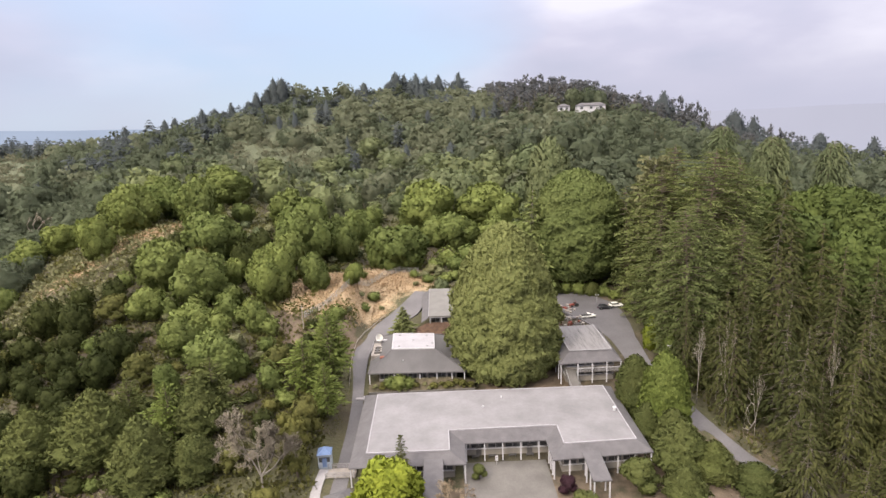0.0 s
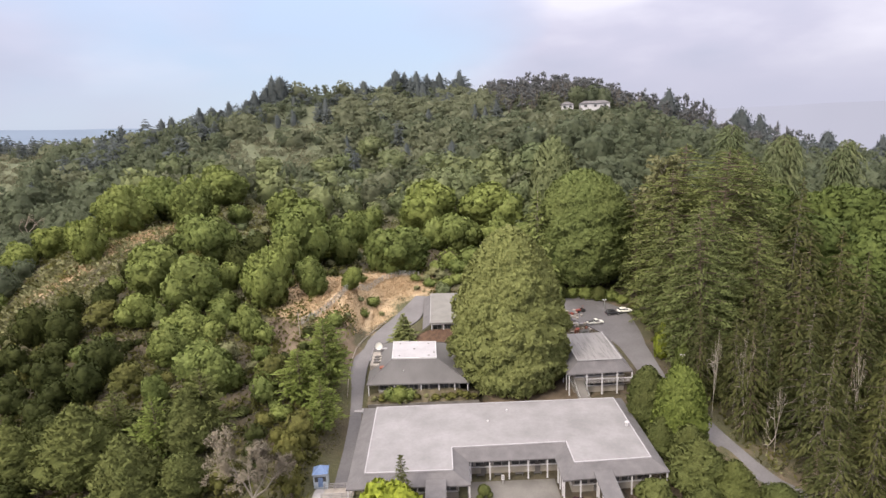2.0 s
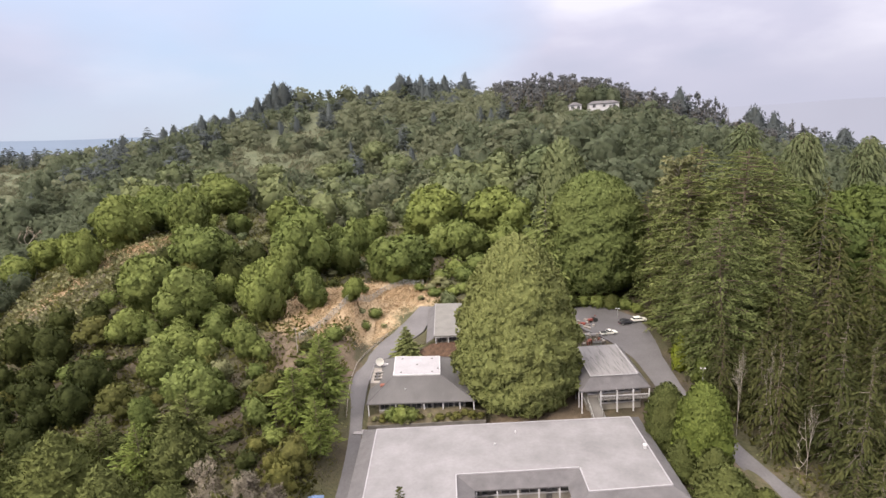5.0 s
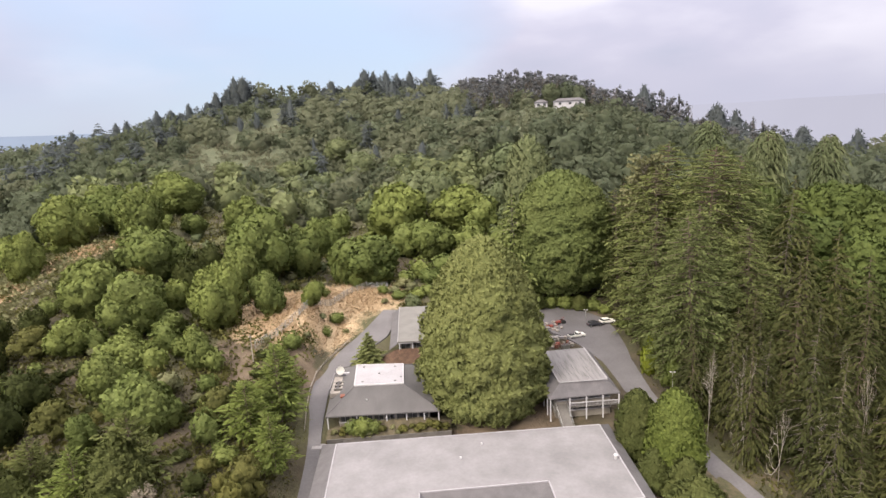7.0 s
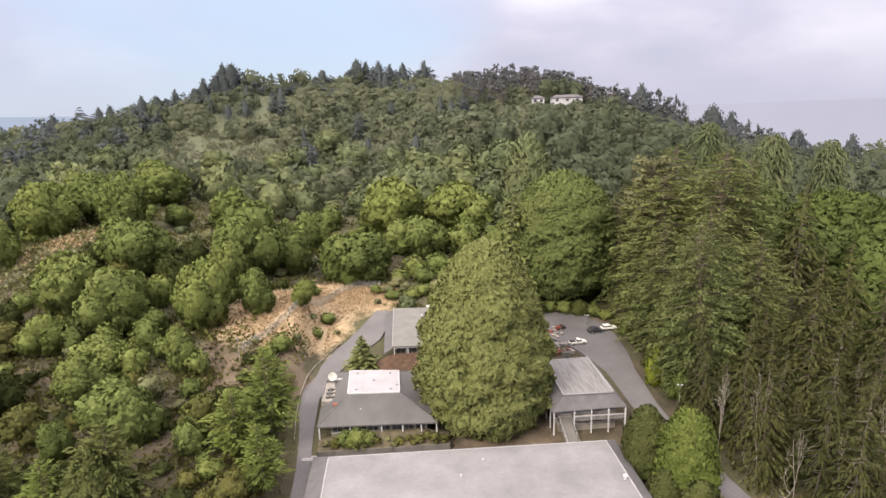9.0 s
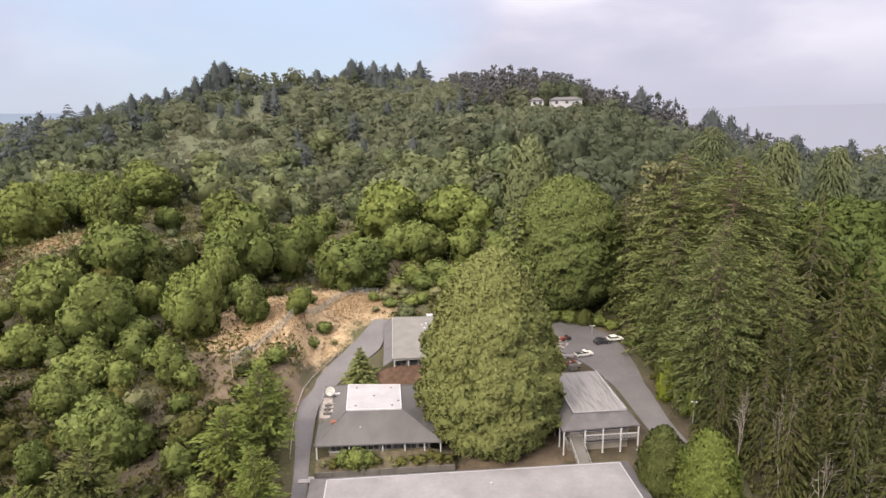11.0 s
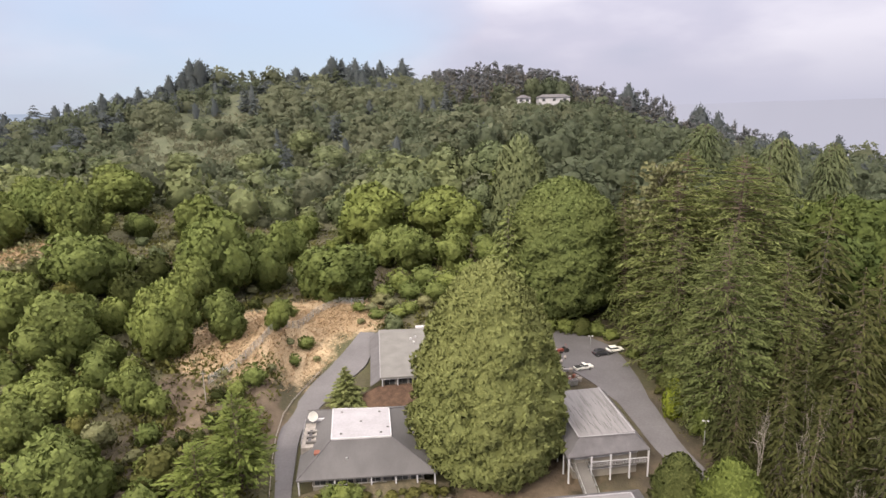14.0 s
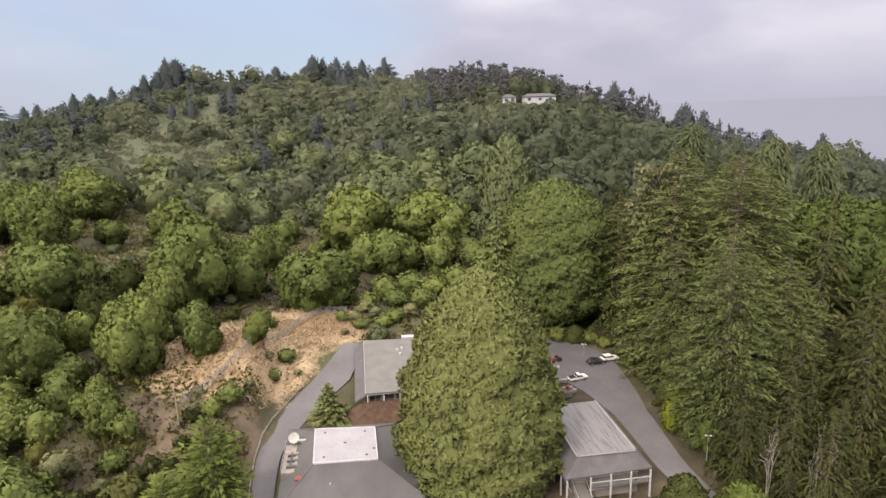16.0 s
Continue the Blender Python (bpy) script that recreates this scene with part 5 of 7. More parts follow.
for k in range(420):
    x, y = rng.uniform(60, 190), rng.uniform(88, 245)
    near = smooth(100, 190, np.array(y)) * 14 + 22
    if x < 92:
        r, h = rng.uniform(3.4, 5.6), float(near) * rng.uniform(0.55, 0.95)
        pair, what = (rng.choice(FIRS_OPEN), "fir_tree") if rng.random() < 0.75 else (rng.choice(FIRS), "fir_tree")
    elif x < 120 and rng.random() < 0.6:
        r, h = rng.uniform(4.5, 6.5), rng.uniform(18, 30)
        pair, what = rng.choice(FIRS), "fir_tree"
    else:
        r, h = rng.uniform(6.5, 9.5), rng.uniform(13, 19)
        # half of these take the shade-darkened leaf colour
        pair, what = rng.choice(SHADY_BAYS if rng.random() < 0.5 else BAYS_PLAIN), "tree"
    if free(x, y, r * 0.6, 0.95) and clear_of_site(x, y, r) and not (x > 120 and y < 120):
        tall = 3.0 if what == "fir_tree" else 2.0
        plant(pair, x, y, r, h, tall, rng, what, L_FIR if what == "fir_tree" else "large bright-green broadleaf tree in the wood", "tree", "fir wood")
        note(x, y, r * 0.6)

for k in range(260):
    x, y = rng.uniform(60, 104), rng.uniform(84, 150)
    r = rng.uniform(3.0, 5.0)
    if free(x, y, r * 0.6, 0.98) and clear_of_site(x, y, r):
        pair = rng.choice(FIRS_OPEN) if rng.random() < 0.92 else rng.choice(FIRS)
        plant(pair, x, y, r, r * rng.uniform(4.0, 6.0), 3.0, rng, "fir_tree", L_FIR, "tree", "fir wood")
        note(x, y, r * 0.5)

# valley wood, west of the road
for k in range(2300):
    x, y = rng.uniform(-165, -27), rng.uniform(74, 215)
    if x < -0.95 * y - 15:
        continue
    r = rng.uniform(3.6, 5.8) if k < 700 else rng.uniform(1.6, 3.2)
    tall = rng.uniform(1.9, 2.6) if k < 1500 else rng.uniform(1.5, 2.2)
    if y < 165 and k % 5 and x > -85:
        r, tall = min(r, rng.uniform(1.2, 2.6)), rng.uniform(1.2, 1.8)
    if y > 152 and x > -49:
        r, tall = min(r, rng.uniform(1.4, 2.4)), 1.5
    if free(x, y, r, 0.86) and clear_of_site(x, y, r) and clear_of_meadow(x, y, 0.30):
        roll = rng.random()
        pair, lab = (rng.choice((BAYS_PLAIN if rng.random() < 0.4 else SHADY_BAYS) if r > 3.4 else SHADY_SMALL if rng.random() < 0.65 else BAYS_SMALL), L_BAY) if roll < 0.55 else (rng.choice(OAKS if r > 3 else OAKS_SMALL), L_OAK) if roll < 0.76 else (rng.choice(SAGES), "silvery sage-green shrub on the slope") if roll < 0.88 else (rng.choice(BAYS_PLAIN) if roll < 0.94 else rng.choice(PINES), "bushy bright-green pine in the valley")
        # the western hollow's deep shade is put in through the darkened leaves
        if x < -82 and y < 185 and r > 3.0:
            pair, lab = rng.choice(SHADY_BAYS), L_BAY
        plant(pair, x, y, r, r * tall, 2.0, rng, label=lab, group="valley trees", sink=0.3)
        note(x, y, r)

# lower hillside: the nearer trees one by one, the rest as woods
def hill_stock(kind, r):
    return {"bay": HILL_BAYS, "oak": HILL_OAKS, "sage": SAGES}[kind]


woods_behind = []
for k in range(5200):
    x, y = rng.uniform(-300, 330), rng.uniform(198, 345)
    if x < -0.9 * y - 10 or x > 1.0 * y + 10 or (x > 72 and y < 262 and x < 165):
        continue
    r = rng.uniform(3.0, 4.8) if k % 4 == 3 or k > 4000 else rng.uniform(6.5, 10.0)
    if -165 < x < 34 and y < 305:
        r = rng.uniform(1.3, 3.0)
    if free(x, y, r, 0.62) and clear_of_site(x, y, r) and clear_of_meadow(x, y, 0.35):
        roll = rng.random()
        if r < 4.5:
            kind, lab = ("sage", "silvery sage-green shrub on the slope") if roll < 0.25 else ("bay", L_BAY) if roll < 0.5 else ("oak", L_OAK)
            h = r * rng.uniform(1.3, 1.9)
        else:
            kind, lab = ("bay", L_BAY) if roll < 0.55 else ("oak", L_OAK)
            h = r * rng.uniform(1.5, 2.1)
        note(x, y, r * 0.9)
        if 62 < x < 118 and y > 290:
            h = min(h, max(3.5, 63.4 - land_at(x, y)))
        if y < 300 and -130 < x < 60 and r > 2.6:
            plant(rng.choice(hill_stock(kind, r)), x, y, r, h, 2.0, rng, label=lab, group="hillside trees", sink=0.4)
        else:
            woods_behind.append((x, y, r, h, kind))


def behind_the_crest(x, y, z):
    """Whether nearer land along the slope hides a tree at (x, y)."""
    k = np.linspace(0.55, 0.97, 12)
    return float(np.max(land(x * k, y * k))) > z + 9


def far_woods():
    """The wooded upper hill and its crest: many small crowns and spires in one mesh."""
    g = np.random.default_rng(77)
    leaf, conif, gum, bark, brush, sage, scrub, deep, slope = [], [], [], [], [], [], [], [], []
    small = [dome_tree(300 + k, BALL1, 42, 0.28, 3, 7, 0.20, calm=0.6)[0] for k in range(6)]
    mid = [dome_tree(306 + k, BALL1, 72, 0.20, 4, 9, 0.24, calm=0.45)[0] for k in range(6)]
    spires = [dense_conifer(310 + k, 185, 0.185, leaf_profile if k % 2 else plume_profile, 0.75, 0.1, 0.55, rows=7, cols=6, tiers=0.3, skirts=6)[0] for k in range(6)]
    crest_firs = [bough_tree(315 + k, 13, 6, 5, leaf_profile, 0.36, 0.25, 0.2, 0.3, 0.35)[0] for k in range(3)]
    skyline_firs = [clump_conifer(345 + k, 150, 0.17, [(0.02, 0.75), (0.2, 1.0), (0.45, 0.84), (0.65, 0.62), (0.82, 0.38), (0.93, 0.2), (1.0, 0.03)] if k % 2 else [(0.02, 0.7), (0.25, 0.95), (0.5, 1.0), (0.7, 0.85), (0.85, 0.6), (0.95, 0.33), (1.0, 0.08)], 4, 0.6, 0.4, 14, 12, 0.42, 0.5)[0] for k in range(4)]
    gums = [gum_tree(320 + k, 13, 104, 0.22) for k in range(3)]

    def put(store, pieces, x, y, r, h, tall, sink=0.4):
        z, a = land_at(x, y) - sink, g.uniform(0, 6.28)
        c, s = math.cos(a) * r, math.sin(a) * r
        for v, f, *rest in pieces:
            w = np.stack([v[:, 0] * c - v[:, 1] * s + x, v[:, 0] * s + v[:, 1] * c + y, v[:, 2] * h / tall + z], 1)
            turned = [np.stack([(q[:, 0] * c - q[:, 1] * s) / r, (q[:, 0] * s + q[:, 1] * c) / r, q[:, 2]], 1) for q in rest]
            store.append((w, f, *turned))
    tiny = [low_brush(340 + k, 34) for k in range(4)]
    for x, y, r, h, kind in woods_behind:
        if r < 3.1:
            put(sage if kind == "sage" else brush if y < 290 else slope, tiny[g.integers(4)], x, y, r, h * 0.8, 2.0)
            continue
        # west of -165 the dark tone imitates a slope lying in shadow
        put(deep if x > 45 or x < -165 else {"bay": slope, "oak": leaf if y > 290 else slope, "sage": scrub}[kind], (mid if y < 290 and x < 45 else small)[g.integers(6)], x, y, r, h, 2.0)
    low = [low_brush(330 + k) for k in range(5)]
    for k in range(5000):
        x, y = (g.uniform(-120, -27), g.uniform(84, 185)) if k < 3700 else (g.uniform(60, 108), g.uniform(84, 160)) if k < 4300 else (g.uniform(-170, 90), g.uniform(180, 330))
        r = g.uniform(0.8, 2.6)
        if x > -0.95 * y - 15 and x < 0.8 * y and clear_of_site(x, y, r + 0.3) and clear_of_meadow(x, y, 0.62 if k % 4 else 0.9):
            put(sage if g.random() < (0.1 if k < 3700 else 0.3) else brush, low[g.integers(5)], x, y, r, r * g.uniform(1.0, 1.7), 2.0)
    for k in range(4200):
        x, y = g.uniform(-165, 34), g.uniform(178, 305)
        r = g.uniform(0.9, 2.4)
        if x > -0.95 * y - 15 and clear_of_site(x, y, r + 0.3) and clear_of_meadow(x, y, 0.45):
            put(sage if g.random() < 0.2 else brush, low[g.integers(5)], x, y, r, r * g.uniform(1.0, 1.8), 2.0)
    for k in range(5200):
        x, y = g.uniform(-170, -88), g.uniform(178, 262)
        d = float(dry_at(np.array([x]), np.array([y]))[0])
        if blob(x, y, -127, 222, 27, 36) > 0.30 and g.random() > d * 0.6:
            r = g.uniform(0.8, 2.9)
            put(sage if g.random() < 0.78 else brush, low[g.integers(5)], x, y, r, r * g.uniform(0.9, 1.5), 2.0)
    for k in range(420):
        y = g.uniform(134, 192)
        x = g.uniform(56.8, 64) if y < 166 else g.uniform(59.5, 66)
        r = g.uniform(0.4, 1.2)
        put(sage if g.random() < 0.25 else brush, low[g.integers(5)], x, y, r, r * g.uniform(0.9, 1.5), 2.0)
    for k in range(220):
        x, y = g.uniform(-28, -23.6), g.uniform(96, 146)
        r = g.uniform(0.4, 1.1)
        if abs(y - 108.5) > 5 and x < -24.0 + 0.02 * (y - 120) - r * 0.5:
            put(sage if g.random() < 0.25 else brush, low[g.integers(5)], x, y, r, r * g.uniform(0.9, 1.5), 2.0)
    for k in range(260):
        x, y = g.uniform(-47, -26.5), g.uniform(128, 192)
        r = g.uniform(0.5, 1.3)
        if float(bare_at(np.array([x]), np.array([y]))[0]) < 0.75 and x < np.interp(y, [128, 165, 177, 192], [-26.5, -27, -24.5, -19]):
            put(sage if g.random() < 0.4 else brush, low[g.integers(5)], x, y, r, r * g.uniform(0.9, 1.5), 2.0)
    step = 9.4
    for y in np.arange(345, 640, step):
        for x in np.arange(-0.95 * y, 1.0 * y, step * (1 + (y - 345) / 600)):
            px, py = x + g.uniform(-4, 4), y + g.uniform(-4, 4)
            if 76 < px < 108 and 366 < py < 386:
                continue
            z = land_at(px, py)
            if behind_the_crest(px, py, z):
                continue
            stand = noise.noise((px * 0.013, py * 0.013, 7.0)) + 0.5 * noise.noise((px * 0.03, py * 0.03, 2.0))
            dark = noise.noise((px * 0.016, py * 0.016, 19.0))
            p = g.random()
            crest = land_at(px * 1.07, py * 1.07) < z + 1.5
            if crest and p < 0.7 and not 40 < px < 215:
                lofty = 0.55 + 0.25 * noise.noise((px * 0.025, py * 0.025, 41.0)) + (0.5 if px > 0 else 0.25) * float(smooth(160, 230, np.array(abs(px))))
                if g.random() < 0.5:
                    put(deep, small[g.integers(6)], px, py, g.uniform(4, 6.5), g.uniform(11, 17) * lofty, 2.0, 3.0)
                else:
                    put(conif, crest_firs[g.integers(3)], px, py, g.uniform(3.0, 4.6), g.uniform(12, 19) * lofty, 3.0, 2.0)
            elif 45 < px < 215 and py > 384 and p < 0.85:
                gm = gums[g.integers(3)]
                h, r = g.uniform(12, 19), g.uniform(4.5, 7)
                put(gum, gm[0], px, py, r, h, 3.0)
                put(bark, gm[1], px, py, r, h, 3.0)
                put(deep, small[g.integers(6)], px + 3, py - 3, g.uniform(4, 6), g.uniform(4, 6), 2.0, 1.0)
            elif stand > 0.3 and z < 58:
                for q in range(14):
                    r = g.uniform(1.8, 3.6)
                    put(scrub if g.random() < 0.7 else leaf, low[g.integers(5)], px + g.uniform(-4, 4), py + g.uniform(-4, 4), r, r * g.uniform(1.0, 1.6), 2.0)
            elif (px < -150 and py > 360 and p < 0.75) or (px > 150 and p < 0.4):
                if g.random() < 0.6:
                    put(deep, small[g.integers(6)], px, py, g.uniform(5, 7.5), g.uniform(12, 17), 2.0, 3.0)
                else:
                    put(conif, crest_firs[g.integers(3)], px, py, g.uniform(3.4, 5.2), g.uniform(11, 20), 3.0)
            elif p < (0.6 if dark > -0.1 and z > 58 else 0.22 if dark > 0.0 and z > 34 else 0.05):
                tallness = 1.0 + 0.7 * noise.noise((px * 0.03, py * 0.03, 31.0))
                if g.random() < 0.4:
                    gm = gums[g.integers(3)]
                    put(deep, gm[0], px, py, g.uniform(4.5, 7.5), g.uniform(9, 15) * tallness, 3.0, 2.0)
                else:
                    put(conif, (spires[g.integers(6)] if g.random() < 0.4 else crest_firs[g.integers(3)]), px, py, g.uniform(3.0, 4.8), g.uniform(9, 16) * tallness, 3.0, 1.0)
            else:
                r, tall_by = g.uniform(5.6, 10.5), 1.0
                # the west flank's shade comes from forcing the dark leaf colour here
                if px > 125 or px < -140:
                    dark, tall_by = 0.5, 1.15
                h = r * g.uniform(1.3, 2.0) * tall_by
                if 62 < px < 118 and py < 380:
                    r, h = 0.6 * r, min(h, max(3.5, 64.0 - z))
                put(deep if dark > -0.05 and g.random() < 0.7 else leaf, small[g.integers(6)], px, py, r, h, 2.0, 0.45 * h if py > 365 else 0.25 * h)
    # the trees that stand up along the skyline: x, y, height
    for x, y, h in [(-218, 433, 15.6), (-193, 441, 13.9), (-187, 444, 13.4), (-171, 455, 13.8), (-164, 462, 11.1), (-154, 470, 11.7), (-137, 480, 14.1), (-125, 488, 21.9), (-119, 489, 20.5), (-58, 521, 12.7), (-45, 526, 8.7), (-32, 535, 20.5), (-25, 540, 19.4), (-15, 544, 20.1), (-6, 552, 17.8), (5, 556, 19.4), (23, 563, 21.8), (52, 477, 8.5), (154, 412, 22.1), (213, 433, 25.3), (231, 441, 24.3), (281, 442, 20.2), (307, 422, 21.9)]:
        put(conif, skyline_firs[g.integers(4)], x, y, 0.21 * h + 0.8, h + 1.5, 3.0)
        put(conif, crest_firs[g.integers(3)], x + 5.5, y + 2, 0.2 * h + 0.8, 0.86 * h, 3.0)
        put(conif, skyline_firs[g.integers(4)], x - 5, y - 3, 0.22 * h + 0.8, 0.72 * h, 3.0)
    for x, y, h in [(-226, 433, 16.8), (-211, 437, 9.8), (-94, 503, 12.7), (-88, 508, 12.4), (59, 464, 17.3), (67, 450, 21.8), (77, 440, 20.0), (86, 434, 16.9), (99, 427, 15.2), (111, 419, 17.8), (123, 416, 13.9), (135, 416, 15.8), (145, 412, 18.1), (168, 415, 26.0), (181, 418, 25.7), (248, 445, 23.9), (262, 445, 21.8)]:
        gm = gums[g.integers(3)]
        for dx, k in ((0, 1.0), (7, 0.9), (-6, 0.85)):
            put(gum if x > 0 else deep, gm[0], x + dx, y + 2 * k, 4.6, h * k + 0.5, 3.0)
            put(bark, gm[1], x + dx, y + 2 * k, 4.6, h * k + 0.5, 3.0)
    for x, y, h in [(-203, 436, 8.7), (-107, 496, 17.2), (-74, 515, 15.4), (48, 554, 14.5), (294, 433, 15.8), (318, 413, 22.6)]:
        put(leaf, mid[g.integers(6)], x, y, 0.5 * h, h, 2.0)
    for store, mat, name, lab in ((brush, OLIVE, "undergrowth", "low olive-green brush between the trees"), (sage, SAGE, "sage_brush", "grey-green sage brush on the slopes"), (scrub, SCRUB, "chaparral", "low olive-brown chaparral on the upper slope"), (slope, GREYED_SLOPE, "slope_woods", "green bay and oak woods on the middle slope"), (deep, DARK_HAZED, "far_oak_woods", "dark oak woods on the upper hill, shade and haze in their colour"), (leaf, HAZED_LEAF, "far_woods", "scrub oak woods covering the upper hill, paled with haze colour"), (conif, HAZED_CONIFER, "far_conifers", "dark conifers along the hill crest, blued with haze colour"),
                                  (gum, EUCALYPT, "far_eucalyptus", "grey-green eucalyptus grove on the ridge, blued with haze colour"), (bark, GREY_BARK, "far_eucalyptus_stems", "grey bare eucalyptus stems on the ridge")):
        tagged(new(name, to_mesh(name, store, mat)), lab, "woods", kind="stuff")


far_woods()


# ---- buildings ----
def skirt_roof(name, outer, inner, z_out, z_in, mat, parent, label="", thick=0.25):
    """A mansard skirt between the eaves line and the edge of the flat roof, with a fascia and a soffit."""
    n = len(outer)
    v = [(*p, z_out) for p in outer] + [(*p, z_in) for p in inner] + [(*p, z_out - thick) for p in outer] + [(*p, z_in - thick - 0.1) for p in inner]
    f = []
    for k in range(n):
        j = (k + 1) % n
        f += [(k, j, n + j, n + k), (2 * n + k, 2 * n + j, j, k), (3 * n + k, 3 * n + j, 2 * n + j, 2 * n + k)]
    return mesh_ob(name, v, f, mat, parent, label)


def flat_roof(name, outline, z, mat, parent, label="", thick=0.12):
    bm = bmesh.new()
    low = [bm.verts.new((*p, z - thick)) for p in outline]
    face = bm.faces.new(low)
    r = bmesh.ops.extrude_face_region(bm, geom=[face])
    bmesh.ops.translate(bm, vec=(0, 0, thick), verts=[e for e in r["geom"] if isinstance(e, bmesh.types.BMVert)])
    bmesh.ops.recalc_face_normals(bm, faces=bm.faces[:])
    return part(name, bm, mat, parent, label)


def column(x, y, z0, z1, parent, w=0.24, mat=None):
    bm = bmesh.new()
    add_box(bm, x - w / 2, y - w / 2, z0, x + w / 2, y + w / 2, z1)
    add_box(bm, x - w * 0.62, y - w * 0.62, z0, x + w * 0.62, y + w * 0.62, z0 + 0.12)
    return part("column", bm, mat or WHITE, parent, "white square post")


def wall_run(x0, y0, x1, y1, z0, z1, parent, bays, sill=1.5, head=0.55, door_bays=()):
    """A wall with a white sill band and a window or door in each bay."""
    d = Vector((x1 - x0, y1 - y0, 0))
    ln = d.length
    m = Matrix.Translation((x0, y0, 0)) @ Matrix.Rotation(math.atan2(d.y, d.x), 4, "Z")
    bm = bmesh.new()
    add_box(bm, 0, -0.12, z0 - 0.8, ln, 0.12, z0 + sill, m)
    add_box(bm, 0, -0.12, z1 - head, ln, 0.12, z1, m)
    wb = ln / bays
    for k in range(bays + 1):
        x = min(max(k * wb, 0.15), ln - 0.15)
        add_box(bm, x - 0.15, -0.12, z0 + sill, x + 0.15, 0.12, z1 - head, m)
    wall = part("wall", bm, BEIGE, parent, "beige stucco wall")
    box("sill_band", 0, -0.22, z0 + sill - 0.18, ln, -0.123, z0 + sill + 0.02, WHITE, wall, "white sill band", m=m)
    for k in range(bays):
        a, b = k * wb + 0.15, (k + 1) * wb - 0.15
        win = box("pane", a, -0.03, z0 + sill, b, 0.03, z1 - head, GLASS, wall, "dark window pane", m=m)
        bm = bmesh.new()
        for x in (a + 0.05, (a + b) / 2, b - 0.05):
            add_box(bm, x - 0.05, -0.10, z0 + sill, x + 0.05, -0.033, z1 - head, m)
        for z in (z0 + sill + 0.05, z1 - head - 0.05):
            add_box(bm, a, -0.09, z - 0.05, b, -0.034, z + 0.05, m)
        part("window_frame", bm, FRAME, wall, "grey-beige window frame")
        if k in door_bays:
            box("door", (a + b) / 2 - 0.55, -0.18, z0, (a + b) / 2 + 0.55, -0.124, z0 + 2.15, DARK_TRIM, wall, "dark door", m=m)
    return wall


def long_building():
    root = empty("school_building", pose(0, 0, 0), "long low building with white flat roof and grey eaves", "building")
    zg, ze, zw = -8.55, -4.3, -2.66
    inner = [(-15.7, 105.3), (0.4, 105.2), (0.4, 112.9), (22.9, 113.2), (22.9, 105.9), (37.2, 106.5), (37.2, 130.7), (-15.9, 131.0)]
    outer = [(-19.0, 102.9), (3.6, 102.7), (3.6, 110.2), (20.1, 110.2), (20.1, 102.8), (39.9, 104.2), (40.0, 133.6), (-19.3, 134.2)]
    skirt_roof("eave_roof", outer, inner, ze, zw - 0.05, ROOF_GREY, root, "grey roll-roofed sloping eaves")
    flat_roof("roof", inner, zw, ROOF_WHITE, root, "white flat roof membrane", 0.3)
    lip = bmesh.new()
    for k in range(len(inner)):
        a, b = Vector((*inner[k], 0)), Vector((*inner[(k + 1) % len(inner)], 0))
        m = Matrix.Translation(a) @ Matrix.Rotation(math.atan2(b.y - a.y, b.x - a.x), 4, "Z")
        add_box(lip, -0.1, -0.12, zw - 0.1, (b - a).length + 0.1, 0.10, zw + 0.10, m)
    part("roof_edge", lip, ROOF_BRIGHT, root, "pale metal roof edge")
    # outer walls, set back behind the posts
    runs = [(-16.6, 105.4, 1.2, 105.4, 6), (1.2, 105.4, 1.2, 112.9, 3), (1.2, 112.9, 22.5, 112.9, 6), (22.5, 112.9, 22.5, 105.6, 3), (22.5, 105.6, 37.4, 106.4, 5),
            (37.4, 106.4, 37.6, 131.4, 8), (37.6, 131.4, -16.9, 131.8, 15), (-16.9, 131.8, -16.6, 105.4, 8)]
    for k, (x0, y0, x1, y1, bays) in enumerate(runs):
        wall_run(x0, y0, x1, y1, zg, ze - 0.1, root, bays, door_bays=(1, 4) if k in (2, 4, 0) else ())
    for x in (3.9, 7.6, 11.3, 15.0, 18.7):
        column(x, 110.5, zg, ze - 0.2, root)
    for y in (108.6, 106.6, 104.6, 103.1):
        column(20.4, y, zg, ze - 0.2, root)
        column(3.3, y, zg, ze - 0.2, root)
    for x in (23.5, 26.6, 33.0, 36.4, 39.6):
        column(x, 103.4 + (x - 20) * 0.06, zg, ze - 0.2, root)
    for x in (-18.7, -14.5, -10.3, -6.1, -1.4):
        column(x, 103.2, zg, ze - 0.2, root)
    for k in range(8):
        column(39.7, 108 + 3.6 * k, zg, ze - 0.2, root)
        column(-18.9, 108 + 3.6 * k, zg, ze - 0.2, root)
    # two covered walks that reach out from the front
    for x0, x1, y0 in ((26.0, 29.4, 95.6), (-4.6, -0.9, 92.0)):
        v = [(x0, y0, ze - 0.05), (x1, y0, ze - 0.05), (x1, 104.8, ze + 0.75), (x0, 104.8, ze + 0.75)]
        v += [(a, b, c - 0.24) for a, b, c in v]
        mesh_ob("walk_roof", v, [(0, 1, 2, 3), (7, 6, 5, 4), (0, 4, 5, 1), (1, 5, 6, 2), (3, 7, 4, 0)], ROOF_GREY, root, "grey roof of a covered walk")
        for y in (y0 + 0.4, y0 + 3.2, y0 + 6.0):
            column(x0 + 0.3, y, zg, ze - 0.2, root)
            column(x1 - 0.3, y, zg, ze - 0.2, root)
    return root


long_building()


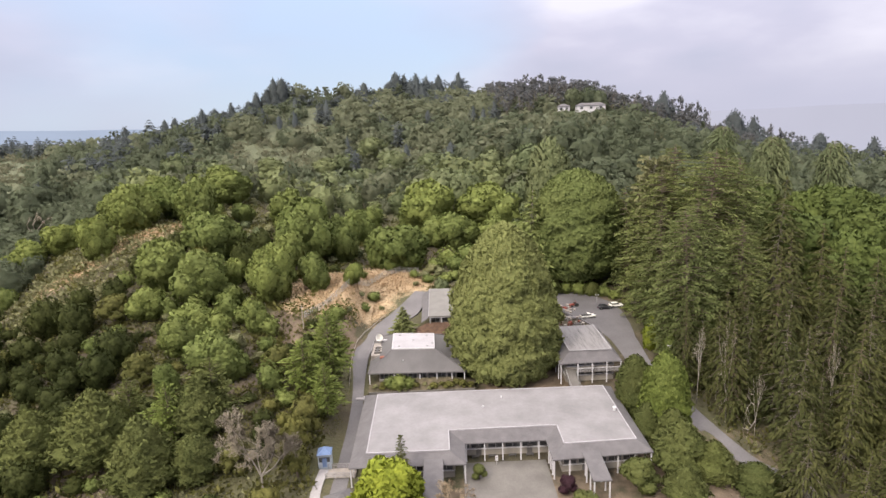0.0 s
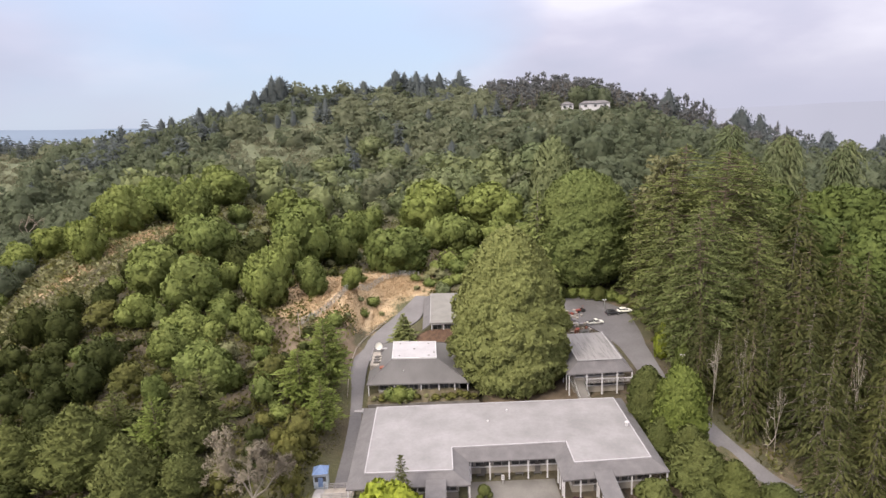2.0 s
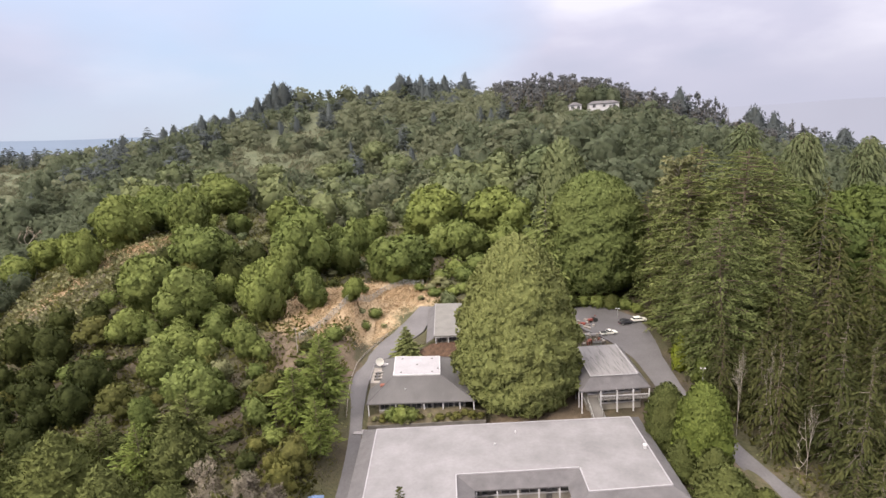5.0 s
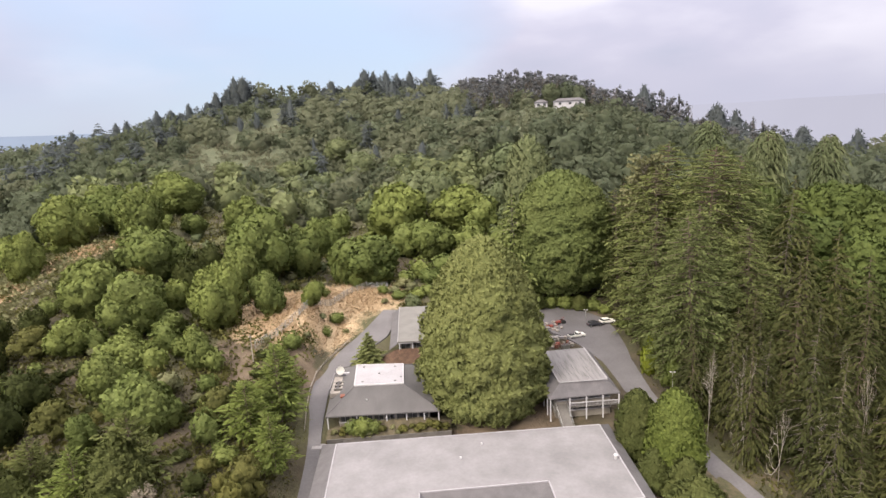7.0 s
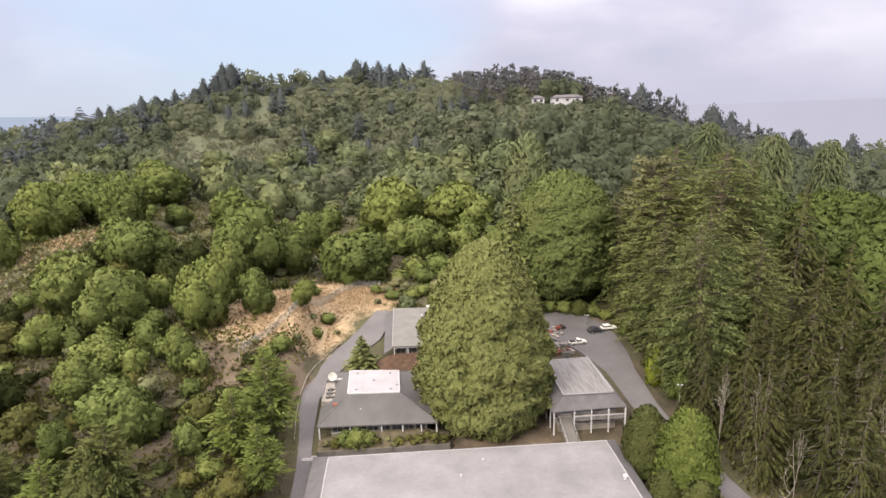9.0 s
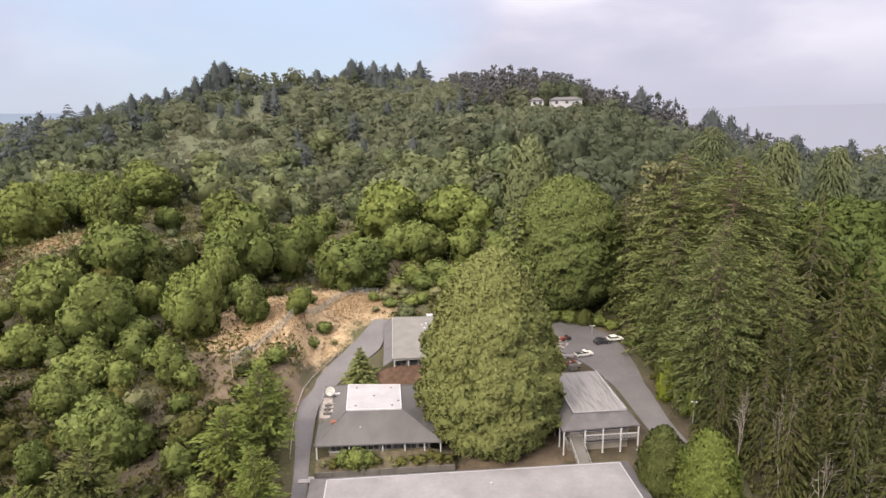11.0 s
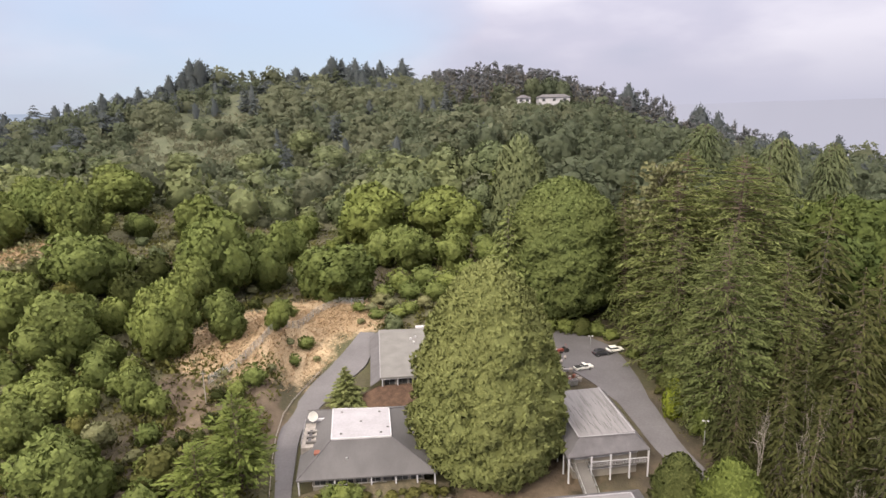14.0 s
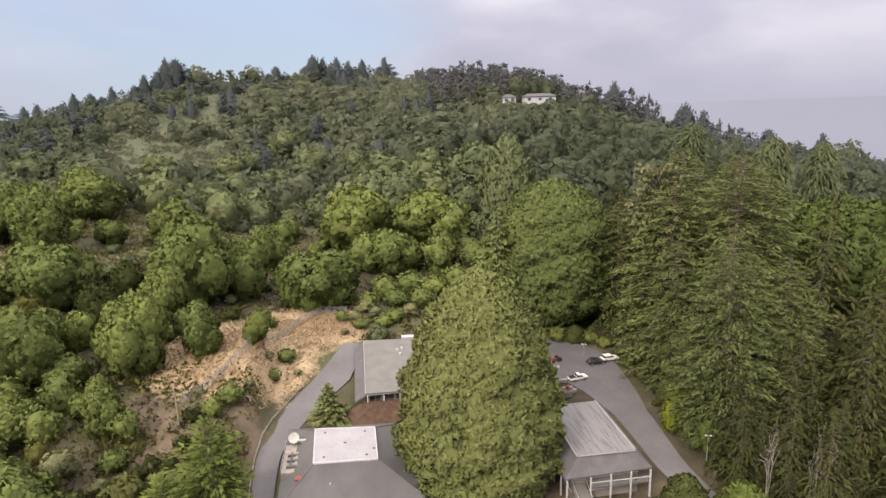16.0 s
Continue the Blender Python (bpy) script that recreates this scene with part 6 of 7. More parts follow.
def roof_vent(x, y, z, r, h, label):
    root = empty("roof_vent", pose(x, y, z), label, "vent", "roof vents")
    tube("pipe", (0, 0, -0.3), (0, 0, h), r, WHITE, root)
    tube("cap", (0, 0, h), (0, 0, h + r * 0.8), r * 1.5, WHITE, root, r1=r * 0.6)
    return root


roof_vent(36.4, 118.4, -2.66, 0.32, 0.7, "white metal vent pipe at the roof edge")
roof_vent(8.3, 122.3, -2.66, 0.16, 0.35, "small white vent cap on the flat roof")
roof_vent(12.8, 126.7, -2.66, 0.16, 0.35, "small white vent cap on the flat roof")


def dish_building():
    root = empty("hipped_building", pose(0, 0, 0), "low building with grey hipped roof and bright white roof deck", "building")
    zg, ze, zw = -5.0, -1.35, 2.5
    inner = [(-13.3, 146.8), (-2.35, 146.2), (-2.5, 157.0), (-13.7, 158.3)]
    outer = [(-19.2, 140.4), (5.4, 139.4), (5.6, 164.5), (-19.8, 166.0)]
    skirt_roof("roof", outer, inner, ze, zw - 0.15, STAINED_ROOF, root, "stained grey hipped roof", 0.3)
    flat_roof("roof_deck", inner, zw, ROOF_BRIGHT, root, "bright white roof deck", 0.5)
    well = bmesh.new()
    add_box(well, -19.2, 148.4, -1.7, -13.5, 157.6, 0.15)
    part("equipment_deck", well, TIMBER, root, "weathered deck for roof equipment")
    for y in (149.6, 151.4, 153.2):
        box("duct", -18.4, y, 0.15, -14.6, y + 0.5, 0.6, CONCRETE, root, "dull grey roof duct", 0.05)
    box("duct", -16.8, 157.0, 0.7, -13.3, 157.5, 1.2, WHITE, root, "white roof duct", 0.05)
    runs = [(-16.6, 142.6, 3.0, 141.8, 8), (3.0, 141.8, 3.2, 162.2, 7), (3.2, 162.2, -17.2, 163.6, 8), (-17.2, 163.6, -16.6, 142.6, 7)]
    for k, (x0, y0, x1, y1, bays) in enumerate(runs):
        wall_run(x0, y0, x1, y1, zg, ze - 0.1, root, bays, sill=1.0, door_bays=(5,) if k == 0 else ())
    for x in (-18.9, -12.6, -6.2, -1.9, 1.9, 5.0):
        column(x, 140.9 - (x + 19) * 0.04, zg - 0.6, ze - 0.25, root, 0.24)
    box("vent", -10.6, 143.0, -0.5, -10.3, 143.3, 0.7, GALV, root, "small roof vent pipe")
    for x, y in ((-11.6, 148.3), (-4.2, 147.8), (-11.8, 156.6), (-4.4, 155.8), (-8.0, 152.4), (-2.9, 149.6)):
        box("deck_drain", x - 0.22, y - 0.22, zw + 0.003, x + 0.22, y + 0.22, zw + 0.10, DARK_TRIM, root, "small dark roof drain", 0.03)
    for (x0, y0), (x1, y1) in zip(outer, inner):
        tube("hip_cap", (x0, y0, ze + 0.02), (x1, y1, zw - 0.13), 0.11, ROOF_GREY, root, "grey hip ridge cap", sides=6)
    rim = bmesh.new()
    for k in range(4):
        a, b = Vector((*inner[k], 0)), Vector((*inner[(k + 1) % 4], 0))
        turn = Matrix.Translation(a) @ Matrix.Rotation(math.atan2(b.y - a.y, b.x - a.x), 4, "Z")
        add_box(rim, -0.08, -0.10, zw - 0.35, (b - a).length + 0.08, 0.09, zw + 0.09, turn)
    part("deck_edge", rim, WHITE, root, "white metal edge of the roof deck")
    guard = bmesh.new()
    for k in range(7):
        add_box(guard, -19.15, 148.5 + 1.5 * k, 0.15, -19.05, 148.6 + 1.5 * k, 1.15)
    add_box(guard, -19.16, 148.4, 1.05, -19.04, 157.6, 1.15)
    add_box(guard, -19.16, 157.5, 0.15, -13.5, 157.6, 0.9)
    part("deck_rail", guard, FRAME, root, "pale rail round the equipment deck")
    for k in range(4):
        box("slat_box", -18.0 + 1.0 * k, 150.0, 0.152, -17.5 + 1.0 * k, 154.4, 0.42, TIMBER if k % 2 else ROOF_GREY, root, "weathered roof walkway board", 0.03)
    return root


dish_building()


def chimney():
    root = empty("chimney", pose(-15.7, 145.3, -0.2), "short red brick chimney on the grey roof", "chimney")
    box("stack", -0.6, -0.5, -1.6, 0.6, 0.5, 1.1, BRICK_RED, root, "", 0.03)
    box("cap", -0.7, -0.6, 1.1, 0.7, 0.6, 1.25, BRICK_RED, root, "brick cap", 0.03)


chimney()


def satellite_dish():
    root = empty("satellite_dish", pose(-17.6, 157.0, 0.15), "white satellite dish on a short mast", "satellite dish")
    tube("mast", (0, 0, 0), (0, 0, 1.6), 0.07, GALV, root)
    bm = bmesh.new()
    rings, seg = 5, 20
    rows = []
    for k in range(rings + 1):
        r = 1.0 * k / rings
        rows.append([bm.verts.new((r * math.cos(q * 2 * math.pi / seg), r * math.sin(q * 2 * math.pi / seg), 0.28 * r * r)) for q in range(seg if k else 1)])
    for q in range(seg):
        bm.faces.new((rows[0][0], rows[1][q], rows[1][(q + 1) % seg]))
        for k in range(1, rings):
            bm.faces.new((rows[k][q], rows[k + 1][q], rows[k + 1][(q + 1) % seg], rows[k][(q + 1) % seg]))
    bmesh.ops.solidify(bm, geom=bm.faces[:], thickness=0.04)
    bmesh.ops.transform(bm, matrix=pose(0, 0, 1.7, 60, 0, 4), verts=bm.verts[:])
    d = part("dish", bm, CAR_WHITE, root)
    tube("feed_arm", (0, -0.2, 1.6), (0.15, -1.0, 2.0), 0.03, GALV, root)


satellite_dish()


def annex_building():
    root = empty("annex_building", pose(0, 0, 0), "two-storey annex with weathered white roof and posts", "building")
    zg, ze, zw = -4.9, 0.0, 2.35
    inner = [(31.5, 140.6), (42.0, 141.1), (42.4, 159.2), (31.5, 158.8)]
    outer = [(28.6, 138.2), (44.3, 138.8), (44.7, 161.4), (28.9, 161.2)]
    skirt_roof("eave_roof", outer, inner, ze, zw - 0.1, ROOF_GREY, root, "grey roll-roofed sloping eaves")
    flat_roof("roof", inner, zw, WORN_WHITE_ROOF, root, "weathered off-white flat roof", 0.3)
    seams = random.Random(4)
    for k in range(40):
        x, y0 = 31.9 + k * 0.255 + seams.uniform(-0.1, 0.1), seams.uniform(141, 152)
        box("roof_seam", x, y0, zw + 0.003, x + seams.uniform(0.03, 0.09), min(158.4, y0 + seams.uniform(0.8, 5)), zw + 0.03, DARK_TRIM, root, "dark open roof seam")
    for a, b, c, d in ((31.4, 140.5, 42.1, 140.7), (31.35, 140.5, 31.6, 158.9), (41.9, 141.0, 42.3, 159.2)):
        box("roof_edge", a, b, zw + 0.004, max(c, a + 0.15), max(d, b + 0.15), zw + 0.12, FRAME, root, "worn roof edge")
    runs = [(30.6, 140.2, 42.6, 140.7, 5), (42.6, 140.7, 43.0, 159.6, 6), (43.0, 159.6, 30.8, 159.4, 5), (30.8, 159.4, 30.6, 140.2, 6)]
    for x0, y0, x1, y1, bays in runs:
        wall_run(x0, y0, x1, y1, zg + 2.55, ze - 0.1, root, bays, sill=0.8)
        wall_run(x0, y0, x1, y1, zg, zg + 2.4, root, bays, sill=0.9, head=0.4)
    box("balcony", 33.2, 138.5, zg + 2.3, 44.0, 140.1, zg + 2.55, CONCRETE, root, "concrete balcony slab")
    rail = bmesh.new()
    add_box(rail, 33.2, 138.45, zg + 3.35, 44.0, 138.55, zg + 3.5)
    for k in range(37):
        add_box(rail, 33.2 + 0.3 * k, 138.47, zg + 2.55, 33.24 + 0.3 * k, 138.53, zg + 3.35)
    part("railing", rail, WHITE, root, "white balcony railing")
    for x in (29.0, 33.2, 36.8, 40.4, 43.9):
        column(x, 138.5, zg - 0.5, ze - 0.2, root, 0.24)
    for y in (141.5, 145.0):
        column(29.0, y, zg - 0.5, ze - 0.2, root, 0.24)
    return root


annex_building()


def entry_ramp():
    root = empty("entry_ramp", pose(0, 0, 0), "grey concrete ramp with railings up to the annex", "ramp")
    v = [(30.2, 140.0, -2.4), (32.8, 140.0, -2.4), (30.6, 131.2, -6.3), (33.2, 131.2, -6.3)]
    v += [(a, b, c - 0.35) for a, b, c in v]
    mesh_ob("deck", v, [(0, 2, 3, 1), (4, 5, 7, 6), (0, 4, 6, 2), (1, 3, 7, 5), (2, 6, 7, 3), (0, 1, 5, 4)], CONCRETE, root)
    for dx in (0.1, 2.5):
        bm = bmesh.new()
        add_tube(bm, (30.2 + dx, 140, -1.4), (30.6 + dx, 131.2, -5.3), 0.05)
        for k in range(7):
            t = k / 6
            x, y, z = 30.2 + dx + 0.4 * t, 140 - 8.8 * t, -2.4 - 3.9 * t
            add_tube(bm, (x, y, z), (x, y, z + 1.0), 0.04)
        part("railing", bm, GALV, root, "steel railing")


entry_ramp()


def hall_building():
    root = empty("hall_building", pose(0, 0, 0), "grey flat-roofed hall with white end posts", "building")
    outer = [(-4.0, 169.2), (14.0, 168.8), (14.0, 197.6), (-4.1, 199.2)]
    flat_roof("roof", outer, 3.5, surface("grey_gravel_roof", (0.135, 0.127, 0.122), (0.178, 0.168, 0.162), 0.3, 0.95, 6.0, 0.2), root, "grey gravel roof", 0.35)
    v = [(-4.0, 169.2, 3.1), (-4.1, 199.2, 3.1), (-6.4, 200.2, 1.4), (-6.3, 169.8, 1.4)]
    v += [(a, b, c - 0.2) for a, b, c in v]
    mesh_ob("side_eave", v, [(0, 1, 2, 3), (4, 7, 6, 5), (2, 6, 7, 3), (0, 3, 7, 4), (1, 5, 6, 2)], ROOF_GREY, root, "grey sloping side eave")
    box("roof_edge", -4.10, 169.0, 3.5, -3.92, 199.2, 3.60, FRAME, root, "pale metal roof edge")
    for x0, y0, x1, y1, b in [(-3.4, 171.0, 13.4, 170.6, 6), (13.4, 170.6, 13.4, 197, 7), (13.4, 197, -3.6, 198.6, 6), (-3.6, 198.6, -3.4, 171.0, 7)]:
        wall_run(x0, y0, x1, y1, -1.6, 3.1, root, b, sill=1.4)
    for x in (-3.6, -0.2, 3.2, 6.6):
        column(x, 169.5, -2.0, 3.1, root, 0.24)
    box("beam", -3.8, 169.35, 2.85, 6.9, 169.65, 3.14, WHITE, root, "white beam over the posts")
    for x, y in ((3.8, 190.5), (5.0, 191.5), (4.4, 188.0), (8.2, 186.5), (6.4, 176.5)):
        box("roof_vent", x, y, 3.5, x + 0.5, y + 0.5, 4.0, WHITE, root, "small white roof vent", 0.05)
    return root


hall_building()


def planting_bed(name, label, x0, x1, y0, y1, z_low, z_high, mat):
    """A mounded bed of earth that rises from its front edge to its back edge, falling off at both ends."""
    nx, ny = 26, 7
    v = []
    for i in range(nx + 1):
        u = i / nx
        end = min(1.0, 5.0 * u, 5.0 * (1 - u))
        for j in range(ny + 1):
            w = j / ny
            x, y = x0 + (x1 - x0) * u, y0 + (y1 - y0) * w
            z = z_low + (z_high - z_low) * min(1.0, w * 1.15) * (0.25 + 0.75 * end) + 0.12 * noise.noise((x * 0.9, y * 0.9, 4.0))
            v.append((x, y, z))
    f = [(i * (ny + 1) + j, (i + 1) * (ny + 1) + j, (i + 1) * (ny + 1) + j + 1, i * (ny + 1) + j + 1) for i in range(nx) for j in range(ny)]
    base = len(v)
    rim = [i * (ny + 1) for i in range(nx + 1)] + [nx * (ny + 1) + j for j in range(1, ny + 1)] + [i * (ny + 1) + ny for i in range(nx - 1, -1, -1)] + [j for j in range(ny - 1, 0, -1)]
    v += [(v[k][0], v[k][1], z_low - 1.2) for k in rim]
    n = len(rim)
    f += [(rim[(k + 1) % n], rim[k], base + k, base + (k + 1) % n) for k in range(n)]
    tagged(mesh_ob(name, v, f, mat), label, "planting bed")


planting_bed("planting_bed", "brown bark-covered bank in front of the hall", -9.5, 15.5, 165.6, 169.9, -2.2, 1.35, MULCH)
planting_bed("planting_bed", "brown earth bed in front of the hipped building", -19.0, 7.5, 136.9, 140.9, -5.0, -3.3, EARTH)


def retaining_wall():
    root = empty("retaining_wall", pose(0, 0, 0), "low grey concrete wall holding the planting bed", "wall")
    for k in range(9):
        x = -18.6 + 2.9 * k
        box("board", x, 136.68, -6.0, x + 2.85, 136.84, -4.75, CONCRETE, root, "", 0.02)
        box("post", x - 0.1, 136.5, -6.2, x + 0.1, 136.676, -4.65, CONCRETE, root)


retaining_wall()


def white_bench(x, y, label):
    z = land_at(x, y) + 1.6
    root = empty("storage_box", pose(x, y, z), label, "container")
    box("body", -2.2, -0.7, 0, 2.2, 0.7, 1.0, WHITE, root, "", 0.05)
    box("lid", -2.3, -0.8, 1.0, 2.3, 0.8, 1.15, WHITE, root, "", 0.04)
    box("plinth", -2.2, -0.7, -2.2, 2.2, 0.7, -0.003, CONCRETE, root, "concrete plinth")


white_bench(8.2, 201.6, "long white container behind the hall")


def kiosk():
    x, y = -25.0, 110.6
    z = land_at(x, y)
    root = empty("kiosk", pose(x, y, z + 0.55, 0, 0, 4), "small pale-blue kiosk with a blue pyramid roof", "kiosk")
    bm = bmesh.new()
    for s, t in ((-1.3, -1.3), (1.1, -1.3), (-1.3, 1.1), (1.1, 1.1)):
        add_box(bm, s, t, -1.5, s + 0.2, t + 0.2, 2.6)
    add_box(bm, -1.2, -1.2, -1.5, 1.2, 1.2, 1.0)
    add_box(bm, -1.2, -1.2, 2.1, 1.2, 1.2, 2.6)
    part("body", bm, PALE_BLUE, root, "pale blue boarded body")
    box("window", -1.1, -1.16, 1.0, 1.1, 1.16, 2.1, GLASS, root, "dark window")
    box("door", -0.45, -1.30, 0.0, 0.45, -1.203, 1.9, BLUE, root, "blue door")
    bm = bmesh.new()
    add_box(bm, -1.44, -1.44, 2.6, 1.44, 1.44, 2.72)
    part("eave", bm, WHITE, root, "white eave board")
    mesh_ob("roof", [(-1.48, -1.48, 2.72), (1.48, -1.48, 2.72), (1.48, 1.48, 2.72), (-1.48, 1.48, 2.72), (0, 0, 3.9)], [(0, 1, 4), (1, 2, 4), (2, 3, 4), (3, 0, 4), (3, 2, 1, 0)], BLUE, root, "blue pyramid roof")


kiosk()


def vehicle(x, y, turn, paint, label, pickup):
    z = land_at(x, y) + 0.1
    root = empty("pickup_truck" if pickup else "car", pose(x, y, z, 0, 0, turn), label, "vehicle")
    bm = bmesh.new()
    prof = [(-2.4, 0.45), (-2.45, 0.95), (-0.4, 1.0), (-0.3, 1.0), (1.1, 1.02), (2.35, 0.92), (2.45, 0.45)] if pickup else [(-2.2, 0.4), (-2.25, 0.95), (-1.6, 1.02), (0.9, 1.0), (2.1, 0.85), (2.2, 0.4)]
    left = [bm.verts.new((a, -0.9, b)) for a, b in prof]
    right = [bm.verts.new((a, 0.9, b)) for a, b in prof]
    n = len(prof)
    bm.faces.new(left)
    bm.faces.new(right[::-1])
    for k in range(n):
        bm.faces.new((left[k], right[k], right[(k + 1) % n], left[(k + 1) % n]))
    bmesh.ops.recalc_face_normals(bm, faces=bm.faces[:])
    bmesh.ops.bevel(bm, geom=bm.edges[:], offset=0.06, segments=1, affect="EDGES")
    part("body", bm, paint, root)

    def cabin(name, a0, a1, b0, b1, z0, z1, mat):
        v = [(a0, -0.82, z0), (a1, -0.82, z0), (a1, 0.82, z0), (a0, 0.82, z0), (b0, -0.68, z1), (b1, -0.68, z1), (b1, 0.68, z1), (b0, 0.68, z1)]
        mesh_ob(name, v, [(0, 1, 5, 4), (1, 2, 6, 5), (2, 3, 7, 6), (3, 0, 4, 7), (4, 5, 6, 7), (3, 2, 1, 0)], mat, root)
    c0, c1 = (-0.5, 1.3) if pickup else (-1.9, 1.0)
    cabin("windows", c0, c1, c0 + 0.35, c1 - 0.6, 0.96, 1.46, GLASS)
    cabin("roof", c0 + 0.33, c1 - 0.58, c0 + 0.45, c1 - 0.7, 1.462, 1.56, paint)
    if pickup:
        box("bed", -2.3, -0.75, 1.0, -0.6, 0.75, 1.03, RUBBER, root, "dark load bed")
    for a in (-1.45, 1.5):
        for b in (-0.86, 0.86):
            w = tube("wheel", (a, b - 0.12, 0.34), (a, b + 0.12, 0.34), 0.36, RUBBER, root, sides=14)
            tube("rim", (a, b - 0.13, 0.34), (a, b + 0.13, 0.34), 0.2, GALV, w, sides=10)
    for b in (-0.6, 0.6):
        box("headlight", 2.36 if pickup else 2.1, b - 0.18, 0.68, 2.46 if pickup else 2.2, b + 0.18, 0.84, WHITE, root, "pale headlight")
        box("tail_light", -2.49 if pickup else -2.28, b - 0.12, 0.68, -2.4 if pickup else -2.2, b + 0.12, 0.86, RED, root, "red tail light")


vehicle(45.4, 177.6, 12, CAR_WHITE, "white pickup truck parked on the asphalt", True)
vehicle(52.4, 184.0, 8, CAR_DARK, "dark car parked at the edge of the lot", False)
vehicle(56.4, 185.0, 8, CAR_WHITE, "white car parked behind the dark car", False)


def street_lamp(x, y, h):
    z = land_at(x, y)
    root = empty("street_lamp", pose(x, y, z), "grey steel lamp post with twin white heads", "street lamp")
    tube("pole", (0, 0, -0.4), (0, 0, h), 0.12, GALV, root, r1=0.07)
    tube("arm", (-0.4, 0.1, h), (0.4, -0.1, h), 0.05, GALV, root)
    for s in (-0.42, 0.42):
        bm = bmesh.new()
        bmesh.ops.create_uvsphere(bm, u_segments=10, v_segments=6, radius=0.24)
        bmesh.ops.transform(bm, matrix=Matrix.Translation((s, -s * 0.3, h)) @ Matrix.Diagonal((1, 1, 0.7, 1)), verts=bm.verts[:])
        part("lamp_head", bm, WHITE, root, "white lamp head")


street_lamp(58.6, 145.3, 6.6)
street_lamp(51.2, 188.8, 3.0)


def utility_pole(x, y, h):
    root = empty("utility_pole", pose(x, y, land_at(x, y)), "weathered timber pole on the slope", "pole")
    tube("post", (0, 0, -0.4), (0, 0, h), 0.14, TIMBER, root, r1=0.1)
    box("cross_arm", -0.6, -0.06, h - 0.7, 0.6, 0.06, h - 0.55, TIMBER, root)


utility_pole(-40.2, 165.0, 7.5)


def hill_house(x, y, z, w, label, storeys):
    root = empty("house", pose(x, y, z, 0, 0, -6), label, "house", "hilltop houses")
    h = 3.0 * storeys
    box("wall", -w / 2, -4, -5, w / 2, 4, h, WHITE, root, "white wall")
    v = [(-w / 2 - 0.6, -4.7, h), (w / 2 + 0.6, -4.7, h), (w / 2 + 0.6, 4.7, h), (-w / 2 - 0.6, 4.7, h), (-w / 2 + 2.5, 0, h + 1.6), (w / 2 - 2.5, 0, h + 1.6)]
    mesh_ob("roof", v, [(0, 1, 5, 4), (2, 3, 4, 5), (1, 2, 5), (3, 0, 4), (3, 2, 1, 0)], ROOF_GREY, root, "low hipped roof")
    n = max(2, int(w / 5))
    for s in range(storeys):
        for k in range(n):
            a = -w / 2 + (k + 0.5) * w / n
            box("window", a - 0.8, -4.06, 3 * s + 0.9, a + 0.8, -4.003, 3 * s + 2.3, GLASS, root, "dark window")


hill_house(96.0, 377, 62.8, 17, "long white house below the ridge", 1)
hill_house(80.0, 380, 62.8, 7, "small pale house below the ridge", 1)


# trees that half hide the hilltop houses
for x, y, r, h in [(84, 367, 4.5, 7), (90, 365, 4, 6.2), (96, 366, 4.2, 6), (102, 366, 4, 6.8), (108, 370, 5, 9), (76, 371, 4.5, 7.5), (87, 388, 6, 15), (97, 389, 6, 16), (105, 388, 6, 15), (81.5, 372.5, 3.6, 6), (100, 370, 3.4, 5)]:
    plant(rng.choice(CREST_OAKS), x, y, r, max(3.0, 63.7 + rng.uniform(-0.9, 0.9) - land_at(x, y)) if y < 380 else h, 2.0, rng, label=L_OAK, group="trees round the hilltop houses")


# ---- the grass bank ----
def straw_tufts():
    g = np.random.default_rng(9)
    pts = []
    while len(pts) < 13000:
        x, y = g.uniform(-62, 4), g.uniform(166, 232)
        if g.random() < float(dry_at(np.array([x]), np.array([y]))[0]) * 1.3 - 0.35 and x < np.interp(y, [160, 177, 188, 197, 203, 208], [-25.5, -22.0, -16.8, -12.6, -10.5, -2.0]):
            pts.append((x, y, land_at(x, y)))
    while len(pts) < 19000:
        x, y = g.uniform(-170, -85), g.uniform(195, 275)
        if g.random() < float(dry_at(np.array([x]), np.array([y]))[0]) * 1.3 - 0.35:
            pts.append((x, y, land_at(x, y)))
    p = np.array(pts) + np.array([0, 0, 0.22])
    s = g.uniform(0.5, 1.3, len(p))
    ax = unit(g.normal(size=p.shape) * 0.45 + np.array([0.35, -0.75, 0.35]))
    tagged(new("dry_grass", to_mesh("dry_grass", [tuft_mesh(p, ax, s, s * 0.22, g, out=unit(g.normal(size=p.shape) * 0.3 + np.array([0, -0.2, 1.0])))], STRAW)), "tufts of golden dry grass on the bank", "grass", kind="stuff")


straw_tufts()


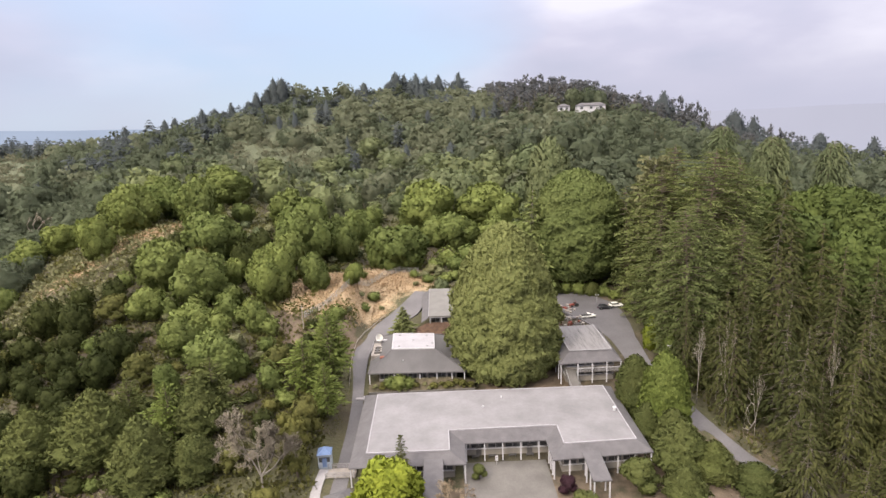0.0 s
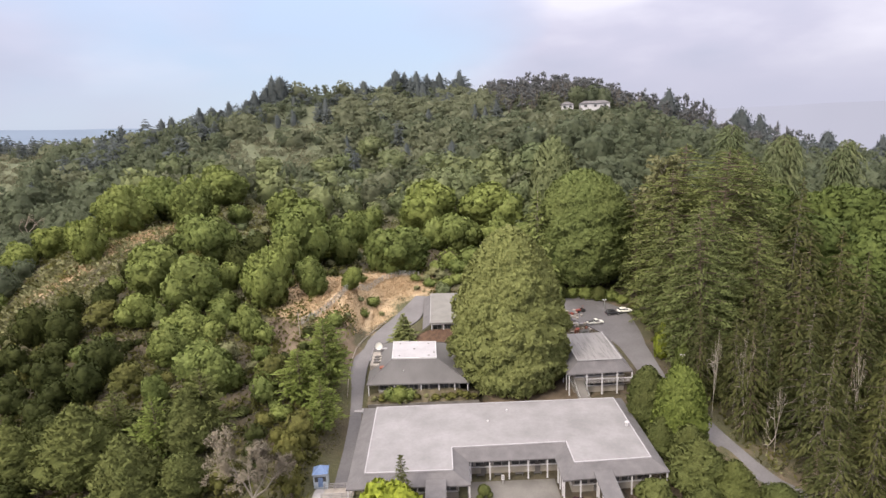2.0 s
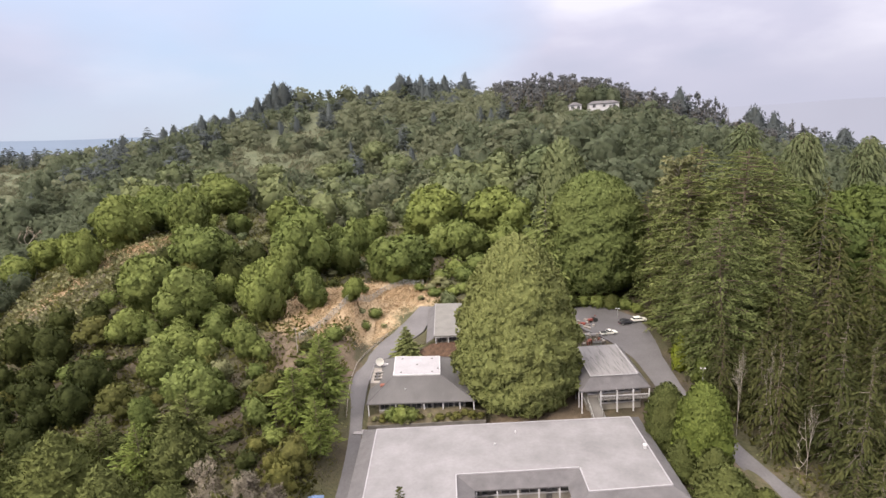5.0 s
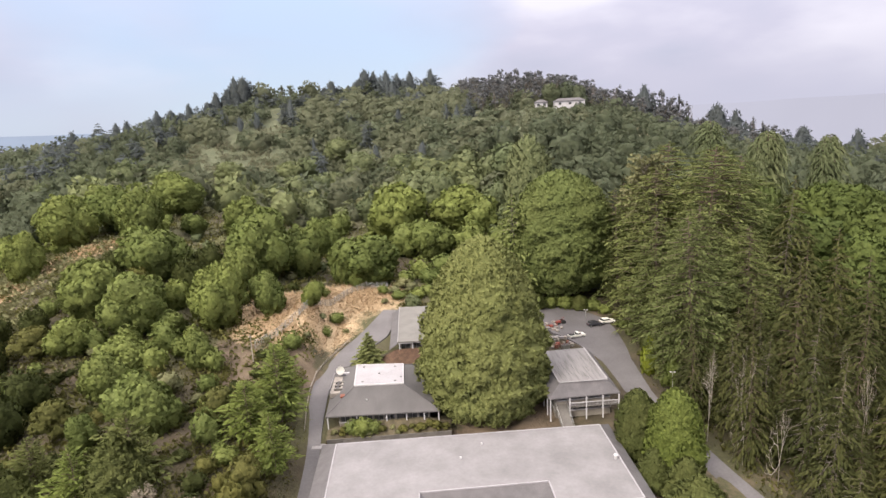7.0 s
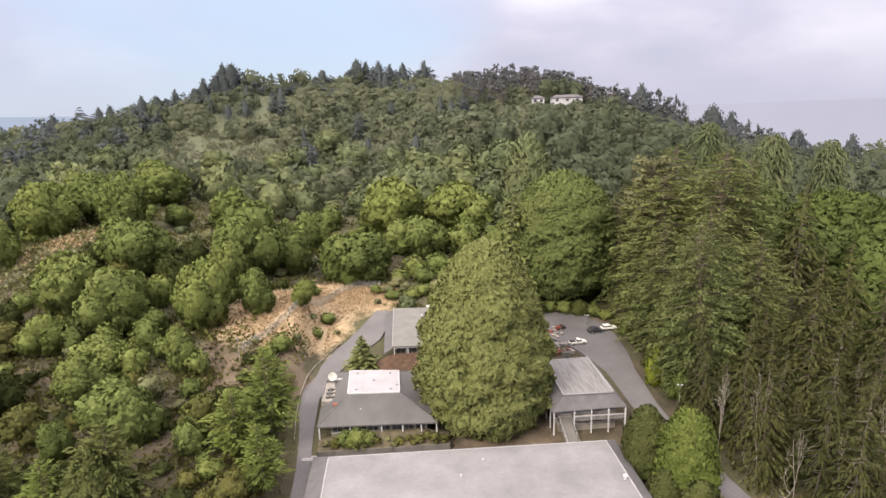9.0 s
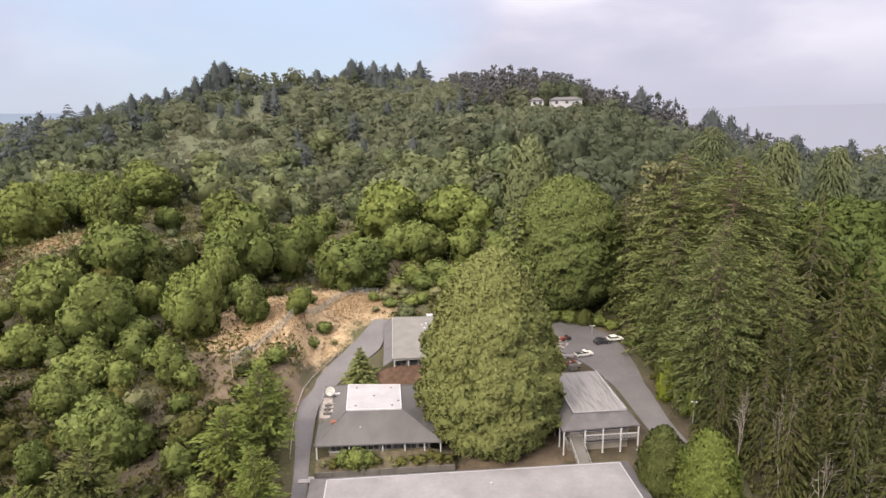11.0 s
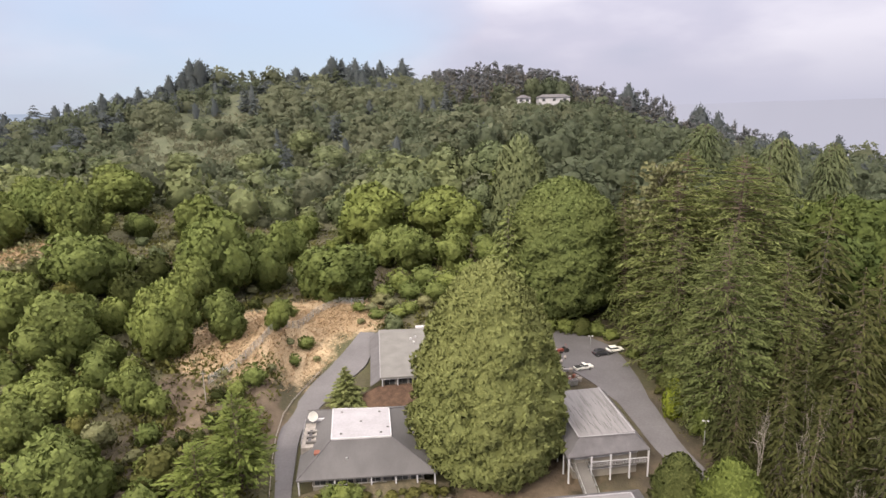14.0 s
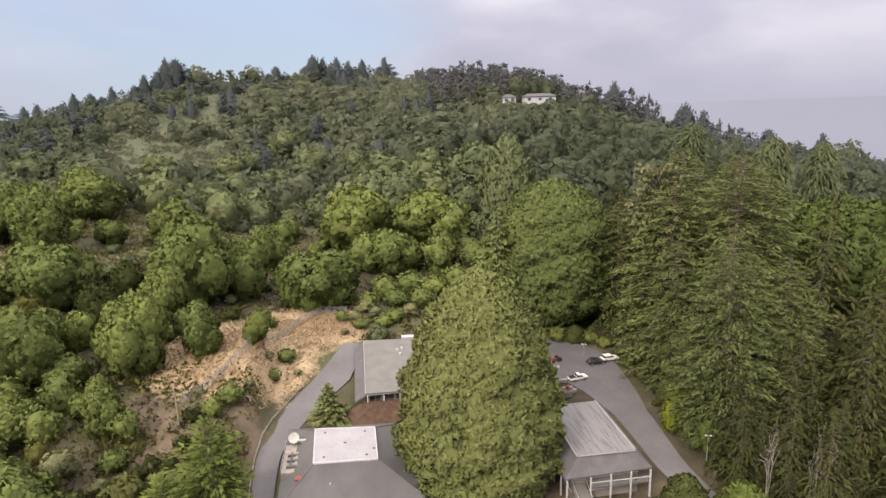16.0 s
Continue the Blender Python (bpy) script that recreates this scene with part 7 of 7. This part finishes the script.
def bank_fence(points):
    root = empty("chain_link_fence", pose(0, 0, 0), "grey chain-link fence running down the grass bank", "fence")
    line = []
    for k in range(len(points) - 1):
        a, b = Vector((*points[k], 0)), Vector((*points[k + 1], 0))
        n = max(1, int((b - a).length / 2.6))
        line += [a.lerp(b, q / n) for q in range(n)]
    line.append(Vector((*points[-1], 0)))
    for p in line:
        p.z = land_at(p.x, p.y)
    for p in line:
        tube("post", p - Vector((0, 0, 0.4)), p + Vector((0, 0, 2.35)), 0.075, GALV, root, sides=6)
    for a, b in zip(line, line[1:]):
        bm = bmesh.new()
        add_tube(bm, a + Vector((0, 0, 2.2)), b + Vector((0, 0, 2.2)), 0.035, sides=5)
        for q in range(7):
            z = 0.15 + q * 0.28
            add_tube(bm, a + Vector((0, 0, z)), b + Vector((0, 0, z + 0.02)), 0.026, sides=3)
        for q in range(9):
            p = a.lerp(b, (q + 0.5) / 9)
            add_tube(bm, p + Vector((0, 0, 0.1)), p + Vector((0, 0, 2.2)), 0.026, sides=3)
        part("fence_panel", bm, GALV, root, "wire fence panel")


bank_fence([(-8.5, 222), (-15.5, 221), (-21, 211), (-27.5, 196), (-31.5, 184), (-36, 176), (-41, 171)])


# ---- the yard behind the annex ----
def crate(x, y, w, d, h, turn, mat, label):
    root = empty("crate", pose(x, y, land_at(x, y) + 0.1, 0, 0, turn), label, "crate", "yard clutter")
    box("body", -w / 2, -d / 2, 0, w / 2, d / 2, h, mat, root, "", 0.04)
    box("lid", -w / 2 - 0.04, -d / 2 - 0.04, h, w / 2 + 0.04, d / 2 + 0.04, h + 0.08, mat, root, "", 0.02)
    for k in (-1, 1):
        box("batten", k * w * 0.3 - 0.06, -d / 2 - 0.05, 0, k * w * 0.3 + 0.06, -d / 2 - 0.003, h, TIMBER, root)


yard = random.Random(31)
for k in range(46):
    x, y = yard.uniform(36.2, 42.8), yard.uniform(172.0, 188)
    mat, word = yard.choice([(RED, "faded red"), (PALE_CONCRETE, "dirty pale"), (GALV, "grey steel"), (BRICK_RED, "brick-red"), (TIMBER, "weathered timber"), (TIMBER, "weathered timber"), (BEIGE, "beige")])
    crate(x, y, yard.uniform(0.5, 1.4), yard.uniform(0.4, 1.0), yard.uniform(0.3, 1.0), yard.uniform(0, 180), mat, word + " crate stacked in the yard")


def tractor(x, y, turn):
    root = empty("tractor", pose(x, y, land_at(x, y) + 0.1, 0, 0, turn), "small red tractor parked at the yard", "tractor")
    box("hood", 0.2, -0.4, 0.6, 1.7, 0.4, 1.25, RED, root, "", 0.08)
    box("seat", -0.6, -0.35, 0.8, -0.1, 0.35, 1.0, RUBBER, root, "black seat", 0.04)
    box("frame", -0.8, -0.3, 0.4, 1.6, 0.3, 0.65, DARK_TRIM, root, "", 0.03)
    for a, r in ((-0.5, 0.7), (1.3, 0.42)):
        for b in (-0.65, 0.65):
            tube("wheel", (a, b - 0.15, r), (a, b + 0.15, r), r, RUBBER, root, sides=14)
    bm = bmesh.new()
    for b in (-0.45, 0.45):
        add_tube(bm, (-0.7, b, 0.9), (-0.7, b, 2.1), 0.04)
    add_tube(bm, (-0.7, -0.45, 2.1), (-0.7, 0.45, 2.1), 0.04)
    part("roll_bar", bm, RED, root, "red roll bar")


tractor(43.2, 186.5, 200)


def dumpster(x, y, turn):
    root = empty("dumpster", pose(x, y, land_at(x, y) + 0.1, 0, 0, turn), "grey steel dumpster beside the annex", "dumpster")
    bm = bmesh.new()
    v = add_box(bm, -1.0, -0.7, 0.15, 1.0, 0.7, 1.3)
    for q in v:
        if q.co.z < 0.5:
            q.co.x *= 0.88
            q.co.y *= 0.88
    part("body", bm, GALV, root)
    for b in (-0.52, 0.52):
        box("lid", b - 0.5, -0.74, 1.302, b + 0.5, 0.72, 1.36, DARK_TRIM, root, "dark lid", 0.02)


dumpster(40.6, 171.0, 10)


def yard_fence(points, h, label):
    root = empty("fence", pose(0, 0, 0), label, "fence")
    for a, b in zip(points, points[1:]):
        a, b = Vector((*a, land_at(*a))), Vector((*b, land_at(*b)))
        n = max(2, int((b - a).length / 0.9))
        for k in range(n + 1):
            p = a.lerp(b, k / n)
            if k % 3 == 0:
                tube("post", p - Vector((0, 0, 0.3)), p + Vector((0, 0, h)), 0.06, TIMBER, root, sides=6)
        for z in (0.3, h * 0.55, h - 0.1):
            tube("rail", a + Vector((0, 0, z)), b + Vector((0, 0, z)), 0.05, TIMBER, root, sides=5)


yard_fence([(31, 166), (38, 166), (46.5, 164.5)], 1.2, "weathered rail fence behind the annex")


yard_fence([(-24.3, 142), (-25.0, 150), (-25.3, 158), (-25.0, 166), (-23.8, 172.5), (-21.2, 179), (-18.4, 185.5)], 0.75, "low weathered timber rail along the service road")
yard_fence([(-36.2, 120.4), (-32.2, 122.7), (-29.6, 126.4)], 1.2, "weathered rail fence on the slope below the road")

# ---- the boarded walk between the kiosk and the long building ----
def boarded_walk():
    root = empty("boarded_walk", pose(0, 0, 0), "weathered timber walk with pale railings beside the kiosk", "walkway")
    z = -8.25
    for k in range(24):
        x = -24.4 + k * 0.25
        box("plank", x, 106.2, z - 0.06, x + 0.23, 109.6, z, TIMBER, root)
    for y in (106.3, 109.5):
        for x in (-24.3, -22.4, -20.5, -18.7):
            box("post", x - 0.08, y - 0.08, z - 1.6, x + 0.08, y + 0.08, z + 1.05, PALE_CONCRETE, root, "pale railing post")
        for dz in (0.35, 0.7, 1.05):
            box("rail", -24.4, y - 0.05, z + dz - 0.07, -18.6, y + 0.05, z + dz + 0.05, PALE_CONCRETE, root, "pale railing")
    return root


boarded_walk()
ribbon("path", [(-25.0, 109.2), (-25.4, 104), (-25.2, 99), (-24.2, 93), (-23, 84)], [1.8, 1.8, 2.0, 2.4, 2.4], PALE_CONCRETE, "pale concrete path leading down from the kiosk", category="path", lift=0.08)


def shed(x, y):
    z = land_at(x, y)
    root = empty("shed", pose(x, y, z, 0, 0, 28), "small shed with a grey hipped roof", "shed")
    box("wall", -2.0, -2.0, -0.5, 2.0, 2.0, 2.3, BEIGE, root, "beige wall")
    mesh_ob("roof", [(-2.6, -2.6, 2.3), (2.6, -2.6, 2.3), (2.6, 2.6, 2.3), (-2.6, 2.6, 2.3), (0, 0, 3.5)], [(0, 1, 4), (1, 2, 4), (2, 3, 4), (3, 0, 4), (3, 2, 1, 0)], ROOF_GREY, root, "grey hipped roof")
    box("door", -0.45, -2.06, 0.0, 0.45, -2.003, 2.0, WHITE, root, "white door")


shed(-19.6, 96.2)


def wall_sign(x, y, z):
    root = empty("sign", pose(x, y, z), "white notice board on a post by the colonnade", "sign")
    box("board", -0.28, -0.05, 0.9, 0.28, 0.05, 2.0, WHITE, root, "white board", 0.01)
    box("post", -0.05, -0.04, 0, 0.05, 0.04, 0.9, GALV, root)
    for k in range(3):
        box("line", -0.18, -0.056, 1.2 + 0.22 * k, 0.18, -0.0525, 1.28 + 0.22 * k, DARK_TRIM, root, "dark bar of writing")


wall_sign(9.9, 109.0, land_at(9.9, 109.0))


def bench(x, y, turn):
    root = empty("bench", pose(x, y, land_at(x, y) + 0.05, 0, 0, turn), "dark bench under the colonnade", "bench", "colonnade benches")
    box("seat", -0.8, -0.25, 0.4, 0.8, 0.25, 0.48, DARK_TRIM, root, "", 0.02)
    box("backrest", -0.8, 0.22, 0.5, 0.8, 0.28, 0.9, DARK_TRIM, root, "", 0.02)
    for a in (-0.65, 0.65):
        box("leg", a - 0.05, -0.22, 0, a + 0.05, 0.22, 0.4, DARK_TRIM, root)


for x in (5.8, 9.2, 13.4, 17.0):
    bench(x, 111.6, 180)
